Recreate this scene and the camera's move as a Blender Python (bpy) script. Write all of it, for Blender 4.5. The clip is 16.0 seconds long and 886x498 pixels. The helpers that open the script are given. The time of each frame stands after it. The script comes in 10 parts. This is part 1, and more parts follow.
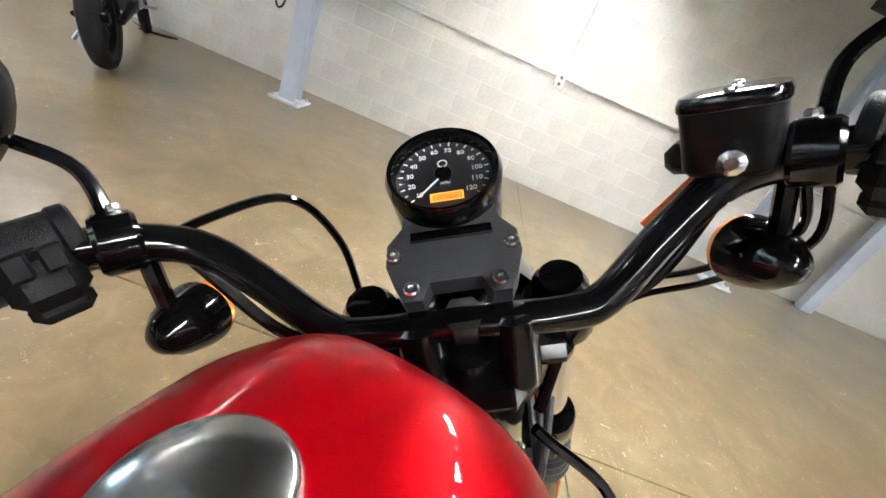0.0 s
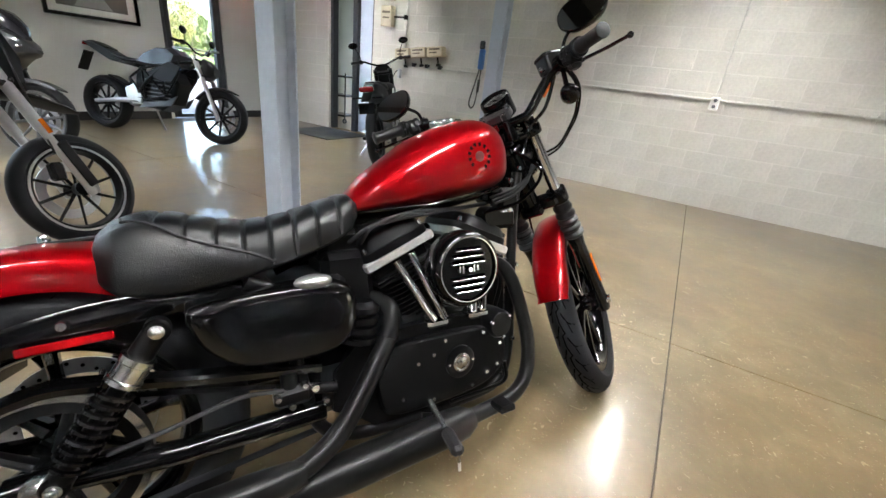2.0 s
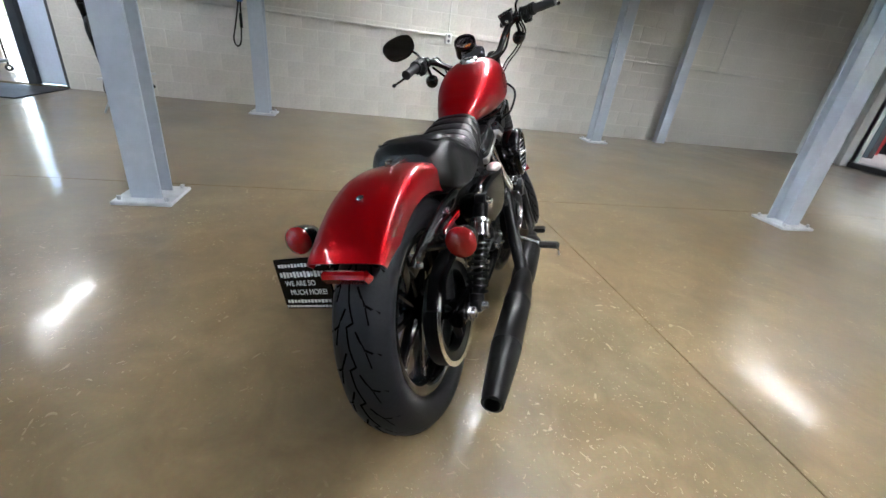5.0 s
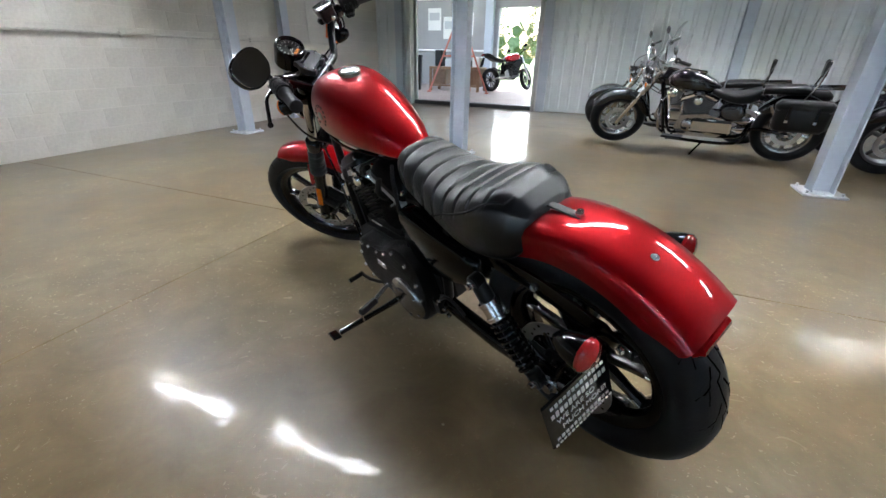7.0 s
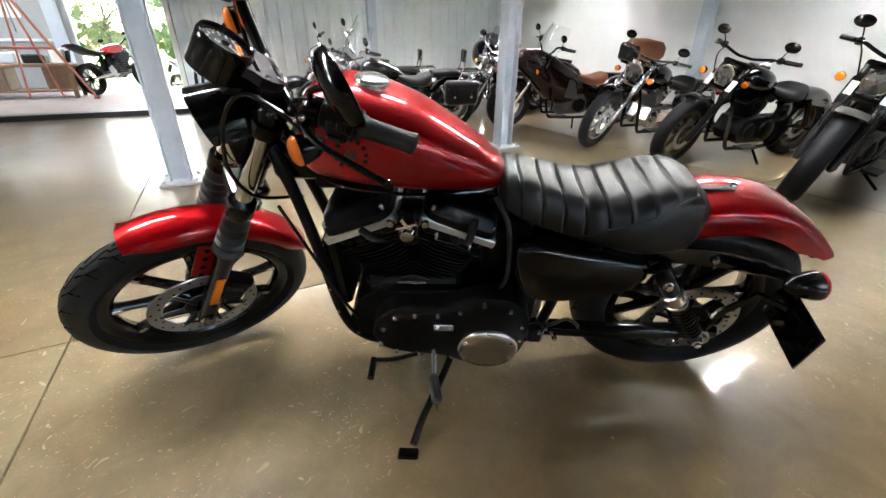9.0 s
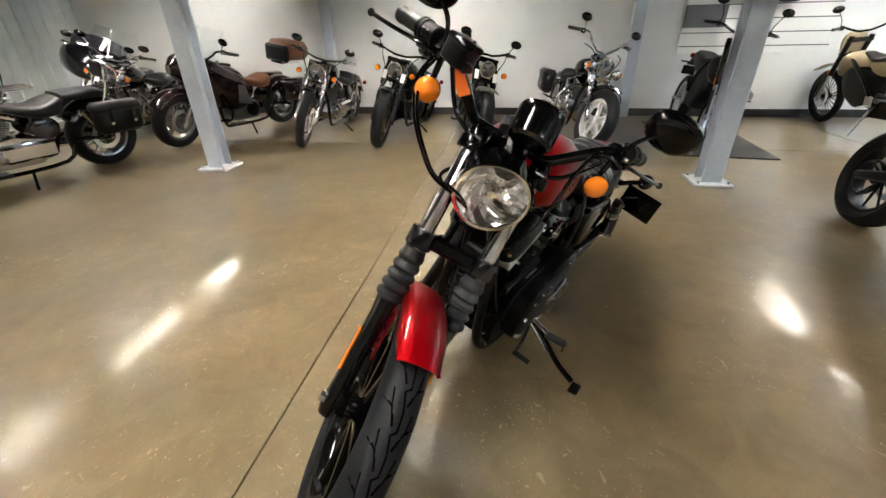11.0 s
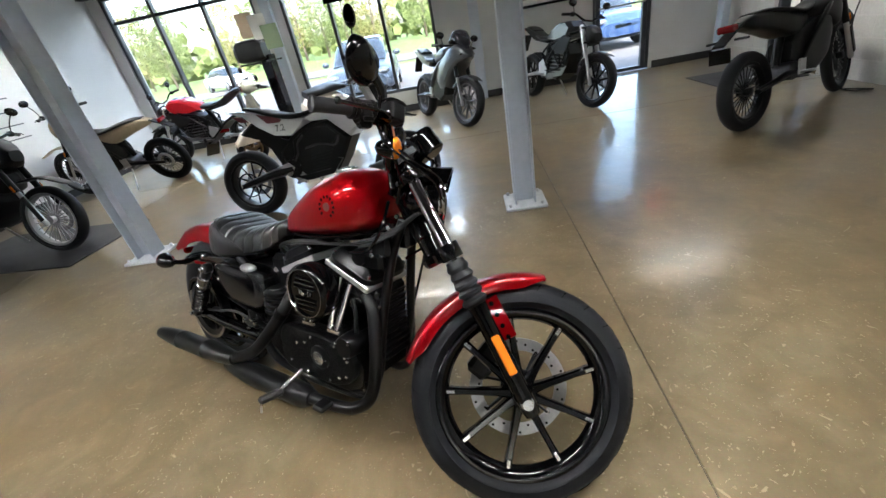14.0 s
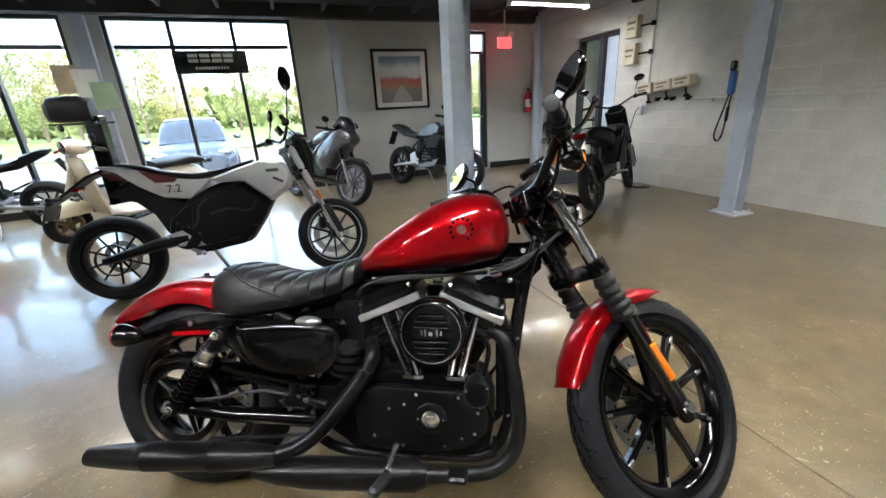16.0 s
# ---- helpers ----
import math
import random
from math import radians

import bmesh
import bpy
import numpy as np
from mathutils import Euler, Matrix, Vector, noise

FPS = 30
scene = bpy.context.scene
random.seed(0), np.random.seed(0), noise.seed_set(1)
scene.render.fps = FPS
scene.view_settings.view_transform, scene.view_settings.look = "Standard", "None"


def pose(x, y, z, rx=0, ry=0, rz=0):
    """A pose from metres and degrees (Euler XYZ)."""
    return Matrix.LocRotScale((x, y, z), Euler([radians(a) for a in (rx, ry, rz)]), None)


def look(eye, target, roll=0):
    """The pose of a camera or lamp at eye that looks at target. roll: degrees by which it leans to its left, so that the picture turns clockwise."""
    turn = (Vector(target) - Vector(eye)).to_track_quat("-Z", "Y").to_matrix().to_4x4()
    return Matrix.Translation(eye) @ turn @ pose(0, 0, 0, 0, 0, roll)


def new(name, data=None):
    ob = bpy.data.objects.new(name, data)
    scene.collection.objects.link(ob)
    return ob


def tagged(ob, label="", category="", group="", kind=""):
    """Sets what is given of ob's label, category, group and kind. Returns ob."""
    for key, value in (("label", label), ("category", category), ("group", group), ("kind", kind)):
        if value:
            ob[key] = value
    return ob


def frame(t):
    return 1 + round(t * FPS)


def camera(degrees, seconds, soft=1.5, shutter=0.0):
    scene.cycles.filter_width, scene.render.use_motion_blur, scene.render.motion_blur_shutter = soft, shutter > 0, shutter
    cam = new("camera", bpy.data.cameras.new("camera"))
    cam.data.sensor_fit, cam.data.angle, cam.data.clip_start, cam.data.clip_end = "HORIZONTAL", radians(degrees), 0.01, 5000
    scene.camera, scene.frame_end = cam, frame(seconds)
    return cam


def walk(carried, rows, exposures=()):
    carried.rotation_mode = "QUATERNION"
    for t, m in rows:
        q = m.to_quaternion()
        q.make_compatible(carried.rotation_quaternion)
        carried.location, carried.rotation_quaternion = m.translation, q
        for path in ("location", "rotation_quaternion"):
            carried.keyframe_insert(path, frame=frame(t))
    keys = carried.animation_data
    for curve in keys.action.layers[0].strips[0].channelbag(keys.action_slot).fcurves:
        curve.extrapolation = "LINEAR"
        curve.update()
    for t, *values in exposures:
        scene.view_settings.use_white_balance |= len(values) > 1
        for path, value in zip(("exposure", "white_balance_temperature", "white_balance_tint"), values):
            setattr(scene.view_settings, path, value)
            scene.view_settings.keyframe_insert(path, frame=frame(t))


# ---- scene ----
cam = camera(95.6, 16.0, 1.5, 0.0)
# seconds, eye, target, roll
PATH = [
    (0, (0.818, -0.211, 1.091), (2.602, -0.346, 0.198), 24.4),
    (0.5, (0.589, -0.274, 1.119), (2.430, -0.066, 0.363), 14.4),
    (1, (0.375, -0.446, 1.102), (2.173, 0.111, 0.424), 11.2),
    (1.5, (0.153, -0.61, 1.065), (1.869, 0.106, 0.329), 8.5),
    (2, (-0.115, -0.772, 1.042), (1.504, 0.104, 0.259), 6.9),
    (2.5, (-0.31, -0.887, 1.03), (1.244, 0.066, 0.207), 5.8),
    (3, (-0.549, -0.842, 0.975), (1.004, 0.045, 0.081), 7.2),
    (3.2, (-0.646, -0.766, 0.947), (0.941, 0.022, 0.019), 9.5),
    (3.7, (-0.83, -0.555, 0.935), (0.905, -0.03, 0.01), 10.4),
    (4.25, (-0.925, -0.24, 0.935), (0.885, -0.09, 0.03), 8.8),
    (4.8, (-0.9, 0.12, 0.945), (0.88, -0.15, 0.06), 7.4),
    (5.3, (-0.770, 0.432, 0.947), (0.914, -0.197, 0.072), 6.8),
    (5.5, (-0.709, 0.534, 0.964), (0.923, -0.229, 0.094), 6.0),
    (6, (-0.529, 0.774, 0.974), (0.883, -0.369, 0.135), 3.9),
    (6.2, (-0.424, 0.842, 0.972), (0.850, -0.443, 0.117), 2.9),
    (6.5, (-0.235, 0.929, 0.960), (0.805, -0.537, 0.08), 2.2),
    (7, (0.075, 1.005, 0.974), (0.758, -0.662, 0.107), 1.0),
    (7.5, (0.357, 1.026, 0.990), (0.717, -0.772, 0.196), -1.4),
    (8, (0.64, 0.901, 0.982), (0.543, -0.907, 0.132), -2.2),
    (8.4, (0.852, 0.814, 0.968), (0.430, -0.928, 0.082), -0.3),
    (8.5, (0.907, 0.793, 0.968), (0.406, -0.924, 0.073), -0.2),
    (8.7, (1.017, 0.754, 0.972), (0.378, -0.911, 0.075), 0.2),
    (9.2, (1.28, 0.655, 0.99), (0.335, -0.88, 0.11), 0.3),
    (9.75, (1.55, 0.46, 1.03), (0.305, -0.83, 0.15), -0.4),
    (10.3, (1.8, 0.17, 1.085), (0.292, -0.77, 0.19), -1.1),
    (10.8, (1.988, -0.178, 1.137), (0.287, -0.691, 0.218), -1.4),
    (11, (2.025, -0.274, 1.139), (0.283, -0.564, 0.201), -1.2),
    (11.5, (2.095, -0.538, 1.236), (0.325, -0.307, 0.335), -6.1),
    (12, (2.05, -0.822, 1.298), (0.482, -0.098, 0.29), -12.6),
    (12.5, (1.964, -1.05, 1.344), (0.603, 0.038, 0.362), -14.6),
    (13, (1.821, -1.219, 1.331), (0.84, 0.231, 0.364), -11.7),
    (13.5, (1.561, -1.343, 1.301), (0.888, 0.254, 0.302), -12.1),
    (14, (1.335, -1.436, 1.288), (1.083, 0.294, 0.315), -11.7),
    (14.5, (1.095, -1.438, 1.274), (1.3, 0.356, 0.416), -9.0),
    (15, (0.822, -1.405, 1.28), (1.265, 0.357, 0.443), -8.3),
    (15.5, (0.571, -1.391, 1.243), (1.231, 0.357, 0.528), -5.2),
    (16, (0.419, -1.31, 1.184), (1.084, 0.457, 0.525), -3.1),
]
walk(cam, [(t, look(eye, target, roll)) for t, eye, target, roll in PATH],
     [(0, 4.35, 6300, 10), (0.5, 4.15, 6230, 10), (1, 3.94, 6280, 10), (2.5, 3.66, 6380, 10), (5.5, 3.54, 5950, 10), (6, 3.45, 5930, 10), (7, 3.39, 5900, 10), (7.6, 3.68, 5930, 10), (8.2, 3.87, 6200, 10), (8.6, 3.92, 6300, 10), (10, 3.65, 6850, 10), (11, 3.5, 7050, 10), (12, 3.25, 6650, 10), (14.5, 3.35, 6300, 10), (15.5, 3.49, 6300, 10), (16, 3.51, 6250, 10)])

# ---- light ----
world = bpy.data.worlds.new("sky_world")
scene.world = world
world.use_nodes = True
_wt = world.node_tree
_sky = _wt.nodes.new("ShaderNodeTexSky")
_sky.sky_type = "NISHITA"
_sky.sun_disc = False
_sky.sun_elevation, _sky.sun_rotation = radians(50), radians(163)
_sky.air_density, _sky.dust_density, _sky.ozone_density = 1.2, 4.0, 1.0
_wt.links.new(_sky.outputs[0], _wt.nodes["Background"].inputs[0])
_wt.nodes["Background"].inputs[1].default_value = 0.15
_sun = bpy.data.lights.new("sun", "SUN")
_sun.energy, _sun.angle, _sun.color = 0.8, radians(6), (1.0, 0.96, 0.9)
sun = new("sun", _sun)
sun.matrix_world = look((6, -20, 25), (0, 0, 0))
# added area lamp, unseen above the storefront windows, stands in for more sky light
_day = bpy.data.lights.new("sky_fill_lamp", "AREA")
_day.shape, _day.size, _day.size_y, _day.energy, _day.color = "RECTANGLE", 5.4, 0.9, 50.0, (0.84, 0.92, 1.0)
sky_fill_lamp = new("sky_fill_lamp", _day)
sky_fill_lamp.matrix_world = look((-1.4, 6.85, 3.20), (-0.6, 2.6, 0.0))
LAMP_STRENGTH = 14.5


# ---- materials ----
def node_mat(name):
    m = bpy.data.materials.new(name)
    m.use_nodes = True
    nt = m.node_tree
    return m, nt, nt.nodes["Principled BSDF"]


def mat(name, color, rough=0.5, metal=0.0, vary=0.08, grain=40.0, blotch=2.0, bump=0.0, coat=0.0, coat_rough=0.05, spec=0.5, emit=None, glow=0.0, rvary=0.1, per_object=0.0, coord="Object"):
    """Surface with variation at two scales, in metres."""
    m, nt, b = node_mat(name)
    N, L = nt.nodes.new, nt.links.new
    tc = N("ShaderNodeTexCoord")
    src = tc.outputs[coord]
    fine, broad = N("ShaderNodeTexNoise"), N("ShaderNodeTexNoise")
    fine.inputs["Scale"].default_value, fine.inputs["Detail"].default_value = grain, 5
    broad.inputs["Scale"].default_value, broad.inputs["Detail"].default_value = blotch, 6
    L(src, fine.inputs["Vector"]), L(src, broad.inputs["Vector"])
    mix = N("ShaderNodeMath")
    mix.operation = "ADD"
    L(fine.outputs["Fac"], mix.inputs[0]), L(broad.outputs["Fac"], mix.inputs[1])
    tot = mix.outputs[0]
    lo, hi = 0.6, 1.4
    if per_object:
        oi = N("ShaderNodeObjectInfo")
        k = N("ShaderNodeMath")
        k.operation = "MULTIPLY_ADD"
        k.inputs[1].default_value = per_object
        L(oi.outputs["Random"], k.inputs[0]), L(tot, k.inputs[2])
        tot, lo, hi = k.outputs[0], lo, hi + per_object
    mr = N("ShaderNodeMapRange")
    mr.inputs[1].default_value, mr.inputs[2].default_value = lo, hi
    mr.inputs[3].default_value, mr.inputs[4].default_value = 1 - vary, 1 + vary
    L(tot, mr.inputs[0])
    mul = N("ShaderNodeMix")
    mul.data_type, mul.blend_type = "RGBA", "MULTIPLY"
    mul.inputs[0].default_value = 1.0
    mul.inputs[6].default_value = (*color, 1)
    L(mr.outputs[0], mul.inputs[7])
    L(mul.outputs[2], b.inputs["Base Color"])
    rr = N("ShaderNodeMapRange")
    rr.inputs[1].default_value, rr.inputs[2].default_value = 0.3, 0.7
    rr.inputs[3].default_value, rr.inputs[4].default_value = max(0.0, rough * (1 - rvary)), min(1.0, rough * (1 + rvary))
    L(broad.outputs["Fac"], rr.inputs[0]), L(rr.outputs[0], b.inputs["Roughness"])
    b.inputs["Metallic"].default_value = metal
    b.inputs["Specular IOR Level"].default_value = spec
    if coat:
        b.inputs["Coat Weight"].default_value, b.inputs["Coat Roughness"].default_value = coat, coat_rough
    if bump:
        bp = N("ShaderNodeBump")
        bp.inputs["Strength"].default_value, bp.inputs["Distance"].default_value = min(1.0, bump), 0.004
        L(fine.outputs["Fac"], bp.inputs["Height"]), L(bp.outputs[0], b.inputs["Normal"])
    if emit:
        b.inputs["Emission Color"].default_value, b.inputs["Emission Strength"].default_value = (*emit, 1), glow
    return m


def glass(name, color=(0.9, 0.95, 0.95), rough=0.0, ior=1.45):
    m, nt, b = node_mat(name)
    b.inputs["Base Color"].default_value = (*color, 1)
    b.inputs["Transmission Weight"].default_value, b.inputs["Roughness"].default_value, b.inputs["IOR"].default_value = 1.0, rough, ior
    return m


def floor_mat():
    """Ground and sealed concrete: tan, cloudy, with pale scuffs, glossy."""
    m, nt, b = node_mat("polished_concrete")
    N, L = nt.nodes.new, nt.links.new
    tc = N("ShaderNodeTexCoord")
    n1, n2, n3 = N("ShaderNodeTexNoise"), N("ShaderNodeTexNoise"), N("ShaderNodeTexNoise")
    for n, s, d in ((n1, 0.7, 6), (n2, 5.0, 8), (n3, 90.0, 3)):
        n.inputs["Scale"].default_value, n.inputs["Detail"].default_value = s, d
        n.inputs["Roughness"].default_value = 0.62
        L(tc.outputs["Object"], n.inputs["Vector"])
    n2.inputs["Distortion"].default_value = 0.8
    ramp = N("ShaderNodeValToRGB")
    ramp.color_ramp.elements[0].position, ramp.color_ramp.elements[0].color = 0.34, (0.150, 0.106, 0.054, 1)
    ramp.color_ramp.elements[1].position, ramp.color_ramp.elements[1].color = 0.68, (0.330, 0.252, 0.146, 1)
    e = ramp.color_ramp.elements.new(0.52)
    e.color = (0.232, 0.170, 0.090, 1)
    av = N("ShaderNodeMix")
    av.inputs[0].default_value = 0.45
    L(n1.outputs["Fac"], av.inputs[2]), L(n2.outputs["Fac"], av.inputs[3])
    L(av.outputs[0], ramp.inputs[0])
    # greenish patches in the tan
    n4, r4 = N("ShaderNodeTexNoise"), N("ShaderNodeMapRange")
    n4.inputs["Scale"].default_value, n4.inputs["Detail"].default_value, n4.inputs["Distortion"].default_value = 1.3, 7, 1.2
    L(tc.outputs["Object"], n4.inputs["Vector"])
    r4.inputs[1].default_value, r4.inputs[2].default_value = 0.44, 0.58
    L(n4.outputs["Fac"], r4.inputs[0])
    ol = N("ShaderNodeMix")
    ol.data_type, ol.blend_type = "RGBA", "MULTIPLY"
    ol.inputs[7].default_value = (0.91, 0.96, 1.0, 1)
    L(r4.outputs[0], ol.inputs[0]), L(ramp.outputs[0], ol.inputs[6])
    # pale nicks and rubbed arcs, kept to patches
    pt = N("ShaderNodeMapRange")
    pt.inputs[1].default_value, pt.inputs[2].default_value = 0.42, 0.60
    L(n1.outputs["Fac"], pt.inputs[0])
    marks = []
    for scale, dist, lo, hi in ((34, 3.0, 0.69, 0.73), (9, 5.0, 0.708, 0.75)):
        sc, mr = N("ShaderNodeTexNoise"), N("ShaderNodeMapRange")
        sc.inputs["Scale"].default_value, sc.inputs["Detail"].default_value, sc.inputs["Distortion"].default_value = scale, 1.0, dist
        L(tc.outputs["Object"], sc.inputs["Vector"])
        mr.inputs[1].default_value, mr.inputs[2].default_value = lo, hi
        L(sc.outputs["Fac"], mr.inputs[0])
        marks.append(mr)
    mk = N("ShaderNodeMath")
    mk.operation = "MAXIMUM"
    L(marks[0].outputs[0], mk.inputs[0]), L(marks[1].outputs[0], mk.inputs[1])
    k = N("ShaderNodeMath")
    k.operation = "MULTIPLY"
    L(mk.outputs[0], k.inputs[0]), L(pt.outputs[0], k.inputs[1])
    mx = N("ShaderNodeMix")
    mx.data_type, mx.blend_type = "RGBA", "LIGHTEN"
    mx.inputs[7].default_value = (0.46, 0.38, 0.25, 1)
    L(k.outputs[0], mx.inputs[0]), L(ol.outputs[2], mx.inputs[6])
    # scattered chips that show pale aggregate
    vo, vr, vs, vk, ch = N("ShaderNodeTexVoronoi"), N("ShaderNodeMapRange"), N("ShaderNodeSeparateColor"), N("ShaderNodeMath"), N("ShaderNodeMath")
    vo.inputs["Scale"].default_value = 5.0
    L(tc.outputs["Object"], vo.inputs["Vector"]), L(vo.outputs["Distance"], vr.inputs[0]), L(vo.outputs["Color"], vs.inputs[0])
    vr.inputs[1].default_value, vr.inputs[2].default_value, vr.inputs[3].default_value, vr.inputs[4].default_value = 0.018, 0.034, 1.0, 0.0
    vk.operation, ch.operation = "GREATER_THAN", "MULTIPLY"
    vk.inputs[1].default_value = 0.68
    L(vs.outputs[0], vk.inputs[0]), L(vk.outputs[0], ch.inputs[0]), L(vr.outputs[0], ch.inputs[1])
    m2 = N("ShaderNodeMix")
    m2.data_type = "RGBA"
    m2.inputs[7].default_value = (0.48, 0.42, 0.31, 1)
    L(ch.outputs[0], m2.inputs[0]), L(mx.outputs[2], m2.inputs[6])
    gr = N("ShaderNodeMix")
    gr.data_type, gr.blend_type = "RGBA", "MULTIPLY"
    gr.inputs[0].default_value = 0.25
    L(m2.outputs[2], gr.inputs[6]), L(n3.outputs["Color"], gr.inputs[7])
    L(gr.outputs[2], b.inputs["Base Color"])
    rr = N("ShaderNodeMapRange")
    rr.inputs[1].default_value, rr.inputs[2].default_value = 0.3, 0.7
    rr.inputs[3].default_value, rr.inputs[4].default_value = 0.30, 0.40
    L(n2.outputs["Fac"], rr.inputs[0]), L(rr.outputs[0], b.inputs["Roughness"])
    b.inputs["Specular IOR Level"].default_value = 0.42
    b.inputs["Coat Weight"].default_value, b.inputs["Coat IOR"].default_value = 1.0, 1.20
    # the sealer is worn duller in patches
    dull = N("ShaderNodeMapRange")
    dull.inputs[1].default_value, dull.inputs[2].default_value, dull.inputs[3].default_value, dull.inputs[4].default_value = 0.40, 0.60, 0.066, 0.135
    L(n1.outputs["Fac"], dull.inputs[0]), L(dull.outputs[0], b.inputs["Coat Roughness"])
    # trowelled by hand: the sealer follows a slow, uneven swell
    sw, b1, b2 = N("ShaderNodeTexNoise"), N("ShaderNodeBump"), N("ShaderNodeBump")
    sw.inputs["Scale"].default_value, sw.inputs["Detail"].default_value = 5.0, 2.5
    L(tc.outputs["Object"], sw.inputs["Vector"])
    b1.inputs["Strength"].default_value, b1.inputs["Distance"].default_value = 0.7, 0.005
    b2.inputs["Strength"].default_value, b2.inputs["Distance"].default_value = 0.1, 0.002
    L(sw.outputs["Fac"], b1.inputs["Height"]), L(n2.outputs["Fac"], b2.inputs["Height"]), L(b1.outputs[0], b2.inputs["Normal"])
    L(b2.outputs[0], b.inputs["Normal"]), L(b1.outputs[0], b.inputs["Coat Normal"])
    return m


FLOOR = floor_mat()
JOINT = mat("joint_filler", (0.06, 0.045, 0.03), 0.8)
BLOCK = mat("painted_block", (0.555, 0.535, 0.485), 0.6, vary=0.14, grain=45, blotch=1.1, bump=0.5, per_object=0.12)
# a little paler than the blocks: light grazing the joints, put into the colour
MORTAR = mat("grazed_light_mortar", (0.60, 0.578, 0.528), 0.7, bump=0.5)
PLASTER = mat("white_drywall", (0.63, 0.64, 0.64), 0.6, vary=0.04, bump=0.15)
GREYWALL = mat("grey_drywall", (0.52, 0.53, 0.52), 0.6, vary=0.04, bump=0.15)
PANEL = mat("white_metal_panel", (0.62, 0.66, 0.67), 0.4, vary=0.05, grain=8)
STEEL_PAINT = mat("grey_blue_steel_paint", (0.44, 0.49, 0.56), 0.45, vary=0.07, grain=25, bump=0.25)
PLATE_PAINT = mat("worn_grey_paint", (0.55, 0.57, 0.60), 0.55, vary=0.2, grain=18, bump=0.5)
DARK_CEIL = mat("black_deck_paint", (0.030, 0.030, 0.032), 0.7)
BASEB = mat("black_vinyl_base", (0.018, 0.018, 0.020), 0.45)
ALU = mat("dark_anodised_frame", (0.045, 0.048, 0.055), 0.4, metal=0.3)
CONDUIT = mat("galvanised_conduit", (0.55, 0.54, 0.50), 0.4, metal=0.6, vary=0.15)
LAMP_GLOW = mat("lamp_diffuser", (0.9, 0.9, 0.9), 0.5, emit=(1.0, 0.99, 0.97), glow=LAMP_STRENGTH)
LAMP_BODY = mat("lamp_housing", (0.75, 0.75, 0.73), 0.5)
RED = mat("candy_red_paint", (0.285, 0.0004, 0.0032), 0.37, metal=0.58, vary=0.03, grain=600, coat=0.72, coat_rough=0.008, spec=0.05, rvary=0.05)
BLACK = mat("gloss_black_paint", (0.002, 0.002, 0.0022), 0.12, vary=0.1, coat=0.08, coat_rough=0.03, spec=0.36)
SATIN = mat("satin_black_metal", (0.003, 0.003, 0.0034), 0.32, vary=0.15, grain=120, bump=0.08, spec=0.2)
WRINKLE = mat("wrinkle_black_coat", (0.0035, 0.0035, 0.0038), 0.42, vary=0.15, grain=900, bump=0.3, spec=0.13)
EXHAUST = mat("flat_black_exhaust", (0.006, 0.006, 0.006), 0.33, vary=0.25, grain=60, blotch=8, spec=0.25, rvary=0.05)
RUBBER = mat("tyre_rubber", (0.0105, 0.011, 0.013), 0.55, vary=0.15, grain=150, bump=0.15, spec=0.2)
GROOVE = mat("tyre_groove", (0.003, 0.003, 0.003), 0.95, spec=0.0)
SOFT = mat("grip_rubber", (0.008, 0.008, 0.009), 0.55, grain=200, bump=0.3)
LEATHER = mat("black_vinyl_leather", (0.0032, 0.0034, 0.004), 0.30, vary=0.12, grain=420, bump=0.3, spec=0.55)
STITCH = mat("seat_seam", (0.008, 0.008, 0.009), 0.7)
CHROME = mat("chrome", (0.75, 0.75, 0.76), 0.06, metal=1.0, vary=0.03)
MACHINED = mat("machined_aluminium", (0.58, 0.58, 0.57), 0.23, metal=1.0, vary=0.08, grain=200)
BRUSHED = mat("brushed_aluminium_band", (0.62, 0.62, 0.61), 0.42, metal=0.9, vary=0.1, grain=160)
ZINC = mat("zinc_bolt", (0.62, 0.63, 0.64), 0.25, metal=1.0, vary=0.1)
DISC = mat("worn_disc_steel", (0.37, 0.37, 0.375), 0.32, metal=1.0, vary=0.15, grain=90)
STEEL = mat("brushed_disc_steel", (0.52, 0.52, 0.53), 0.33, metal=1.0, vary=0.12, grain=90)
AMBER = mat("amber_lens", (0.85, 0.20, 0.01), 0.12, coat=0.8, vary=0.1, grain=250)
REDLENS = mat("red_lens", (0.24, 0.002, 0.004), 0.10, coat=0.3, vary=0.15, grain=200)


def clear_cover(name):
    """Thin clear plastic: see-through with a faint gloss."""
    m, nt, b = node_mat(name)
    tr, gl, mx = nt.nodes.new("ShaderNodeBsdfTransparent"), nt.nodes.new("ShaderNodeBsdfGlossy"), nt.nodes.new("ShaderNodeMixShader")
    gl.inputs["Roughness"].default_value = 0.02
    mx.inputs[0].default_value = 0.07
    nt.links.new(tr.outputs[0], mx.inputs[1]), nt.links.new(gl.outputs[0], mx.inputs[2])
    nt.links.new(mx.outputs[0], nt.nodes["Material Output"].inputs[0])
    return m


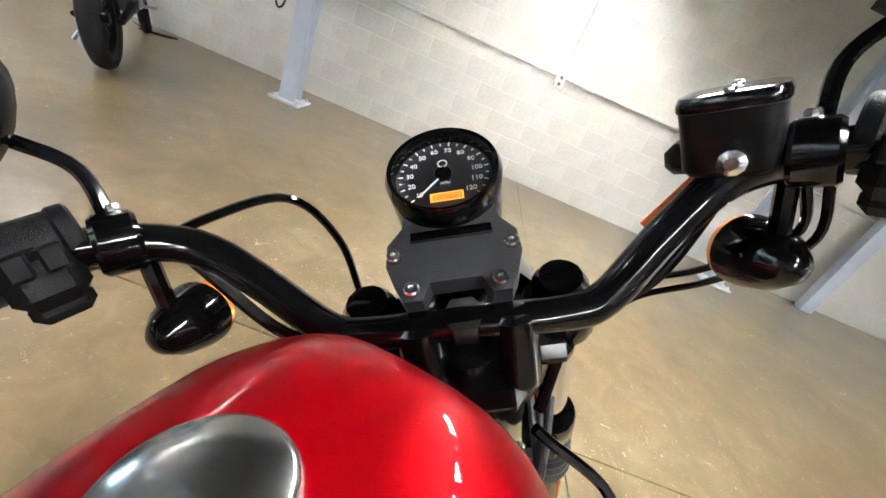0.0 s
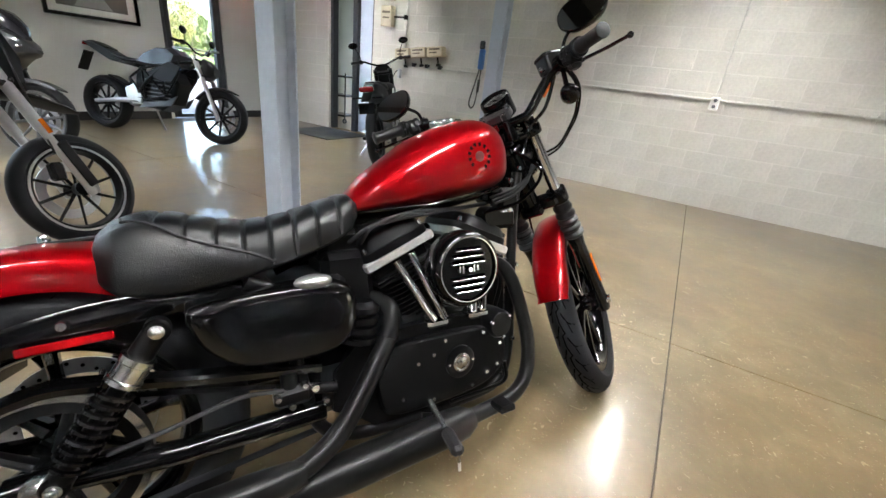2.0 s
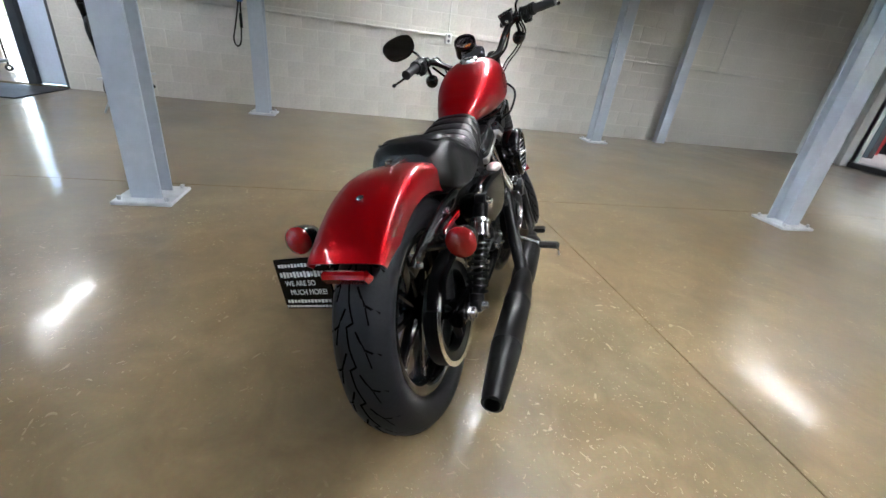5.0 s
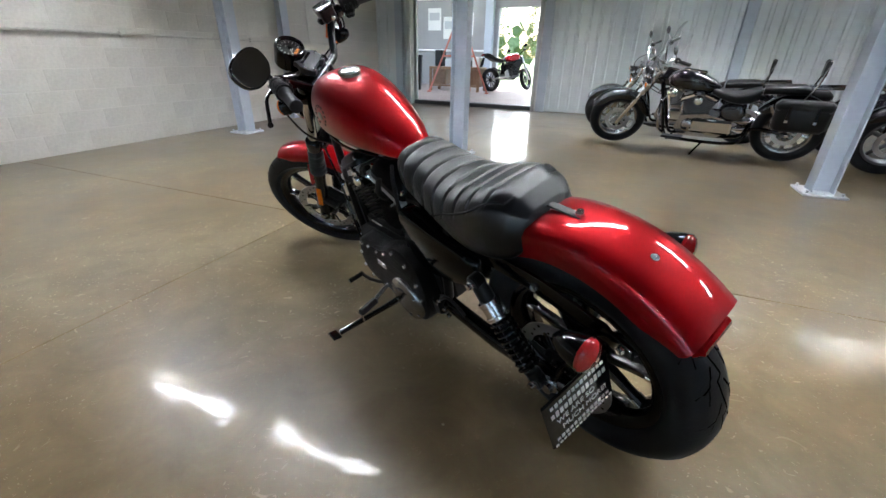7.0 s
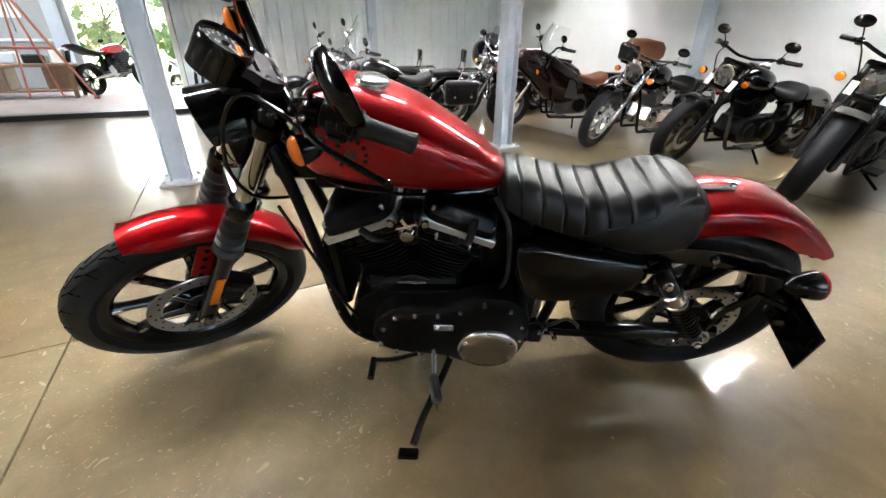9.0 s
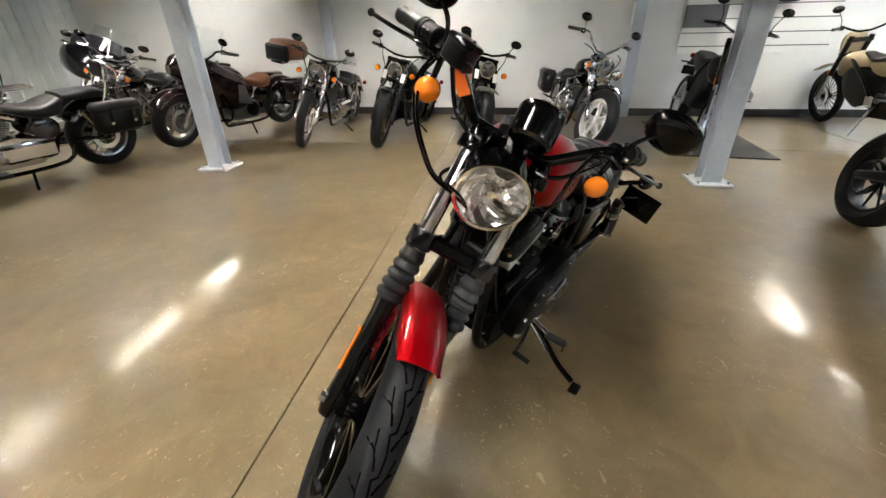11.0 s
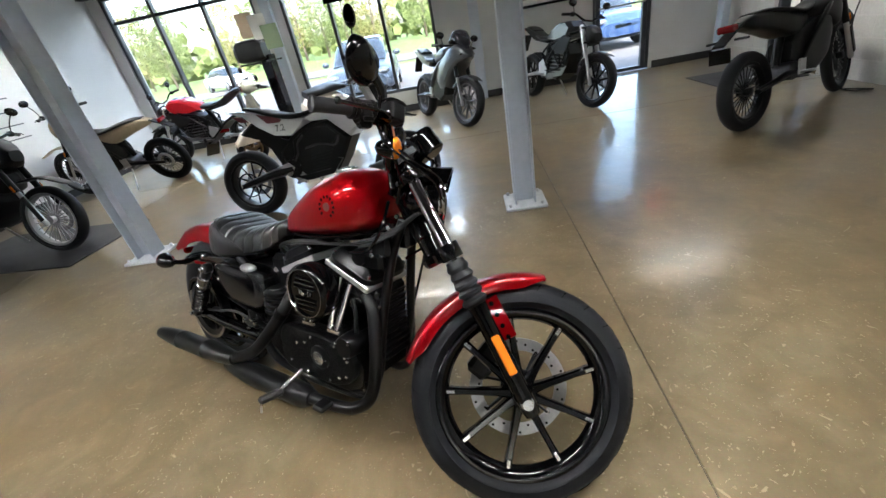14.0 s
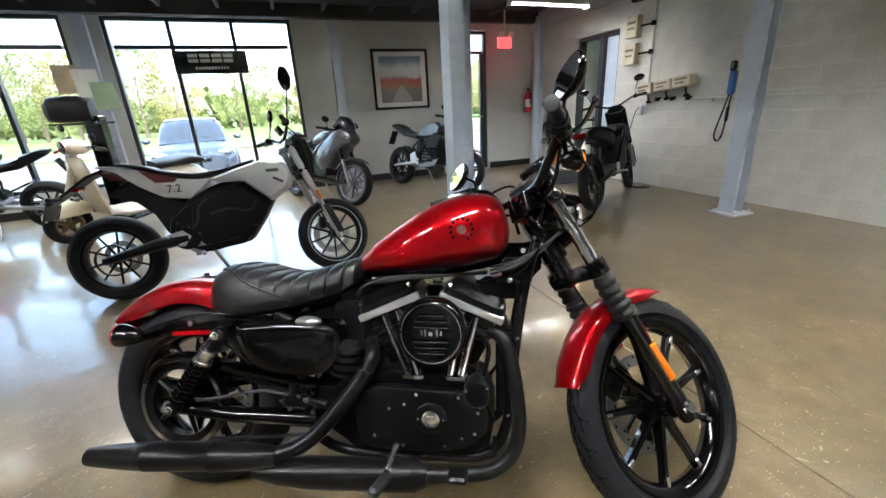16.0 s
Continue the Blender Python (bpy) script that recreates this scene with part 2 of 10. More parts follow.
CLEAR = clear_cover("clear_lens")
REFLECTOR = mat("bright_reflector", (0.85, 0.85, 0.86), 0.16, metal=1.0, vary=0.05)
PANE = glass("window_glass", (0.95, 0.98, 0.98))
MIRROR = mat("mirror_glass", (0.85, 0.87, 0.88), 0.015, metal=1.0, vary=0.0, rvary=0.0)
WHITE = mat("white_print", (0.78, 0.78, 0.76), 0.5)
ORANGE_TAG = mat("orange_card", (0.90, 0.17, 0.02), 0.55)
LCD = mat("amber_display", (0.75, 0.26, 0.03), 0.4, emit=(1.0, 0.30, 0.04), glow=0.08)
BLUE = mat("blue_plastic", (0.03, 0.13, 0.42), 0.4)
REDPLAST = mat("red_plastic", (0.50, 0.015, 0.02), 0.35)


# ---- mesh building ----
class Build:
    """Collects vertices and faces of one part."""

    def __init__(self):
        self.v, self.f = [], []

    def add(self, verts, faces, m=None):
        o = len(self.v)
        self.v += [tuple(m @ Vector(p)) for p in verts] if m else [tuple(p) for p in verts]
        self.f += [tuple(i + o for i in f) for f in faces]
        return self

    def box(self, c, s, bev=0.0, m=None):
        hx, hy, hz = s[0] / 2, s[1] / 2, s[2] / 2
        b = min(bev, hx * 0.9, hy * 0.9, hz * 0.9)
        if b <= 0:
            vs = [(c[0] + sx * hx, c[1] + sy * hy, c[2] + sz * hz) for sx in (-1, 1) for sy in (-1, 1) for sz in (-1, 1)]
            return self.add(vs, [(0, 1, 3, 2), (4, 6, 7, 5), (0, 4, 5, 1), (2, 3, 7, 6), (0, 2, 6, 4), (1, 5, 7, 3)], m)
        vs, ix = [], {}
        for sx in (-1, 1):
            for sy in (-1, 1):
                for sz in (-1, 1):
                    for a in range(3):
                        p = [sx * (hx - b), sy * (hy - b), sz * (hz - b)]
                        p[a] += (sx, sy, sz)[a] * b
                        ix[sx, sy, sz, a] = len(vs)
                        vs.append((c[0] + p[0], c[1] + p[1], c[2] + p[2]))
        fs = []
        for a in range(3):
            u, w = (a + 1) % 3, (a + 2) % 3
            for s0 in (-1, 1):
                q = []
                for su, sw in ((-1, -1), (1, -1), (1, 1), (-1, 1)):
                    k = [0, 0, 0]
                    k[a], k[u], k[w] = s0, su, sw
                    q.append(ix[(*k, a)])
                fs.append(tuple(q if s0 > 0 else q[::-1]))
            for su in (-1, 1):
                for sw in (-1, 1):
                    q = []
                    for s0, ax in ((-1, u), (1, u), (1, w), (-1, w)):
                        k = [0, 0, 0]
                        k[a], k[u], k[w] = s0, su, sw
                        q.append(ix[(*k, ax)])
                    fs.append(tuple(q if su * sw < 0 else q[::-1]))
        for sx in (-1, 1):
            for sy in (-1, 1):
                for sz in (-1, 1):
                    t = [ix[sx, sy, sz, a] for a in range(3)]
                    fs.append(tuple(t if sx * sy * sz > 0 else t[::-1]))
        return self.add(vs, fs, m)

    def tube(self, pts, r, n=10, cap=True, m=None, flat=1.0):
        P = [Vector(p) for p in pts]
        R = list(r) if isinstance(r, (list, tuple)) else [r] * len(P)
        up = None
        vs, fs = [], []
        for i, p in enumerate(P):
            t = (P[min(i + 1, len(P) - 1)] - P[max(i - 1, 0)]).normalized()
            if up is None:
                up = t.orthogonal().normalized() if abs(t.z) > 0.9 else (Vector((0, 0, 1)) - t * t.z).normalized()
            else:
                up = (up - t * up.dot(t)).normalized()
            sd = t.cross(up)
            for k in range(n):
                a = 2 * math.pi * k / n
                vs.append(p + (sd * math.cos(a) + up * math.sin(a) * flat) * R[i])
        for i in range(len(P) - 1):
            for k in range(n):
                k2 = (k + 1) % n
                fs.append((i * n + k, i * n + k2, (i + 1) * n + k2, (i + 1) * n + k))
        if cap:
            fs += [tuple(range(n))[::-1], tuple(range((len(P) - 1) * n, len(P) * n))]
        return self.add(vs, fs, m)

    def lathe(self, prof, at=(0, 0, 0), axis=(0, 0, 1), n=24, m=None, close=False, cap=True):
        """prof: (radius, height along the axis)."""
        ax = Vector(axis).normalized()
        q = ax.to_track_quat("Z", "Y").to_matrix()
        vs, fs = [], []
        for r, h in prof:
            for k in range(n):
                a = 2 * math.pi * k / n
                vs.append(Vector(at) + q @ Vector((r * math.cos(a), r * math.sin(a), h)))
        L = len(prof)
        for i in range(L if close else L - 1):
            j = (i + 1) % L
            for k in range(n):
                k2 = (k + 1) % n
                fs.append((i * n + k, i * n + k2, j * n + k2, j * n + k))
        if cap and not close:
            if prof[0][0] > 1e-6:
                fs.append(tuple(range(n))[::-1])
            if prof[-1][0] > 1e-6:
                fs.append(tuple(range((L - 1) * n, L * n)))
        return self.add(vs, fs, m)

    def cyl(self, p0, p1, r, n=12, m=None, bev=0.0):
        p0, p1 = Vector(p0), Vector(p1)
        h = (p1 - p0).length
        b = min(bev, r * 0.5, h * 0.4)
        prof = [(r - b, 0), (r, b), (r, h - b), (r - b, h)] if b else [(r, 0), (r, h)]
        return self.lathe(prof, p0, p1 - p0, n, m)

    def loft(self, rings, cap=True, m=None, closed=True):
        n = len(rings[0])
        vs = [p for ring in rings for p in ring]
        fs = []
        for i in range(len(rings) - 1):
            for k in range(n if closed else n - 1):
                k2 = (k + 1) % n
                fs.append((i * n + k, i * n + k2, (i + 1) * n + k2, (i + 1) * n + k))
        if cap and closed:
            fs += [tuple(range(n))[::-1], tuple(range((len(rings) - 1) * n, len(rings) * n))]
        return self.add(vs, fs, m)

    def ball(self, c, r, n=16, m=None):
        r = r if isinstance(r, (tuple, list)) else (r, r, r)
        rings = n // 2
        prof = [(math.sin(math.pi * i / rings), -math.cos(math.pi * i / rings)) for i in range(rings + 1)]
        vs, fs = [], []
        for a, h in prof:
            for k in range(n):
                t = 2 * math.pi * k / n
                vs.append((c[0] + r[0] * a * math.cos(t), c[1] + r[1] * a * math.sin(t), c[2] + r[2] * h))
        for i in range(rings):
            for k in range(n):
                k2 = (k + 1) % n
                fs.append((i * n + k, i * n + k2, (i + 1) * n + k2, (i + 1) * n + k))
        return self.add(vs, fs, m)

    def plate(self, outline, depth, m=None):
        """A flat plate in the local xy plane from z 0 to depth."""
        n = len(outline)
        vs = [(x, y, 0) for x, y in outline] + [(x, y, depth) for x, y in outline]
        fs = [tuple(range(n))[::-1], tuple(range(n, 2 * n))] + [(k, (k + 1) % n, n + (k + 1) % n, n + k) for k in range(n)]
        return self.add(vs, fs, m)

    def shell(self, rings, thick):
        """An open sheet of rings with thickness, pushed along its normals."""
        n, L = len(rings[0]), len(rings)
        G = [[Vector(p) for p in r] for r in rings]
        inner = []
        for i in range(L):
            row = []
            for k in range(n):
                du = G[min(i + 1, L - 1)][k] - G[max(i - 1, 0)][k]
                dv = G[i][min(k + 1, n - 1)] - G[i][max(k - 1, 0)]
                row.append(G[i][k] - du.cross(dv).normalized() * thick)
            inner.append(row)
        vs = [p for r in G for p in r] + [p for r in inner for p in r]
        o = L * n
        fs = []
        for i in range(L - 1):
            for k in range(n - 1):
                a, b, c, d = i * n + k, i * n + k + 1, (i + 1) * n + k + 1, (i + 1) * n + k
                fs += [(a, d, c, b), (o + a, o + b, o + c, o + d)]
        for i in range(L - 1):
            for k in (0, n - 1):
                a, d = i * n + k, (i + 1) * n + k
                fs.append((a, o + a, o + d, d) if k == 0 else (a, d, o + d, o + a))
        for k in range(n - 1):
            for i in (0, L - 1):
                a, b = i * n + k, i * n + k + 1
                fs.append((a, b, o + b, o + a) if i == 0 else (a, o + a, o + b, b))
        return self.add(vs, fs)

    def mesh(self, name, material, smooth=35.0, m=None):
        me = bpy.data.meshes.new(name)
        vs = [tuple(m @ Vector(p)) for p in self.v] if m else self.v
        me.from_pydata(vs, [], self.f)
        me.materials.append(material)
        if smooth:
            me.shade_smooth()
            me.set_sharp_from_angle(angle=radians(smooth))
        me.update()
        return me


def part(name, b, material, parent, label="", m=None, smooth=35.0):
    ob = new(name, b.mesh(name, material, smooth, m))
    ob.parent = parent
    return tagged(ob, label)


def pieces(name, b, material, parent, label="", m=None, smooth=35.0):
    """Each loose piece of b as a part of its own."""
    root = list(range(len(b.v)))

    def find(i):
        while root[i] != i:
            root[i] = root[root[i]]
            i = root[i]
        return i

    for f in b.f:
        for i in f[1:]:
            root[find(i)] = find(f[0])
    groups = {}
    for i in range(len(b.v)):
        groups.setdefault(find(i), []).append(i)
    made = []
    for ids in groups.values():
        at = {i: k for k, i in enumerate(ids)}
        c = Build()
        c.v = [b.v[i] for i in ids]
        c.f = [tuple(at[i] for i in f) for f in b.f if f[0] in at]
        made.append(part(name, c, material, parent, label, m, smooth))
    return made


def thing(name, label, category, m=None, group="", kind=""):
    ob = new(name)
    ob.empty_display_size = 0.1
    if m is not None:
        ob.matrix_basis = m
    return tagged(ob, label, category, group, kind)


def single(name, b, material, label, category, m=None, group="", kind="", smooth=35.0):
    ob = new(name, b.mesh(name, material, smooth))
    if m is not None:
        ob.matrix_basis = m
    return tagged(ob, label, category, group, kind)


def spline(pts, n=6):
    """Catmull-Rom points through pts."""
    P = [Vector(p) for p in pts]
    P = [P[0] * 2 - P[1]] + P + [P[-1] * 2 - P[-2]]
    out = []
    for i in range(1, len(P) - 2):
        for k in range(n):
            t = k / n
            a, b, c, d = P[i - 1], P[i], P[i + 1], P[i + 2]
            out.append(0.5 * (2 * b + (c - a) * t + (2 * a - 5 * b + 4 * c - d) * t * t + (3 * b - a - 3 * c + d) * t ** 3))
    out.append(P[-2])
    return out


def ramp(x, table):
    """Smooth values from a table of (x, a, b, ...)."""
    for i in range(len(table) - 1):
        if x <= table[i + 1][0] or i == len(table) - 2:
            t = (x - table[i][0]) / (table[i + 1][0] - table[i][0])
            t = max(0.0, min(1.0, t))
            p0, p1, p2, p3 = table[max(i - 1, 0)], table[i], table[i + 1], table[min(i + 2, len(table) - 1)]
            return [0.5 * (2 * b + (c - a) * t + (2 * a - 5 * b + 4 * c - d) * t * t + (3 * b - a - 3 * c + d) * t ** 3) for a, b, c, d in zip(p0[1:], p1[1:], p2[1:], p3[1:])]


# ---- the hall: x towards the block wall, y towards the windows ----
UB, UF, VS, VW = -4.75, 5.25, -7.6, 6.05
CEIL = 2.78
GRID_U, GRID_V = (-1.56, 1.61, 4.66), (1.41, -3.13)
SEAM_U, SEAM_V = (-2.72, 1.865), (-5.56, -0.985, 3.59)
DOOR_V = (3.78, 4.72)      # doorway in the block wall
GATE_U = (1.72, 4.36)      # wide opening in the metal wall


def slab_wall(name, axis, at, thick, span, z1, holes, material, label):
    """A wall with thickness whose openings go through it. holes: (a0, a1, z0, z1) along the span."""
    b = Build()
    cuts = sorted({span[0], span[1], *[h[0] for h in holes], *[h[1] for h in holes]})
    for a0, a1 in zip(cuts, cuts[1:]):
        runs, z = [], 0.0
        for h in sorted((h for h in holes if h[0] < a1 - 1e-6 and h[1] > a0 + 1e-6), key=lambda h: h[2]):
            if h[2] > z:
                runs.append((z, h[2]))
            z = h[3]
        if z < z1:
            runs.append((z, z1))
        for r0, r1 in runs:
            ca, cz = (a0 + a1) / 2, (r0 + r1) / 2
            if axis == "x":
                b.box((at + thick / 2, ca, cz), (abs(thick), a1 - a0, r1 - r0))
            else:
                b.box((ca, at + thick / 2, cz), (a1 - a0, abs(thick), r1 - r0))
    return single(name, b, material, label, "wall", kind="structure", smooth=0)


wall_back = slab_wall("wall_back", "x", UB, -0.2, (VS - 0.2, VW + 0.2), CEIL, [], PLASTER, "plain white painted drywall behind the row of motorcycles")
wall_front = slab_wall("wall_front", "x", UF - 0.0038, 0.2, (VS, VW + 0.2), CEIL, [(DOOR_V[0], DOOR_V[1], 0, 2.15)], MORTAR, "pale painted concrete block wall with a doorway")
wall_gate = slab_wall("wall_gate", "y", VS - 0.012, -0.2, (UB, UF + 0.2), CEIL, [(GATE_U[0], GATE_U[1], 0, 2.12)], PANEL, "white ribbed metal panel wall with a wide opening")
WIN_L, WIN_R = (-4.55, -2.00), (-1.57, 0.86)
GDOOR = (3.36, 4.26)
wall_window = slab_wall("wall_window", "y", VW, 0.2, (UB, UF + 0.2), CEIL,
                        [(WIN_L[0], WIN_L[1], 0.34, 2.60), (WIN_R[0], WIN_R[1], 0.34, 2.60), (GDOOR[0], GDOOR[1], 0.0, 2.5)], GREYWALL, "light grey wall with storefront windows and a glass door")

# ceiling deck with joists, one mesh
b = Build()
b.box(((UB + UF) / 2, (VS + VW) / 2, CEIL + 0.1), (UF - UB + 0.6, VW - VS + 0.6, 0.2))
for v in (VW - 0.12, 1.41, -3.13, VS + 0.12):
    b.box(((UB + UF) / 2, v, CEIL - 0.09), (UF - UB, 0.15, 0.19), 0.004)
for i in range(14):
    b.box((UB + 0.35 + i * 0.72, (VS + VW) / 2, CEIL - 0.045), (0.045, VW - VS, 0.10), 0.003)
ceiling = single("ceiling", b, DARK_CEIL, "black painted open deck ceiling with steel joists", "ceiling", kind="structure", smooth=0)


def column_mesh(h):
    w, t = 0.155, 0.013
    b = Build()
    for s in (-1, 1):
        b.box((s * (w - t) / 2, 0, h / 2), (t, w, h), 0.003)
    b.box((0, 0, h / 2), (w - 2 * t, 0.011, h))
    return b


def column(u, v, turn=0):
    c = thing("steel_column", "grey-blue painted steel column bolted to the concrete floor", "column", pose(u, v, 0, 0, 0, turn), "steel columns of the hall", "structure")
    part("shaft", column_mesh(CEIL - 0.19), STEEL_PAINT, c)
    part("base_plate", Build().box((0, 0, 0.011), (0.30, 0.30, 0.022), 0.006), PLATE_PAINT, c, "worn grey base plate")
    for sx in (-1, 1):
        for sy in (-1, 1):
            part("anchor_bolt", Build().cyl((sx * 0.115, sy * 0.115, 0.02), (sx * 0.115, sy * 0.115, 0.045), 0.011, 6), PLATE_PAINT, c)
    return c


for u in GRID_U:
    for v in GRID_V:
        column(u, v)


def half_column(u, v, turn):
    b = Build()
    b.box((0, 0.05, (CEIL - 0.19) / 2), (0.16, 0.10, CEIL - 0.19), 0.004)
    return single("wall_column", b, STEEL_PAINT, "grey painted steel column set against the wall", "column", pose(u, v, 0, 0, 0, turn), "wall columns", "structure")


for u, v, a in ((UB, 1.41, -90), (UB, -3.13, -90), (1.50, VW - 0.10, 0), (UF - 0.13, -4.55, 90), (-1.56, VS + 0.01, 0), (1.55, VS + 0.01, 0), (4.66, VS + 0.01, 0), (-1.79, VW - 0.10, 0), (UF - 0.12, 5.55, 90)):
    half_column(u, v, a)


def base_strip(u0, v0, u1, v1):
    d = Vector((u1 - u0, v1 - v0, 0))
    b = Build().box((d.length / 2, 0, 0.055), (d.length, 0.012, 0.11), 0.003)
    return single("baseboard", b, BASEB, "black vinyl baseboard", "baseboard", pose(u0, v0, 0, 0, 0, math.degrees(math.atan2(d.y, d.x))), "baseboards", "structure")


base_strip(UB + 0.007, VS, UB + 0.007, VW)
base_strip(UB, VW - 0.007, GDOOR[0] - 0.05, VW - 0.007)
base_strip(GDOOR[1] + 0.05, VW - 0.007, UF, VW - 0.007)


def ceiling_lamp(u, v, h=2.50, length=1.17):
    t = thing("ceiling_light", "white fluorescent strip light hung below the black ceiling, lit", "ceiling light", pose(u, v, h), "strip lights in rows")
    prof = [(-0.069, -0.034), (-0.071, -0.034), (-0.040, 0.050), (-0.020, 0.068), (0.020, 0.068), (0.040, 0.050), (0.071, -0.034), (0.069, -0.034), (0.036, 0.046), (0.018, 0.060), (-0.018, 0.060), (-0.036, 0.046)]
    part("housing", Build().loft([[(x, y, z) for y, z in prof] for x in (-length / 2 - 0.01, length / 2 + 0.01)]), LAMP_BODY, t, "white reflector trough", None, 20)
    for s in (-1, 1):
        part("end_cap", Build().plate([(-0.070, -0.060), (0.070, -0.060), (0.066, -0.030), (0.038, 0.052), (0.018, 0.066), (-0.018, 0.066), (-0.038, 0.052), (-0.066, -0.030)], 0.004, Matrix(((0, 0, s, s * (length / 2 + 0.011)), (1, 0, 0, 0), (0, 1, 0, 0), (0, 0, 0, 1)))), LAMP_BODY, t, "", None, 0)
    part("diffuser", Build().cyl((-length / 2, 0, 0.030), (length / 2, 0, 0.028), 0.024, 14), LAMP_GLOW, t, "glowing white tube")
    for s in (-1, 1):
        part("hanger", Build().cyl((s * 0.45, 0, 0.065), (s * 0.45, 0, CEIL - h + 0.01), 0.005, 6), LAMP_BODY, t)


for v, h in ((3.76, 2.43), (-1.0, 2.50), (-5.1, 2.50)):
    for u in (-3.40, -1.65, 0.2, 2.1, 4.0):
        if (u, v) not in ((4.0, -5.1), (2.1, 3.76)):
            ceiling_lamp(3.85 if (u, v) == (4.0, -1.0) else u, v, h)


# storefront frames and panes
def storefront(name, u0, u1, z0, z1, uprights, bars):
    w = thing(name, "dark aluminium storefront window with clear panes", "window", pose(0, VW + 0.07, 0), "", "structure")
    fr = Build()
    for u in (u0 + 0.025, u1 - 0.025):
        fr.box((u, 0, (z0 + z1) / 2), (0.05, 0.10, z1 - z0), 0.004)
    for z in (z0 + 0.025, z1 - 0.025):
        fr.box(((u0 + u1) / 2, 0, z), (u1 - u0 - 0.1, 0.10, 0.05), 0.004)
    part("window_frame", fr, ALU, w)
    for u in uprights:
        part("mullion", Build().box((u, 0, (z0 + z1) / 2), (0.05, 0.10, z1 - z0 - 0.1), 0.004), ALU, w)
    us = [u0 + 0.05, *uprights, u1 - 0.05]
    zs = [z0 + 0.05, *bars, z1 - 0.05]
    for a, c in zip(us, us[1:]):
        for z in bars:
            part("transom_bar", Build().box(((a + c) / 2, 0, z), (c - a - 0.05, 0.09, 0.05), 0.004), ALU, w)
        for lo, hi in zip(zs, zs[1:]):
            p = part("pane", Build().box(((a + c) / 2, 0.01, (lo + hi) / 2), (c - a - 0.03, 0.006, hi - lo - 0.03)), PANE, w, "clear window glass")
            p.visible_shadow = False
    return w


storefront("window_1", WIN_R[0], WIN_R[1], 0.34, 2.60, (-0.79, 0.03), (2.22,))
storefront("window_2", WIN_L[0], WIN_L[1], 0.34, 2.60, (-3.74, -2.87), (2.22,))
d = storefront("door_1", GDOOR[0], GDOOR[1], 0.012, 2.48, (), (2.13,))
tagged(d, "dark-framed glass entrance door with a transom light", "door")
part("door_stile", Build().box((GDOOR[0] + 0.09, -0.01, 1.07), (0.07, 0.08, 2.06), 0.004), ALU, d)
part("door_stile", Build().box((GDOOR[1] - 0.09, -0.01, 1.07), (0.07, 0.08, 2.06), 0.004), ALU, d)
part("push_bar", Build().tube([(GDOOR[0] + 0.1, -0.07, 1.0), (GDOOR[1] - 0.1, -0.07, 1.0)], 0.015), CONDUIT, d, "metal push bar")


# ---- the red motorcycle: local x ahead, y to its left, z up ----
BIKE = pose(-0.007, 0.015, 0, 0, 0, -29.1) @ pose(0, 0, 0, -16.4, 0, 0)
bike = thing("motorcycle", "candy-red cruiser motorcycle with black engine leaning on its side stand", "motorcycle", BIKE)
STEER = Matrix.Translation((1.632, 0, 0)) @ Matrix.Rotation(radians(36.4), 4, Vector((-0.5, 0, 0.866))) @ Matrix.Translation((-1.632, 0.006, 0))
FORK_Y = 0.082
FAX, RAX = Vector((1.503, 0, 0.328)), Vector((0.008, 0, 0.319))


def bolt(b, p, d, r=0.007, h=0.006):
    b.lathe([(r, 0), (r, h * 0.6), (r * 0.75, h), (r * 0.3, h)], p, d, 8)
    return b


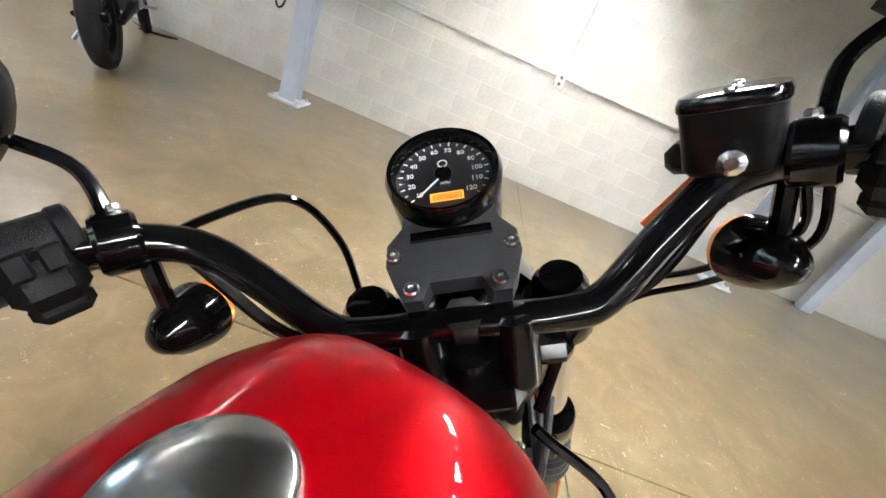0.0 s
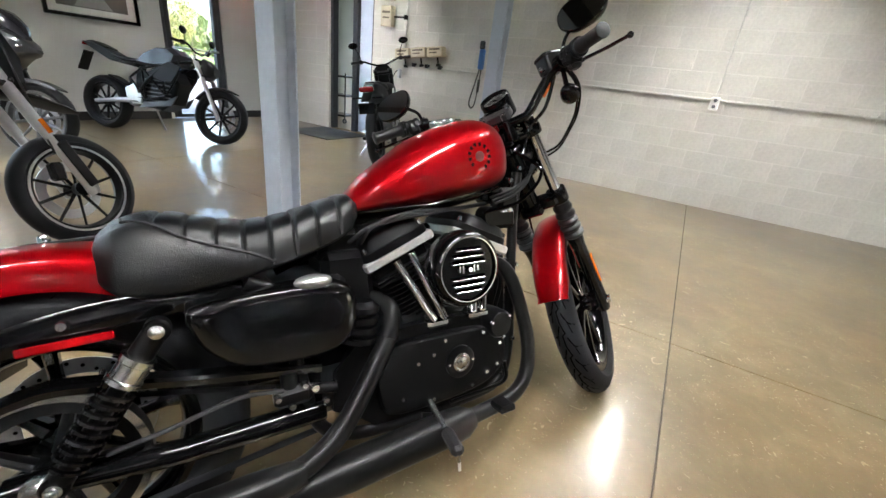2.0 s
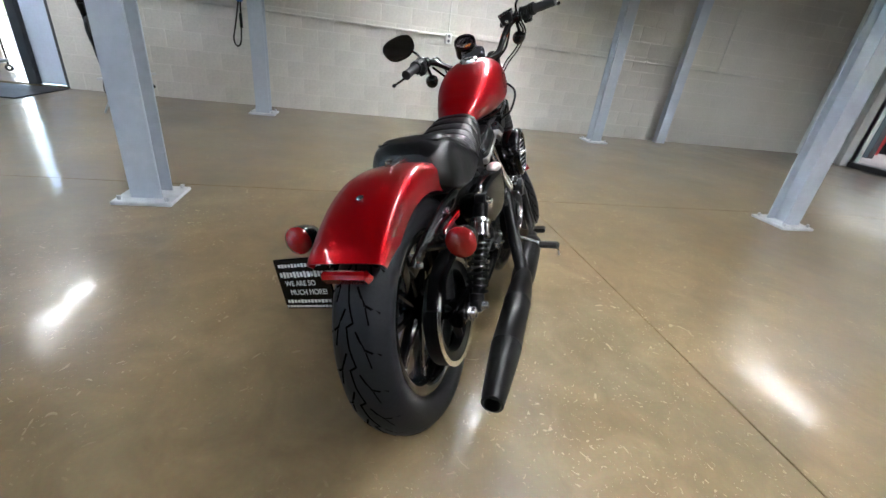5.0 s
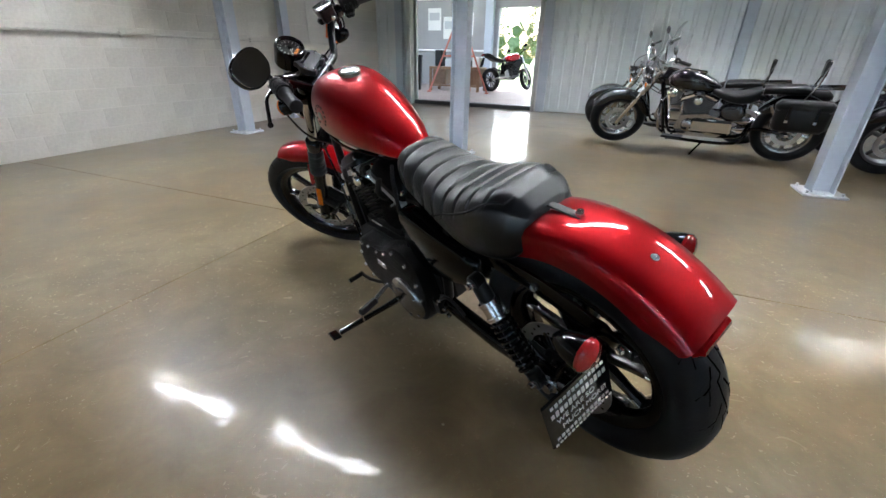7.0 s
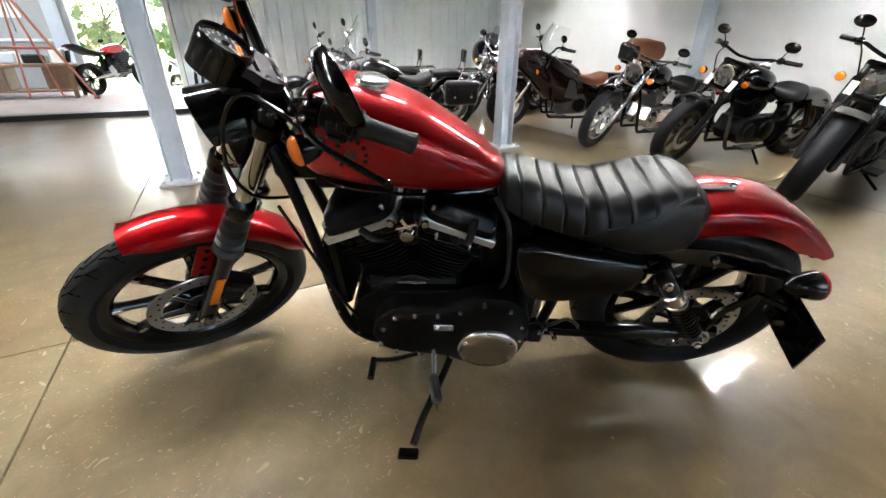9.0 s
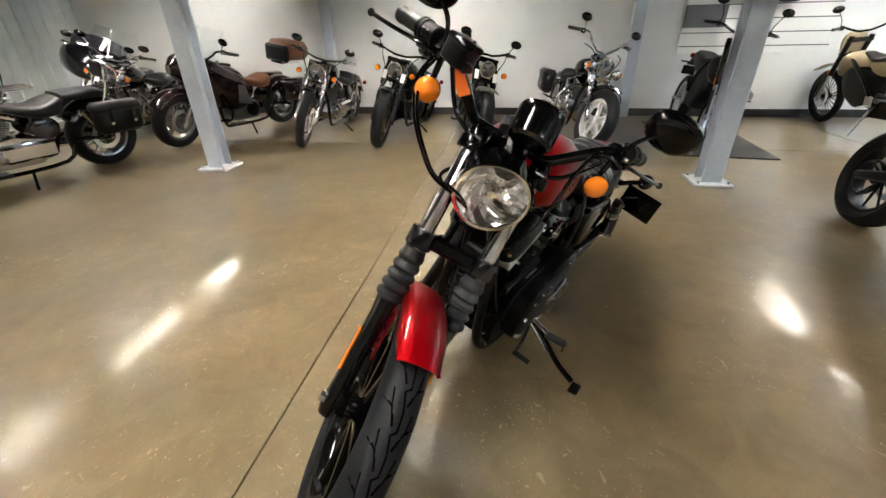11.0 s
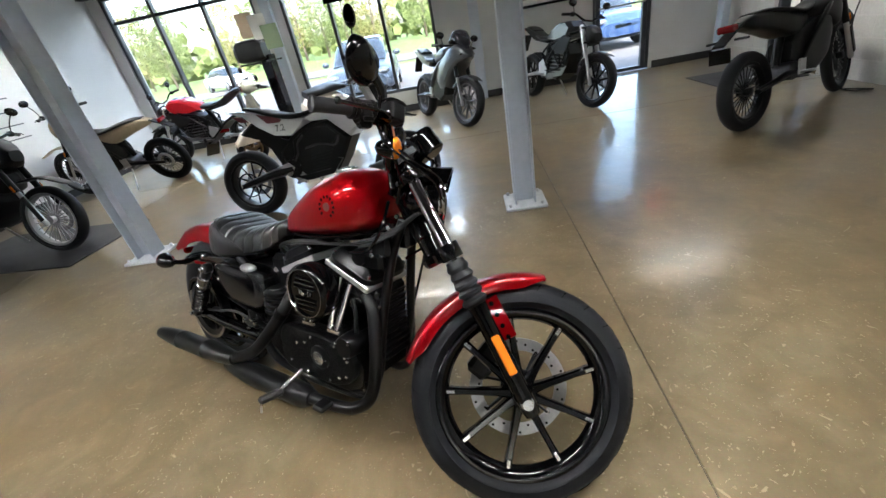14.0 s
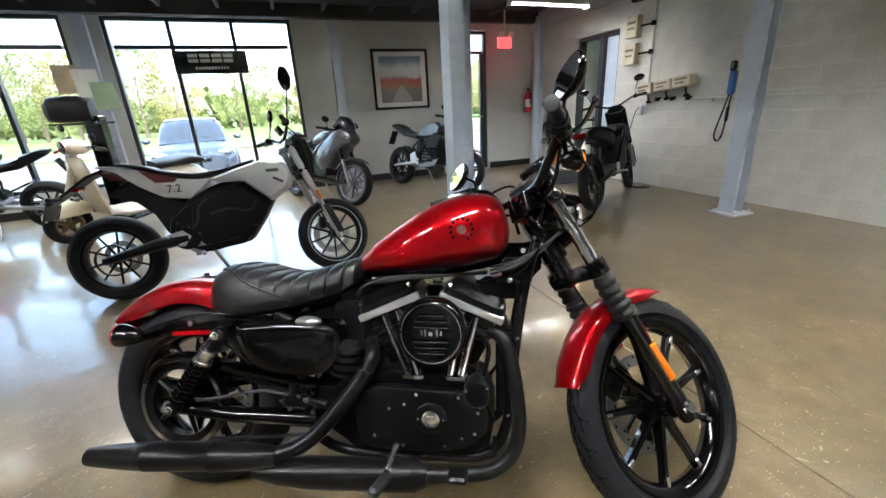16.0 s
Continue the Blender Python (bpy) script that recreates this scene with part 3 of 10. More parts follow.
def wheel(name, c, R, width, rim_r, m, nsp, tread_n, hub_r, label, phase):
    """Cast wheel: rim and hub, with tyre, spokes and tread under it."""
    rim = Build()
    w = width * 0.36
    rim.lathe([(rim_r, -w), (rim_r + 0.006, -w * 0.96), (rim_r + 0.004, -w * 0.82), (rim_r - 0.016, -w * 0.7), (rim_r - 0.026, 0), (rim_r - 0.016, w * 0.7), (rim_r + 0.004, w * 0.82), (rim_r + 0.006, w * 0.96), (rim_r, w),
               (rim_r - 0.012, w * 0.95), (rim_r - 0.024, w * 0.72), (rim_r - 0.034, 0), (rim_r - 0.024, -w * 0.72), (rim_r - 0.012, -w * 0.95)], c, (0, 1, 0), 64, close=True)
    rim.lathe([(0.018, -0.062), (hub_r, -0.058), (hub_r, -0.03), (hub_r * 0.8, -0.02), (hub_r * 0.8, 0.02), (hub_r, 0.03), (hub_r, 0.058), (0.018, 0.062)], c, (0, 1, 0), 28)
    wh = part(name, rim, BLACK, bike, label, m)
    h = width / 2
    t = Build().lathe([(rim_r + 0.002, -h * 0.62), (rim_r + 0.022, -h * 0.86), (R - 0.055, -h), (R - 0.032, -h * 0.95), (R - 0.012, -h * 0.68), (R - 0.0025, -h * 0.34), (R, 0), (R - 0.0025, h * 0.34), (R - 0.012, h * 0.68), (R - 0.032, h * 0.95), (R - 0.055, h), (rim_r + 0.022, h * 0.86), (rim_r + 0.002, h * 0.62)], c, (0, 1, 0), 96, close=True)
    part("tyre", t, RUBBER, wh, "black treaded road tyre", m, 50)
    g = Build()

    def on(a, y):
        q = abs(y) / h
        rr = R - 0.0025 * min(1, q / 0.34) if q < 0.34 else R - 0.0025 - 0.0095 * (q - 0.34) / 0.34 if q < 0.68 else R - 0.012 - 0.020 * (q - 0.68) / 0.27
        rr += 0.0006
        return Vector((c[0] + rr * math.cos(a), y, c[2] + rr * math.sin(a)))

    def groove(pts, w):
        for (a0, y0), (a1, y1) in zip(pts, pts[1:]):
            for k in range(2):
                f0, f1 = k / 2, (k + 1) / 2
                p, q = on(a0 + (a1 - a0) * f0, y0 + (y1 - y0) * f0), on(a0 + (a1 - a0) * f1, y0 + (y1 - y0) * f1)
                d = (q - p).normalized()
                up = Vector((p.x - c[0], 0, p.z - c[2])).normalized()
                s = d.cross(up).normalized() * w / 2
                e = d * w * 0.3
                o = len(g.v)
                g.v += [tuple(p - e - s), tuple(q + e - s), tuple(q + e + s), tuple(p - e + s)]
                g.f.append((o, o + 1, o + 2, o + 3))

    st = 2 * math.pi / tread_n
    for i in range(tread_n):
        a = i * st
        groove([(a, 0.004), (a + st * 0.45, -0.10 * h), (a + st * 0.55, 0.12 * h), (a + st, 0.004)], 0.0045)
        groove([(a + st * 0.15, 0.18 * h), (a + st * 0.55, 0.42 * h), (a + st * 0.72, 0.80 * h)], 0.005)
        groove([(a + st * 0.65, -0.18 * h), (a + st * 1.05, -0.42 * h), (a + st * 1.22, -0.80 * h)], 0.005)
        groove([(a + st * 0.62, 0.45 * h), (a + st * 0.98, 0.55 * h)], 0.004)
        groove([(a + st * 0.12, -0.45 * h), (a + st * 0.48, -0.55 * h)], 0.004)
    tr = part("tread", g, GROOVE, wh, "", m, 0)
    tagged(tr, kind="stuff")
    for i in range(nsp):
        a = 2 * math.pi * (i + phase) / nsp
        sp, tip = Build(), Build()
        ca, sa = math.cos(a), math.sin(a)
        T = Matrix(((ca, 0, -sa, c[0]), (0, 1, 0, 0), (sa, 0, ca, c[2]), (0, 0, 0, 1)))
        r0, r1 = hub_r * 0.7, rim_r - 0.022
        rings = []
        for f, wd, dp, yo in ((0, 0.017, 0.020, 0.030), (0.25, 0.012, 0.016, 0.028), (0.7, 0.010, 0.013, 0.018), (1, 0.012, 0.015, 0.014)):
            x = r0 + (r1 - r0) * f
            rings.append([(x, s * dp + yo * k * 0, t2 * wd) for k in (1,) for s, t2 in ((-1, -0.6), (-0.6, -1), (0.6, -1), (1, -0.6), (1, 0.6), (0.6, 1), (-0.6, 1), (-1, 0.6))])
        sp.loft(rings, True, T)
        s = part("spoke", sp, BLACK, wh, "", m)
        for sd in (-1, 1):
            tip.box((r1 - 0.012, sd * 0.0150, 0), (0.036, 0.006, 0.0125), 0.002, T)
            tip.box((r1 + 0.008, sd * 0.0165, 0), (0.012, 0.007, 0.022), 0.002, T)
        part("spoke_tip", tip, MACHINED, wh, "bright machined spoke tip", m)
    return wh


fw = wheel("front_wheel", FAX, 0.328, 0.092, 0.249, STEER, 9, 26, 0.034, "black nine-spoke cast front wheel", 0.575)
rw = wheel("rear_wheel", RAX, 0.319, 0.140, 0.216, None, 9, 22, 0.045, "black cast rear wheel", 0.3)


def disc(c, y, r0, r1, parent, m):
    d = Build()
    d.lathe([(r0, -0.0025), (r1, -0.0025), (r1, 0.0025), (r0, 0.0025)], (c[0], y, c[2]), (0, 1, 0), 48, close=True)
    part("brake_disc", d, DISC, parent, "drilled steel brake disc", m)
    hl, cr = Build(), Build()
    for i in range(30):
        a = 2 * math.pi * i / 30
        rr = r0 + (r1 - r0) * (0.25 + 0.5 * (i % 3) / 2)
        hl.cyl((c[0] + rr * math.cos(a), y - 0.0032, c[2] + rr * math.sin(a)), (c[0] + rr * math.cos(a), y + 0.0032, c[2] + rr * math.sin(a)), 0.004, 8)
    pieces("disc_hole", hl, GROOVE, parent, "", m)
    cr.lathe([(0.028, -0.006), (0.052, -0.006), (0.056, -0.002), (0.056, 0.002), (0.052, 0.006), (0.028, 0.006)], (c[0], y, c[2]), (0, 1, 0), 30, close=True)
    rv, ca = Build(), Build()
    for i in range(7):
        a = 2 * math.pi * i / 7
        ra = a + 0.25
        rv.cyl((c[0] + (r0 + 0.004) * math.cos(ra), y - 0.005, c[2] + (r0 + 0.004) * math.sin(ra)), (c[0] + (r0 + 0.004) * math.cos(ra), y + 0.005, c[2] + (r0 + 0.004) * math.sin(ra)), 0.007, 10)
        ca.tube([(c[0] + 0.03 * math.cos(a), y, c[2] + 0.03 * math.sin(a)), (c[0] + (r0 + 0.008) * math.cos(a + 0.25), y, c[2] + (r0 + 0.008) * math.sin(a + 0.25))], [0.012, 0.008], 8, flat=0.5)
    part("disc_carrier", cr, SATIN, parent, "black disc carrier", m)
    pieces("carrier_arm", ca, SATIN, parent, "", m)
    pieces("disc_button", rv, ZINC, parent, "", m)


disc(FAX, 0.050, 0.112, 0.150, fw, STEER)
disc(RAX, 0.098, 0.100, 0.134, rw, None)
pul = Build().lathe([(0.108, -0.014), (0.138, -0.014), (0.143, -0.018), (0.143, 0.018), (0.138, 0.014), (0.108, 0.014)], (RAX.x, -0.100, RAX.z), (0, 1, 0), 56, close=True)
part("pulley", pul, SATIN, rw, "black belt pulley")
part("pulley_edge", Build().lathe([(0.131, -0.0205), (0.1445, -0.0205), (0.1445, -0.0185), (0.131, -0.0185)], (RAX.x, -0.100, RAX.z), (0, 1, 0), 56, close=True), MACHINED, rw, "bright machined pulley edge")
for i in range(5):
    a = 2 * math.pi * i / 5
    part("pulley_spoke", Build().tube([(RAX.x + 0.03 * math.cos(a), -0.1, RAX.z + 0.03 * math.sin(a)), (RAX.x + 0.112 * math.cos(a), -0.1, RAX.z + 0.112 * math.sin(a))], [0.016, 0.012], 8, flat=0.6), SATIN, rw)

# front fork, unsteered then turned
FD = Vector((-0.515, 0, 0.857))
for s in (-1, 1):
    o = FAX + Vector((0, s * FORK_Y, 0))
    leg = Build().lathe([(0.012, -0.045), (0.022, -0.04), (0.026, -0.02), (0.026, 0.02), (0.0255, 0.10), (0.0245, 0.26), (0.029, 0.30), (0.029, 0.315)], o, FD, 20)
    leg.cyl(o + Vector((0, -0.02, 0)), o + Vector((0, 0.02, 0)), 0.022, 16)
    fl = part("fork_slider", leg, BLACK, bike, "gloss black fork slider", STEER)
    g = Build()
    prof = [(0.027, 0.300)]
    for i in range(5):
        h0 = 0.306 + i * 0.026
        prof += [(0.037 - i * 0.0012, h0 + 0.004), (0.037 - i * 0.0012, h0 + 0.012), (0.028, h0 + 0.020), (0.028, h0 + 0.024)]
    prof += [(0.026, 0.440)]
    part("gaiter", g.lathe(prof, o, FD, 20), SOFT, bike, "ribbed black rubber fork gaiter", STEER)
    part("fork_tube", Build().lathe([(0.0195, 0.43), (0.0195, 0.74)], o, FD, 18), CHROME, bike, "chrome fork tube", STEER)
    part("fork_cap", Build().lathe([(0.024, 0.725), (0.024, 0.742), (0.018, 0.752), (0.008, 0.754)], o, FD, 14), BLACK, bike, "", STEER)
    refl = Build()
    q = FD.to_track_quat("Z", "Y").to_matrix().to_4x4()
    refl.box((0, 0, 0), (0.024, 0.008, 0.118), 0.003, Matrix.Translation(o + FD * 0.150 + Vector((0.004, s * 0.026, 0))) @ Matrix.Rotation(-math.atan2(0.515, 0.857), 4, "Y"))
    part("reflector", refl, AMBER, bike, "amber side reflector", STEER)
    ax = Build()
    ax.lathe([(0.006, 0.034), (0.015, 0.034), (0.015, 0.022), (0.019, 0.02), (0.019, 0.0)][::-1], o, (0, s, 0), 12)
    part("axle_nut", ax, ZINC, bike, "zinc axle nut", STEER)
# clamps
for d0, hh in ((0.468, 0.045), (0.705, 0.030)):
    tl = Build()
    for s in (-1, 1):
        o = FAX + Vector((0, s * FORK_Y, 0)) + FD * d0
        tl.lathe([(0.0315, -hh / 2), (0.033, -hh / 2 + 0.004), (0.033, hh / 2 - 0.004), (0.0315, hh / 2)], o, FD, 18)
    cp = FAX + FD * d0
    rot = Matrix.Translation(cp) @ Matrix.Rotation(-math.atan2(0.515, 0.857), 4, "Y")
    tl.box((-0.02, 0, 0), (0.06, 0.17, hh * 0.8), 0.008, rot)
    tl.box((-0.055, 0, 0), (0.06, 0.08, hh * 0.8), 0.01, rot)
    part("fork_clamp", tl, BLACK, bike, "gloss black fork clamp", STEER)
part("steering_stem", Build().cyl((1.632 - 0.5 * 0.83, 0, 0.866 * 0.83), (1.632 - 0.5 * 1.09, 0, 0.866 * 1.09), 0.03, 18), BLACK, bike, "", STEER)
part("stem_nut", Build().cyl((1.632 - 0.5 * 1.10, 0, 0.866 * 1.10), (1.632 - 0.5 * 1.118, 0, 0.866 * 1.118), 0.017, 6), ZINC, bike, "", STEER)

# front fender
rings = []
for i in range(25):
    a = radians(83 + (168 - 83) * i / 24)
    tp = min(1.0, 0.35 + i / 5.0, 0.35 + (24 - i) / 4.0)
    ring = []
    for y, dr in ((-0.053, 0.045), (-0.055, 0.028), (-0.053, 0.016), (-0.044, 0.006), (-0.024, 0.000), (0, -0.002), (0.024, 0.000), (0.044, 0.006), (0.053, 0.016), (0.055, 0.028), (0.053, 0.045)):
        rr = 0.356 - dr * (1 if dr < 0.02 else tp)
        ring.append((FAX.x + rr * math.cos(a), y * (0.80 + 0.20 * tp), FAX.z + rr * math.sin(a)))
    rings.append(ring)
ff = part("front_fender", Build().shell(rings, -0.003), RED, bike, "candy-red front fender", STEER, 60)
br = Build()
for s in (-1, 1):
    br.box((0, 0, 0), (0.075, 0.004, 0.13), 0.002, Matrix.Translation(FAX + FD * 0.25 + Vector((0.03, s * 0.059, 0))) @ Matrix.Rotation(radians(-31), 4, "Y"))
pieces("fender_bracket", br, RED, ff, "red pierced fender bracket", STEER)
bb = Build()
for s in (-1, 1):
    for d in (0.20, 0.235, 0.27, 0.305):
        bb.cyl(FAX + FD * d + Vector((0.045, s * 0.0605, 0)), FAX + FD * d + Vector((0.045, s * 0.063, 0)), 0.007, 10)
pieces("bracket_hole", bb, GROOVE, ff, "", STEER)
# caliper
cal = Build()
cal.box((0, 0, 0), (0.075, 0.05, 0.12), 0.014, Matrix.Translation((FAX.x - 0.105, 0.058, FAX.z + 0.075)) @ Matrix.Rotation(radians(35), 4, "Y"))
cal.box((0, 0, 0), (0.04, 0.06, 0.08), 0.01, Matrix.Translation((FAX.x - 0.09, 0.076, FAX.z + 0.07)) @ Matrix.Rotation(radians(35), 4, "Y"))
part("brake_caliper", cal, SATIN, bike, "black front brake caliper", STEER)

# headlight
HD = Vector((0.998, 0, 0.03)).normalized()
HC = Vector((1.232, 0, 0.893))
hs = Build().lathe([(0.0, -0.128), (0.028, -0.125), (0.052, -0.115), (0.072, -0.085), (0.080, -0.04), (0.082, -0.008)], HC, HD, 36, cap=False)
hl = part("headlight", hs, BLACK, bike, "round headlight in a gloss black shell", STEER)
part("trim_ring", Build().lathe([(0.082, -0.014), (0.087, -0.012), (0.088, -0.002), (0.084, 0.006), (0.078, 0.006), (0.078, -0.006)], HC, HD, 40, close=True), CHROME, hl, "chrome trim ring", STEER)
HQ = HD.to_track_quat("Z", "Y").to_matrix()
bowl = []
for i in range(8):
    r = 0.006 + 0.071 * i / 7
    z = -0.058 + 0.054 * (i / 7) ** 2
    bowl.append([HC + HQ @ Vector(((r + 0.002 * ((k + i) % 2)) * math.cos(2 * math.pi * k / 26), (r + 0.002 * ((k + i) % 2)) * math.sin(2 * math.pi * k / 26), z + (0.0034 * (((k * 5 + i * 3) % 4) - 1.5) if 0 < i < 7 else 0))) for k in range(26)])
part("reflector_bowl", Build().loft(bowl, False), REFLECTOR, hl, "faceted chrome reflector", STEER, 0)
part("bulb_shield", Build().lathe([(0.0, -0.012), (0.009, -0.013), (0.012, -0.02), (0.012, -0.05)][::-1], HC, HD, 14), ZINC, hl, "", STEER)
lens = part("lens", Build().lathe([(0.077, 0.001), (0.06, 0.008), (0.035, 0.013), (0.0, 0.015)], HC, HD, 40), CLEAR, hl, "clear domed lens", STEER, 60)
lens.visible_shadow = False
vis = []
for i in range(15):
    a = radians(20 + 140 * i / 14)
    q = HD.to_track_quat("Z", "Y").to_matrix()
    vis.append([HC + q @ Vector((0.090 * math.cos(a), 0.090 * math.sin(a), -0.06)), HC + q @ Vector((0.092 * math.cos(a), 0.092 * math.sin(a), 0.005 + 0.022 * math.sin(a)))])
part("visor", Build().shell(vis, 0.0025), BLACK, hl, "", STEER)
part("headlight_bracket", Build().box((0, 0, 0), (0.10, 0.05, 0.05), 0.012, Matrix.Translation((1.165, 0, 0.965)) @ Matrix.Rotation(radians(25), 4, "Y")), BLACK, hl, "", STEER)

# handlebar and its controls, set a little askew in its clamps
BARS = STEER @ Matrix.Translation((1.078, 0, 0.958)) @ Matrix.Rotation(radians(1.3), 4, "X") @ Matrix.Translation((-1.078, 0, -0.958))
half = [(1.078, 0.0, 0.958), (1.078, 0.075, 0.958), (1.079, 0.105, 0.966), (1.080, 0.150, 1.010), (1.075, 0.188, 1.042), (1.050, 0.232, 1.055), (1.010, 0.282, 1.052), (0.946, 0.342, 1.036)]
bar = [(x, -y, z) for x, y, z in half[:0:-1]] + half
hb = part("handlebar", Build().tube(spline(bar, 5), 0.0135, 14), BLACK, bike, "gloss black handlebar", BARS)
for s in (-1, 1):
    F = Matrix.Diagonal((1, s, 1, 1))
    g0, g1 = Vector((1.008, 0.287, 1.0515)), Vector((0.938, 0.349, 1.034))
    b = Build().lathe([(0.0175, 0), (0.020, 0.003), (0.020, 0.008), (0.0172, 0.012), (0.0172, 0.086), (0.019, 0.090), (0.019, 0.096), (0.012, 0.099)], g0, g1 - g0, 18, F)
    part("grip", b, SOFT, hb, "black rubber grip", BARS)
    gd = (g1 - g0).normalized()
    q = gd.to_track_quat("X", "Z").to_matrix().to_4x4()
    hub = F @ Matrix.Translation(g0) @ q
    w = Build()
    w.lathe([(0.0215, -0.062), (0.0240, -0.060), (0.0240, -0.052), (0.0222, -0.050), (0.0222, -0.018), (0.0250, -0.016), (0.0250, -0.008), (0.0230, -0.006), (0.0255, -0.004), (0.0255, 0.002), (0.0200, 0.004)], g0, gd, 22, F)
    w.box((-0.034, 0.004, -0.014), (0.040, 0.050, 0.040), 0.009, hub)
    w.box((-0.034, 0.0, -0.036), (0.034, 0.030, 0.018), 0.006, hub)
    sw = part("switch_housing", w, WRINKLE, hb, "black switch housing", BARS)
    bt = Build()
    for dx, dz in ((-0.043, -0.004), (-0.026, -0.004)):
        bt.box((dx, s * 0.0 + 0.030, dz), (0.013, 0.006, 0.017), 0.002, hub)
        bt.box((dx, -0.020, dz + 0.006), (0.013, 0.008, 0.015), 0.002, hub)
    bt.box((-0.034, -0.021, -0.026), (0.028, 0.008, 0.011), 0.002, hub)
    pieces("switch_button", bt, SATIN, sw, "", BARS)
    pc = Build()
    pc.lathe([(0.019, -0.013), (0.0215, -0.010), (0.0215, 0.010), (0.019, 0.013)], Vector((1.056, 0.226, 1.0545)), Vector((-0.66, 0.75, 0)), 18, F)
    pc.box((0, 0, 0), (0.036, 0.026, 0.024), 0.006, F @ Matrix.Translation((1.080, 0.236, 1.050)) @ Matrix.Rotation(radians(-40), 4, "Z"))
    perch = part("lever_perch", pc, BLACK, hb, "", BARS)
    pv = Build()
    bolt(pv, F @ Vector((1.088, 0.243, 1.060)), (0, 0, 1), 0.006, 0.006), bolt(pv, F @ Vector((1.060, 0.226, 1.076)), (0, 0, 1), 0.0045, 0.005)
    pieces("pivot_bolt", pv, ZINC, perch, "", BARS)
    tipx = Vector((1.012, 0.402, 1.026))
    lv = Build().tube(spline([(1.090, 0.246, 1.050), (1.082, 0.290, 1.047), (1.050, 0.345, 1.036), tuple(tipx)], 5), 0.0065, 8, True, F, 0.7)
    lv.ball(tipx, 0.0085, 10, F)
    part("lever", lv, BLACK, hb, "gloss black lever", BARS)
    # mirror
    st = Build().tube(spline([(1.062, 0.232, 1.062), (1.066, 0.246, 1.105), (1.054, 0.272, 1.128), (1.040, 0.300, 1.146)], 5), 0.0052, 8, True, F)
    part("mirror_stalk", st, BLACK, hb, "", BARS)
    MC = Vector((1.030, 0.312, 1.148))
    md = (BARS.to_3x3().inverted() @ Vector((-0.865, -0.417, 0.28))).normalized() if s > 0 else Vector((-0.97, -0.20, 0.16)).normalized()
    qm = md.to_track_quat("Z", "Y").to_matrix().to_4x4()
    T = F @ Matrix.Translation(MC) @ qm
    def oval(a, bb, z, n=28):
        return [(a * math.copysign(abs(math.cos(t)) ** 0.8, math.cos(t)) * (1 + 0.10 * math.sin(t)), bb * math.copysign(abs(math.sin(t)) ** 0.85, math.sin(t)), z) for t in (2 * math.pi * k / n for k in range(n))]
    mh = part("mirror", Build().loft([oval(0.014, 0.010, -0.030), oval(0.044, 0.032, -0.027), oval(0.064, 0.045, -0.014), oval(0.068, 0.048, 0.0), oval(0.066, 0.046, 0.003)], True, T), BLACK, hb, "oval mirror with black back", BARS, 50)
    part("mirror_glass", Build().loft([oval(0.064, 0.0445, 0.0032), oval(0.0635, 0.044, 0.0040)], True, T), MIRROR, hb, "mirror glass", BARS)
    # turn signal
    tc = Vector((1.108, 0.224, 0.980))
    ts = Build().lathe([(0.004, -0.050), (0.013, -0.045), (0.022, -0.030), (0.0275, -0.010), (0.0285, 0.0)], tc, (1, 0, 0.03), 24, F)
    ts.tube([tc + Vector((-0.03, 0, 0.02)), (1.074, 0.226, 1.045)], 0.007, 8, True, F)
    sg = part("turn_signal", ts, BLACK, bike, "black bullet turn signal with amber lens", BARS)
    part("lens", Build().lathe([(0.0275, 0.0), (0.0275, 0.006), (0.024, 0.011), (0.015, 0.016), (0.0, 0.018)], tc, (1, 0, 0.03), 24, F), AMBER, sg, "amber lens", BARS)
# brake reservoir
RB = Matrix.Translation((1.086, -0.196, 1.074)) @ Matrix.Rotation(radians(-38), 4, "Z") @ Matrix.Rotation(radians(-6), 4, "Y")
rs = Build()
rr = [(0.036 * math.copysign(abs(math.cos(a)) ** 0.45, math.cos(a)), 0.030 * math.copysign(abs(math.sin(a)) ** 0.45, math.sin(a))) for a in (2 * math.pi * k / 28 for k in range(28))]
rs.loft([[(x * k, y * k, z) for x, y in rr] for k, z in ((0.80, -0.026), (0.92, -0.022), (0.97, 0.012), (0.98, 0.016))], True, RB)
rs.box((0.0, 0.030, -0.016), (0.030, 0.020, 0.022), 0.006, RB)
rv = part("brake_reservoir", rs, SATIN, hb, "black front brake reservoir", BARS, 40)
part("reservoir_lid", Build().loft([[(x * k, y * k, z) for x, y in rr] for k, z in ((1.0, 0.0165), (1.03, 0.018), (1.03, 0.022), (0.97, 0.026), (0.80, 0.027))], True, RB), BLACK, rv, "black lid with two screws", BARS, 40)
pieces("lid_screw", bolt(bolt(Build(), RB @ Vector((0.024, 0, 0.0268)), RB.to_3x3() @ Vector((0, 0, 1)), 0.004, 0.003), RB @ Vector((-0.024, 0, 0.0268)), RB.to_3x3() @ Vector((0, 0, 1)), 0.004, 0.003), ZINC, rv, "", BARS)
part("brake_line_bolt", Build().lathe([(0.004, -0.006), (0.008, -0.006), (0.008, 0.006), (0.004, 0.009)], RB @ Vector((-0.040, -0.004, -0.014)), RB.to_3x3() @ Vector((-1, 0, 0)), 10), ZINC, rv, "zinc line bolt", BARS)

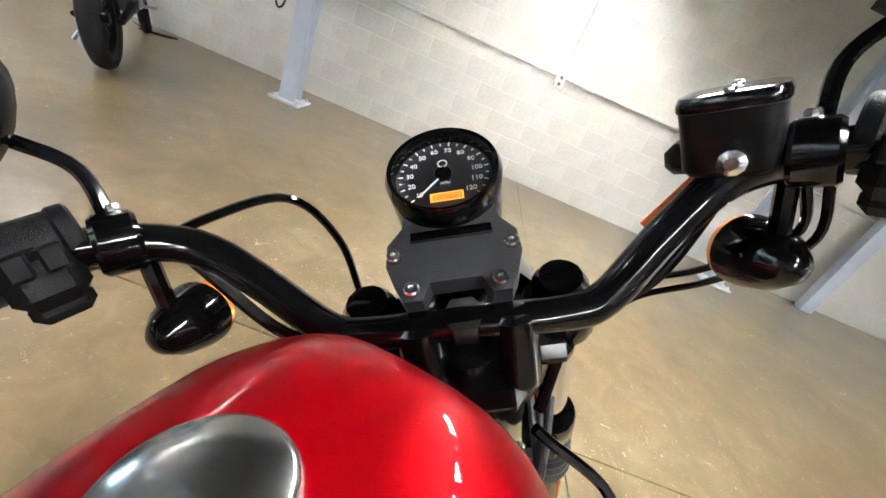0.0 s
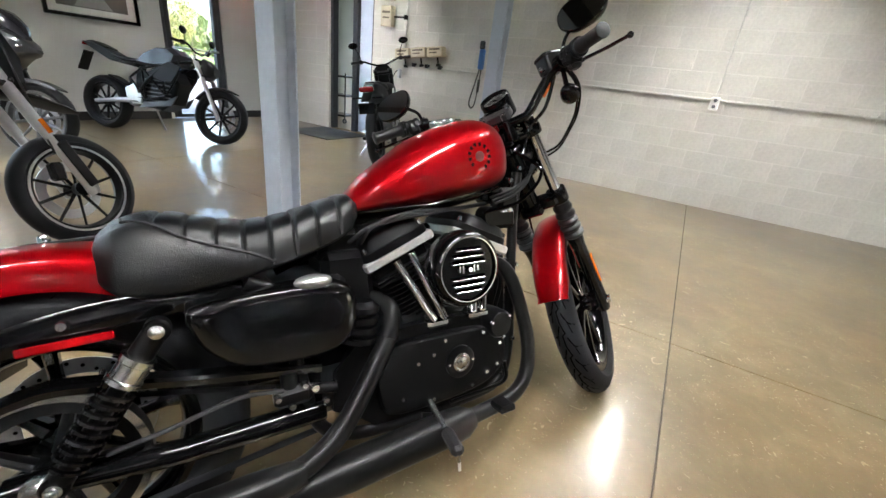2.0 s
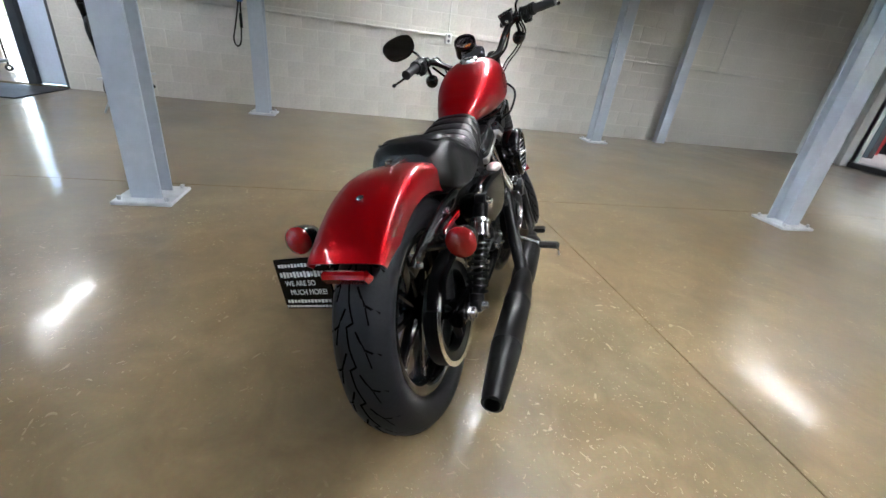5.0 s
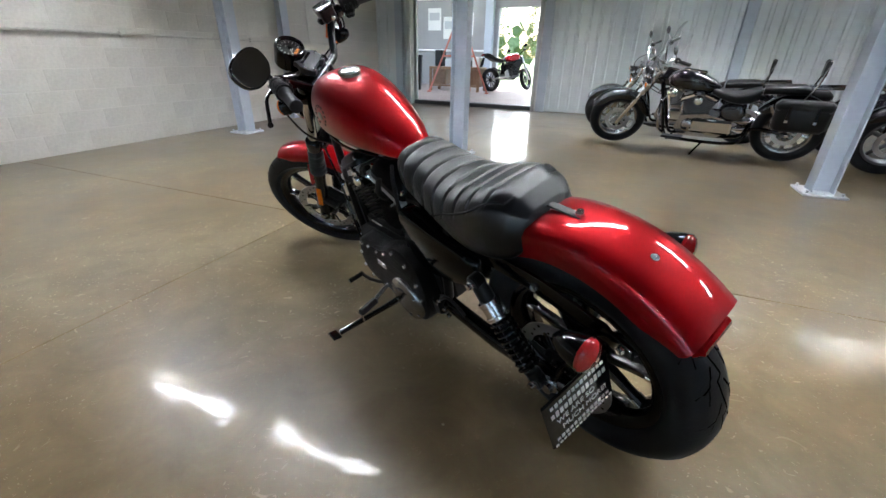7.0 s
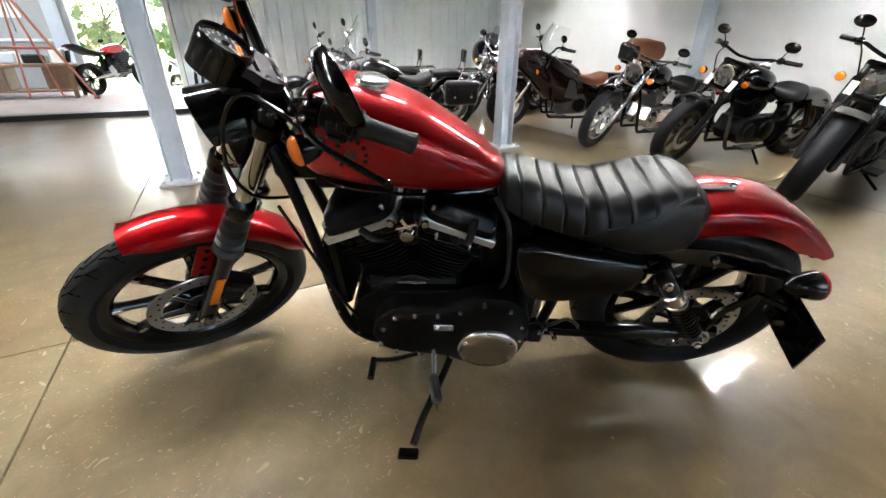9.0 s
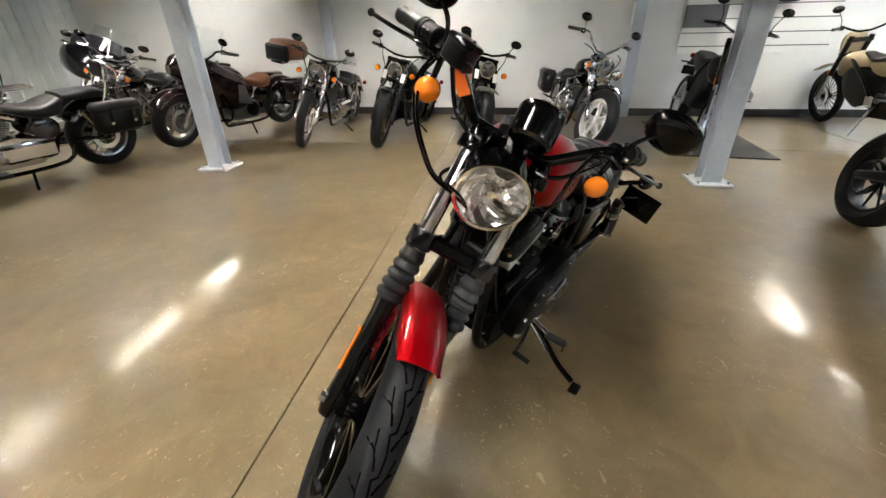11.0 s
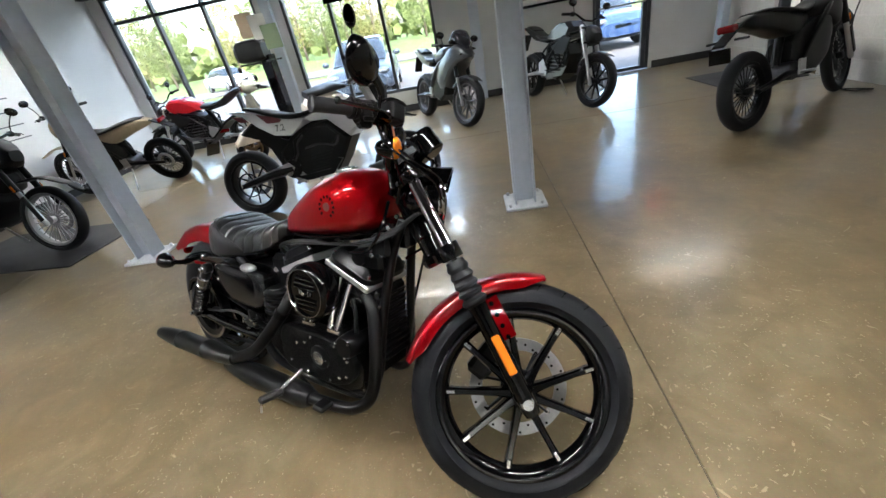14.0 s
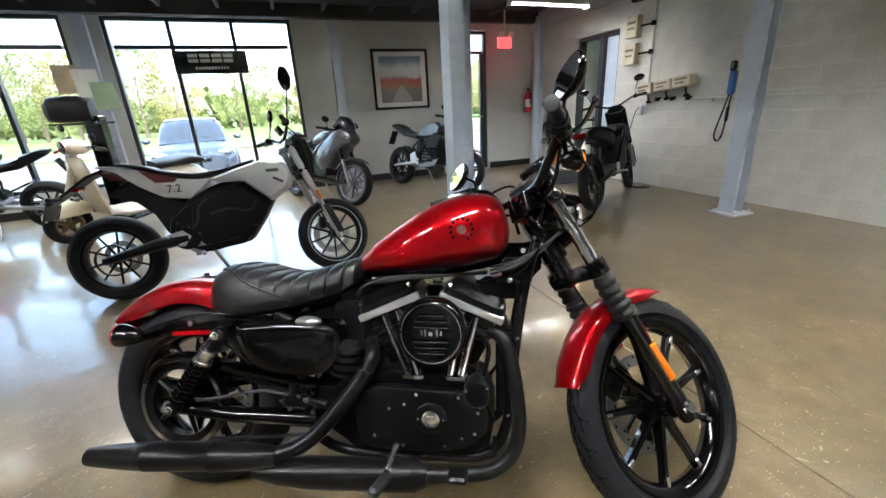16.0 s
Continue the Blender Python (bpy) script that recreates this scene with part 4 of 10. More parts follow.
# instrument and riser cover
SD = Vector((-0.67, 0, 0.742)).normalized()
SC = Vector((1.147, 0.002, 1.066))
qs = SD.to_track_quat("Z", "Y").to_matrix().to_4x4()
if (qs @ Vector((0, 1, 0))).x < 0:
    qs = qs @ Matrix.Rotation(math.pi, 4, "Z")
SQ = Matrix.Translation(SC) @ qs
DQ = SQ @ Matrix.Scale(1.03, 4)
sp = part("speedometer", Build().lathe([(0.041, -0.062), (0.049, -0.056), (0.050, -0.01), (0.0505, 0.004), (0.0475, 0.011), (0.044, 0.0095), (0.0418, -0.002)], SC, SD, 40), BLACK, bike, "round black speedometer with white figures and amber display", STEER)
part("dial", Build().lathe([(0.0, 0), (0.0419, 0)][::-1], SC - SD * 0.0015, SD, 40), mat("dial_face", (0.012, 0.012, 0.013), 0.5), sp, "", STEER)
dlens = part("lens", Build().lathe([(0.0419, 0.0035), (0.02, 0.005), (0.0, 0.0055)], SC, SD, 32), CLEAR, sp, "", STEER, 60)
dlens.visible_shadow = False


def text_obj(name, body, size, material, parent, m, label=""):
    c = bpy.data.curves.new(name, "FONT")
    c.body, c.size, c.align_x, c.align_y, c.extrude = body, size, "CENTER", "CENTER", 0.0002
    tmp = bpy.data.objects.new(name, c)
    me = bpy.data.meshes.new_from_object(tmp)
    bpy.data.objects.remove(tmp)
    me.materials.clear()
    me.materials.append(material)
    me.transform(m)
    ob = new(name, me)
    ob.parent = parent
    return tagged(ob, label)


for i in range(12):
    a = radians(222 - 264 * i / 11)
    text_obj("figure", str((i + 1) * 10), 0.0066, WHITE, sp, STEER @ DQ @ Matrix.Translation((0.0285 * math.cos(a), 0.0285 * math.sin(a), 0.0002)))
tk = Build()
for i in range(23):
    a = radians(222 - 264 * i / 22)
    tk.box((0.0365, 0, 0), (0.004 if i % 2 == 0 else 0.0025, 0.0009, 0.0004), 0, DQ @ Matrix.Rotation(a, 4, "Z"))
pieces("tick_mark", tk, WHITE, sp, "", STEER, 0)
text_obj("unit", "MPH", 0.0042, WHITE, sp, STEER @ DQ @ Matrix.Translation((0.001, -0.010, 0.0002)))
part("needle", Build().box((0.014, 0, 0.0008), (0.034, 0.0018, 0.0008), 0.0003, DQ @ Matrix.Rotation(radians(225), 4, "Z")), WHITE, sp, "white needle", STEER)
part("needle_hub", Build().cyl(SC, SC + SD * 0.003, 0.007, 16), BLACK, sp, "", STEER)
part("display", Build().box((0.001, -0.0245, 0.0003), (0.027, 0.0085, 0.0006), 0, DQ), LCD, sp, "amber mileage display", STEER)
dg = Build()
for i in range(7):
    x = -0.009 + i * 0.0034
    for dz in (-0.0024, 0, 0.0024):
        dg.box((x, -0.0245 + dz, 0.0007), (0.0022, 0.0006, 0.0003), 0, DQ)
    for sx in (-1, 1):
        dg.box((x + sx * 0.0011, -0.0245, 0.0007), (0.0005, 0.0052, 0.0003), 0, DQ)
tagged(part("display_marks", dg, GROOVE, sp, "", STEER, 0), kind="stuff")
part("badge_mark", Build().lathe([(0.0035, 0), (0.0045, 0), (0.0045, 0.0003), (0.0035, 0.0003)], SC + qs @ Vector((0, 0.0135, 0)), SD, 16, close=True), WHITE, sp, "", STEER)
out = [(-0.036, -0.012), (-0.040, -0.045), (-0.052, -0.060), (-0.053, -0.080), (-0.046, -0.100), (-0.040, -0.112), (-0.026, -0.112), (-0.020, -0.098), (0.020, -0.098), (0.026, -0.112), (0.040, -0.112), (0.046, -0.100), (0.053, -0.080), (0.052, -0.060), (0.040, -0.045), (0.036, -0.012)]
rc = part("riser_cover", Build().plate(out, 0.020, SQ @ Matrix.Translation((0, 0, -0.030))), mat("grey_cast_cover", (0.020, 0.020, 0.022), 0.42, vary=0.12, grain=500, bump=0.2, spec=0.3), bike, "grey-black cast riser cover with four bolts", STEER)
part("warning_lamp_strip", Build().box((0, -0.056, -0.009), (0.066, 0.010, 0.003), 0.001, SQ), BLACK, rc, "", STEER)
for x, y in ((-0.046, -0.072), (0.046, -0.072), (-0.033, -0.103), (0.033, -0.103)):
    part("bolt", Build().lathe([(0.0062, 0), (0.0062, 0.0035), (0.005, 0.005), (0.0025, 0.005), (0.0025, 0.003)], SQ @ Vector((x, y, -0.010)), SD, 12), ZINC, rc, "zinc socket bolt", STEER)
rs2 = Build()
for s in (-1, 1):
    rs2.cyl((1.090, s * 0.036, 0.90), (1.078, s * 0.036, 0.966), 0.019, 16, None, 0.004)
pieces("riser", rs2, BLACK, bike, "", STEER)


def cable(pts, r=0.0042, steer=True, material=None, label=""):
    return part("cable", Build().tube(spline(pts, 7), r, 8), material or BLACK, bike, label, STEER if steer else None)


cable([(1.070, -0.235, 1.035), (1.095, -0.248, 0.985), (1.165, -0.220, 0.942), (1.222, -0.180, 0.915), (1.238, -0.130, 0.878), (1.235, -0.060, 0.862), (1.21, -0.01, 0.80), (1.27, 0.03, 0.70), (1.36, 0.06, 0.60), (1.41, 0.075, 0.43)], 0.0036)
cable([(1.060, -0.243, 1.035), (1.090, -0.255, 0.978), (1.158, -0.224, 0.932), (1.212, -0.180, 0.902), (1.228, -0.130, 0.866), (1.222, -0.060, 0.846), (1.16, -0.03, 0.80)], 0.0034)
cable([(1.095, 0.242, 1.045), (1.118, 0.200, 1.062), (1.158, 0.145, 1.066), (1.200, 0.122, 1.015), (1.226, 0.120, 0.950), (1.238, 0.118, 0.876), (1.215, 0.112, 0.780), (1.12, 0.09, 0.70)])
cable([(1.088, -0.20, 1.035), (1.10, -0.150, 0.965), (1.11, -0.09, 0.93), (1.10, -0.05, 0.86)], 0.0055)
cable([(1.088, 0.20, 1.035), (1.10, 0.150, 0.960), (1.11, 0.09, 0.93), (1.10, 0.05, 0.86)], 0.0055)
cable([(1.10, -0.06, 0.88), (1.13, -0.13, 0.82), (1.06, -0.12, 0.74), (0.95, -0.09, 0.71)], 0.005, False)
cable([(1.12, 0.09, 0.70), (1.07, 0.10, 0.55), (1.02, 0.12, 0.42), (0.97, 0.14, 0.34)], 0.0045, False)
tu = Vector((-0.005, -0.038, 0.034)).normalized()
tn = Vector((0.90, -0.42, 0.15))
tn = (tn - tu * tn.dot(tu)).normalized()
tag = Build().box((0, 0, 0), (0.058, 0.028, 0.002), 0.0005, Matrix.Translation(Vector((1.078, -0.166, 1.024)) + tn * 0.0145) @ Matrix((tu, tn.cross(tu), tn)).transposed().to_4x4())
part("handlebar_strip", tag, ORANGE_TAG, bike, "orange strip stuck along the bar", BARS, 0)

# fuel tank
TANK = [(0.574, 0.742, 0.753, 0.012), (0.582, 0.732, 0.772, 0.038), (0.60, 0.729, 0.792, 0.056), (0.64, 0.731, 0.828, 0.080), (0.70, 0.735, 0.869, 0.100), (0.77, 0.740, 0.914, 0.118), (0.84, 0.747, 0.946, 0.129), (0.91, 0.757, 0.966, 0.133), (0.96, 0.766, 0.970, 0.130), (1.00, 0.774, 0.961, 0.119), (1.026, 0.787, 0.936, 0.100), (1.042, 0.812, 0.890, 0.064), (1.048, 0.842, 0.864, 0.018)]
xs = []
for a, c in zip(TANK, TANK[1:]):
    xs += [a[0] + (c[0] - a[0]) * k / 4 for k in range(4)]
xs.append(TANK[-1][0])
rings = []
for x in xs:
    zb, zt, w = ramp(x, TANK)
    w = max(w, 0.004)
    zm = zb + (zt - zb) * 0.42
    ring = []
    for k in range(40):
        t = 2 * math.pi * k / 40
        cy, cz = math.cos(t), math.sin(t)
        y = w * math.copysign(abs(cy) ** 0.72, cy)
        if cz >= 0:
            z = zm + (zt - zm) * cz ** 0.86
        else:
            z = zm - (zm - zb) * min(1.0, abs(cz) ** 0.55)
        if cz < 0:
            y *= 1 - 0.16 * abs(cz) ** 2
        ring.append((x, y, z))
    rings.append(ring)
tank = part("fuel_tank", Build().loft(rings), RED, bike, "candy-red teardrop fuel tank", None, 60)
cp = Build().lathe([(0.036, -0.012), (0.037, 0.006), (0.036, 0.011), (0.033, 0.0135), (0.018, 0.0155), (0.0, 0.016)], (0.880, 0, 0.957), (-0.16, 0, 1), 40)
part("filler_cap", cp, MACHINED, tank, "brushed metal filler cap", None, 60)
seamb = []
for s in (-1, 1):
    pts = []
    for i in range(11):
        x = 0.60 + 0.41 * i / 10
        zb, zt, w = ramp(x, TANK)
        pts.append((x, s * w * 0.80, zb + 0.003))
    seamb.append(pts)
part("tank_seam", Build().tube(seamb[0], 0.004, 6).tube(seamb[1], 0.004, 6), BLACK, tank)


def tank_side(x, z, s):
    """Place and outward normal on the tank's flank."""
    def yy(x, z):
        zb, zt, w = ramp(x, TANK)
        zm = zb + (zt - zb) * 0.42
        if z >= zm:
            c = max(0.0, min(1.0, (z - zm) / (zt - zm))) ** (1 / 0.86)
            return w * max(0.0, 1 - c * c) ** 0.36
        c = max(0.0, min(1.0, (zm - z) / (zm - zb))) ** (1 / 0.55)
        return w * max(0.0, 1 - c * c) ** 0.36 * (1 - 0.16 * c * c)
    e = 0.003
    nx, nz = -(yy(x + e, z) - yy(x - e, z)) / (2 * e), -(yy(x, z + e) - yy(x, z - e)) / (2 * e)
    return Vector((x, s * yy(x, z), z)), Vector((nx, s * 1.0, nz)).normalized()


EMBLEM_INK = mat("emblem_ink", (0.016, 0.0012, 0.0016), 0.65, spec=0.06)
for s in (-1, 1):
    ec, en = tank_side(0.912, 0.862, s)
    ux = Vector((s, 0, 0)) * -1 if s > 0 else Vector((1, 0, 0))
    ux = (ux - en * ux.dot(en)).normalized()
    uz = en.cross(ux)
    em, ring, mid = Build(), Build(), Build()
    for i in range(13):
        a = 2 * math.pi * i / 13
        if i in (9, 10):
            continue
        cpos = ec + (ux * math.cos(a) + uz * math.sin(a)) * 0.031
        p, nn = tank_side(cpos.x, cpos.z, s)
        q = Matrix((ux, uz, nn)).transposed().to_4x4()
        em.box((0, 0, 0), (0.010, 0.007, 0.0010), 0.0003, Matrix.Translation(p + nn * 0.0004) @ q @ Matrix.Rotation(a, 4, "Z"))
        em.box((0.001, 0.0042, 0), (0.0035, 0.003, 0.0010), 0.0004, Matrix.Translation(p + nn * 0.0004) @ q @ Matrix.Rotation(a, 4, "Z"))
    pieces("emblem_bar", em, EMBLEM_INK, tank, "ring of dark emblem lettering shown as bars")
    part("emblem_disc", Build().lathe([(0.0135, -0.002), (0.0135, 0.0010), (0.012, 0.0014), (0.0, 0.0016)], ec, en, 20), mat("emblem_silver_pink", (0.15, 0.045, 0.042), 0.55, spec=0.2), tank, "pale emblem centre")

# seat
SEAT = [(0.088, 0.650, 0.686, 0.046), (0.104, 0.626, 0.722, 0.088), (0.135, 0.602, 0.748, 0.116), (0.18, 0.592, 0.760, 0.131), (0.24, 0.592, 0.752, 0.137), (0.30, 0.602, 0.738, 0.135), (0.36, 0.616, 0.731, 0.127), (0.42, 0.630, 0.737, 0.117), (0.48, 0.646, 0.752, 0.108), (0.54, 0.668, 0.769, 0.100), (0.578, 0.692, 0.778, 0.088), (0.598, 0.718, 0.764, 0.062)]
rings = []
N = 300


def seam(x):
    """How far up the flank the cover's seam runs: at the hem in front, over the top at the back."""
    return max(0.01, ramp(x, [(0.0, 0.90), (0.150, 0.89), (0.170, 0.86), (0.196, 0.78), (0.238, 0.60), (0.300, 0.43), (0.345, 0.27), (0.372, 0.12), (0.395, 0.02), (0.42, 0.02), (1.0, 0.02)])[0])


def seat_point(x, t, groove=True):
    zb, zt, w = ramp(x, SEAT)
    cy, cz = math.cos(t), math.sin(t)
    y = w * math.copysign(abs(cy) ** (0.60 - 0.16 * max(0.0, min(1.0, (0.34 - x) / 0.1))), cy)
    if cz < 0:
        return x, y * (1 - 0.10 * abs(cz)), zb + (zt - zb) * (0.16 - 0.16 * abs(cz) ** 0.7)
    z = zb + (zt - zb) * (0.16 + 0.84 * cz ** 0.66)
    if groove and 0.165 < x < 0.585:
        fade = max(0.0, min(1.0, (cz - seam(x)) / 0.10))
        ph = (x + 0.10 * abs(y) - 0.205) / 0.050
        d = abs(ph - round(ph)) * 0.050
        bite = fade * (0.009 * max(0.0, 1 - d / 0.0055) + 0.0032 * (d / 0.025 - 1) ** 2)
        z -= bite * cz
        y -= math.copysign(bite * (1 - cz), y)
    if groove and cz > 0:
        z -= 0.007 * max(0.0, 1 - abs(cz - seam(x)) / 0.10) * (1.0 if x < 0.39 else 0.3)
    return x, y, z


for i in range(N + 1):
    x = 0.088 + (0.598 - 0.088) * i / N
    rings.append([seat_point(x, 2 * math.pi * k / 48) for k in range(48)])
seat = part("seat", Build().loft(rings), LEATHER, bike, "black vinyl solo seat with tuck-and-roll pleats", None, 50)
pp = [seat_point(0.40 - 0.25 * i / 30, math.asin(seam(0.40 - 0.25 * i / 30)), False) for i in range(31)]
pp = pp + [(0.146, pp[-1][1] * f, pp[-1][2] + 0.004) for f in (0.66, 0.33, 0.0, -0.33, -0.66)] + [(x, -y, z) for x, y, z in pp[::-1]]
part("piping", Build().tube(pp, 0.0028, 6), STITCH, seat, "black seat piping")
part("seat_tab", Build().box((0, 0, 0), (0.085, 0.022, 0.005), 0.002, Matrix.Translation((0.058, 0, 0.712)) @ Matrix.Rotation(radians(-4), 4, "Y")), SOFT, seat, "black seat tab")
part("tab_screw", bolt(Build(), (0.022, 0, 0.712), (-0.1, 0, 1), 0.010, 0.012), CHROME, seat, "chrome knurled screw")

# rear fender
rings = []
for i in range(29):
    f = i / 28
    a = radians(50 + (136 - 50) * f)
    R = 0.399 - 0.010 * f - 0.016 * f * f
    sk = 0.085 - 0.02 * f if f < 0.85 else 0.068 - 0.25 * (f - 0.85)
    ring = []
    for y, dr in ((-0.088, 1.0), (-0.090, 0.62), (-0.089, 0.32), (-0.080, 0.13), (-0.058, 0.04), (-0.03, 0.01), (0, 0), (0.03, 0.01), (0.058, 0.04), (0.080, 0.13), (0.089, 0.32), (0.090, 0.62), (0.088, 1.0)):
        rr = R - sk * dr
        ring.append((RAX.x + rr * math.cos(a), y, RAX.z + rr * math.sin(a)))
    rings.append(ring)
rf = part("rear_fender", Build().shell(rings, -0.003), RED, bike, "candy-red rear fender", None, 60)
part("fender_bolt", bolt(Build(), (-0.137, 0, 0.6735), (-0.38, 0, 0.92), 0.009, 0.005), ZINC, rf, "bright fender bolt")
part("tail_light", Build().box((0, 0, 0), (0.022, 0.112, 0.032), 0.007, Matrix.Translation((-0.252, 0, 0.545)) @ Matrix.Rotation(radians(-38), 4, "Y")), REDLENS, rf, "red tail light strip")
for s in (-1, 1):
    rail = []
    for p, hh in zip(spline([(0.33, s * 0.116, 0.592), (0.20, s * 0.114, 0.592), (0.05, s * 0.109, 0.576), (-0.09, s * 0.104, 0.540), (-0.165, s * 0.100, 0.512)], 5), [0.014 + 0.012 * math.sin(math.pi * i / 20) for i in range(21)]):
        rail.append([(p.x, p.y + a * 0.006, p.z + c * hh) for a, c in ((-1, -0.8), (-0.6, -1), (0.6, -1), (1, -0.8), (1, 0.8), (0.6, 1), (-0.6, 1), (-1, 0.8))])
    ra = part("fender_strut", Build().loft(rail), BLACK, bike, "gloss black fender strut")
    pieces("strut_bolt", bolt(bolt(Build(), (0.055, s * 0.115, 0.578), (0, s, 0), 0.010, 0.010), (-0.145, s * 0.107, 0.520), (0, s, 0), 0.009, 0.010), ZINC, ra, "zinc strut bolts")
    if s < 0:
        part("side_reflector", Build().box((0, 0, 0), (0.130, 0.006, 0.015), 0.002, Matrix.Translation((0.058, s * 0.124, 0.548)) @ Matrix.Rotation(radians(-3), 4, "Y")), REDLENS, bike, "red side reflector")
    c = Vector((-0.108, -0.200, 0.557)) if s < 0 else Vector((-0.130, 0.199, 0.582))
    ts = Build().lathe([(0.006, 0.068), (0.018, 0.058), (0.028, 0.036), (0.034, 0.010), (0.035, 0.0)][::-1], c, (1, 0, 0), 24)
    ts.tube(spline([(-0.085, s * 0.10, 0.536), c + Vector((0.032, -s * 0.045, -0.016)), c + Vector((0.032, -s * 0.008, -0.002))], 4), 0.011, 10)
    sg = part("turn_signal", ts, BLACK, bike, "black bullet rear signal with red lens")
    part("lens", Build().lathe([(0.035, 0.0), (0.035, 0.006), (0.030, 0.013), (0.018, 0.019), (0.0, 0.021)], c, (-1, 0, 0), 24), REDLENS, sg, "red lens")
    # shock absorber
    top, low = Vector((0.190, s * 0.170, 0.560)), Vector((0.026, s * 0.168, 0.327))
    ax = (low - top)
    ln = ax.length
    sh = Build().lathe([(0.010, 0.0), (0.020, 0.012), (0.021, 0.05), (0.026, 0.055), (0.026, 0.10), (0.014, 0.105), (0.013, ln * 0.9), (0.020, ln * 0.91), (0.020, ln * 0.97), (0.01, ln)], top, ax, 18)
    sk = part("shock_absorber", sh, SATIN, bike, "black coil-over shock absorber")
    coil = []
    an = ax.normalized()
    e1 = an.orthogonal().normalized()
    e2 = an.cross(e1)
    for i in range(9 * 12 + 1):
        a = 2 * math.pi * i / 12
        coil.append(top + an * (0.108 + (ln * 0.9 - 0.112) * i / (9 * 12)) + (e1 * math.cos(a) + e2 * math.sin(a)) * 0.026)
    part("spring", Build().tube(coil, 0.0048, 6), BLACK, sk, "gloss black spring")
    part("shock_collar", Build().lathe([(0.022, 0.050), (0.0285, 0.053), (0.0285, 0.064), (0.0262, 0.066), (0.0262, 0.092), (0.0290, 0.094), (0.0290, 0.102), (0.022, 0.104)], top, ax, 20), MACHINED, sk, "bright preload collar")
    mt = Build()
    pieces("shock_eye", Build().lathe([(0.017, -0.016), (0.021, -0.012), (0.021, 0.012), (0.017, 0.016)], top, (0, s, 0), 16).lathe([(0.017, -0.016), (0.021, -0.012), (0.021, 0.012), (0.017, 0.016)], low, (0, s, 0), 16), SATIN, sk)
    for p in (top, low):
        mt.lathe([(0.0125, 0.010), (0.0125, 0.018), (0.0085, 0.019), (0.0085, 0.027), (0.004, 0.029)], p + Vector((0, s * 0.004, 0)), (0, s, 0), 14)
    pieces("shock_mount", mt, ZINC, sk, "zinc mounting bolts")
    # swingarm
    sa = Build().tube([(0.47, s * 0.115, 0.292), (0.20, s * 0.132, 0.300), (0.0, s * 0.135, 0.320), (-0.045, s * 0.135, 0.320)], [0.026, 0.024, 0.024, 0.022], 12)
    part("swingarm", sa, BLACK, bike, "gloss black swingarm")
    an2 = Build().lathe([(0.024, 0), (0.024, 0.008), (0.016, 0.010), (0.016, 0.022), (0.008, 0.024)], (0, s * 0.152, 0.320), (0, s, 0), 12)
    part("axle_nut", an2, ZINC, bike, "zinc axle nut")
    part("seat_rail", Build().tube(spline([(0.40, s * 0.100, 0.560), (0.30, s * 0.104, 0.574), (0.20, s * 0.106, 0.580)], 4), 0.014, 10), BLACK, bike)

belt = Build()
belt.tube([(0.0, -0.10, RAX.z + 0.134), (0.46, -0.10, 0.292 + 0.055)], 0.013, 6, flat=0.25)
belt.tube([(0.0, -0.10, RAX.z - 0.134), (0.46, -0.10, 0.292 - 0.055)], 0.013, 6, flat=0.25)
part("drive_belt", belt, RUBBER, bike, "black toothed drive belt")
bgp = spline([(-0.112, -0.11, 0.385), (-0.068, -0.11, 0.444), (-0.010, -0.11, 0.467), (0.056, -0.11, 0.469), (0.25, -0.11, 0.432), (0.47, -0.11, 0.398)], 5)
bgr = []
for i, p in enumerate(bgp):
    d = (bgp[min(i + 1, len(bgp) - 1)] - bgp[max(i - 1, 0)]).normalized()
    u = Vector((-d.z, 0, d.x))
    bgr.append([tuple(p + Vector((0, y, 0)) + u * k) for y, k in ((-0.022, -0.010), (-0.024, 0.002), (-0.018, 0.008), (0.018, 0.008), (0.024, 0.002), (0.022, -0.010), (0.016, 0.002), (-0.016, 0.002))])
part("belt_guard", Build().loft(bgr), BLACK, bike, "gloss black belt guard", None, 40)

# number-plate holder on the side
PT = Matrix.Translation((-0.131, 0.220, 0.466)) @ Matrix.Rotation(radians(-4.3), 4, "Z") @ Matrix.Rotation(radians(-4.7), 4, "X") @ Matrix.Rotation(radians(5), 4, "Y")
pb = part("plate_holder", Build().box((0, 0, 0), (0.006, 0.174, 0.136), 0.004, PT), BLACK, bike, "black side-mounted dealer plate with white lettering")
lt = Build()
for z, w, h in ((0.050, 0.145, 0.010), (0.026, 0.150, 0.016), (-0.046, 0.150, 0.009), (-0.060, 0.165, 0.006)):
    n = int(w / 0.011)
    for i in range(n):
        lt.box((-0.0038, -w / 2 + (i + 0.5) * w / n, z), (0.0008, w / n * 0.68, h * (0.75 + 0.25 * ((i * 7) % 3) / 2)), 0, PT)
pieces("plate_print", lt, WHITE, pb, "white print shown as a bar", None, 0)
mm = Matrix((( 0, 0, -1, 0), (-1, 0, 0, 0), (0, 1, 0, 0), (0, 0, 0, 1)))
text_obj("plate_line", "WE ARE SO", 0.020, WHITE, pb, PT @ Matrix.Translation((-0.0040, 0.012, 0.002)) @ mm)
text_obj("plate_line", "MUCH MORE!", 0.020, WHITE, pb, PT @ Matrix.Translation((-0.0040, -0.008, -0.022)) @ mm)
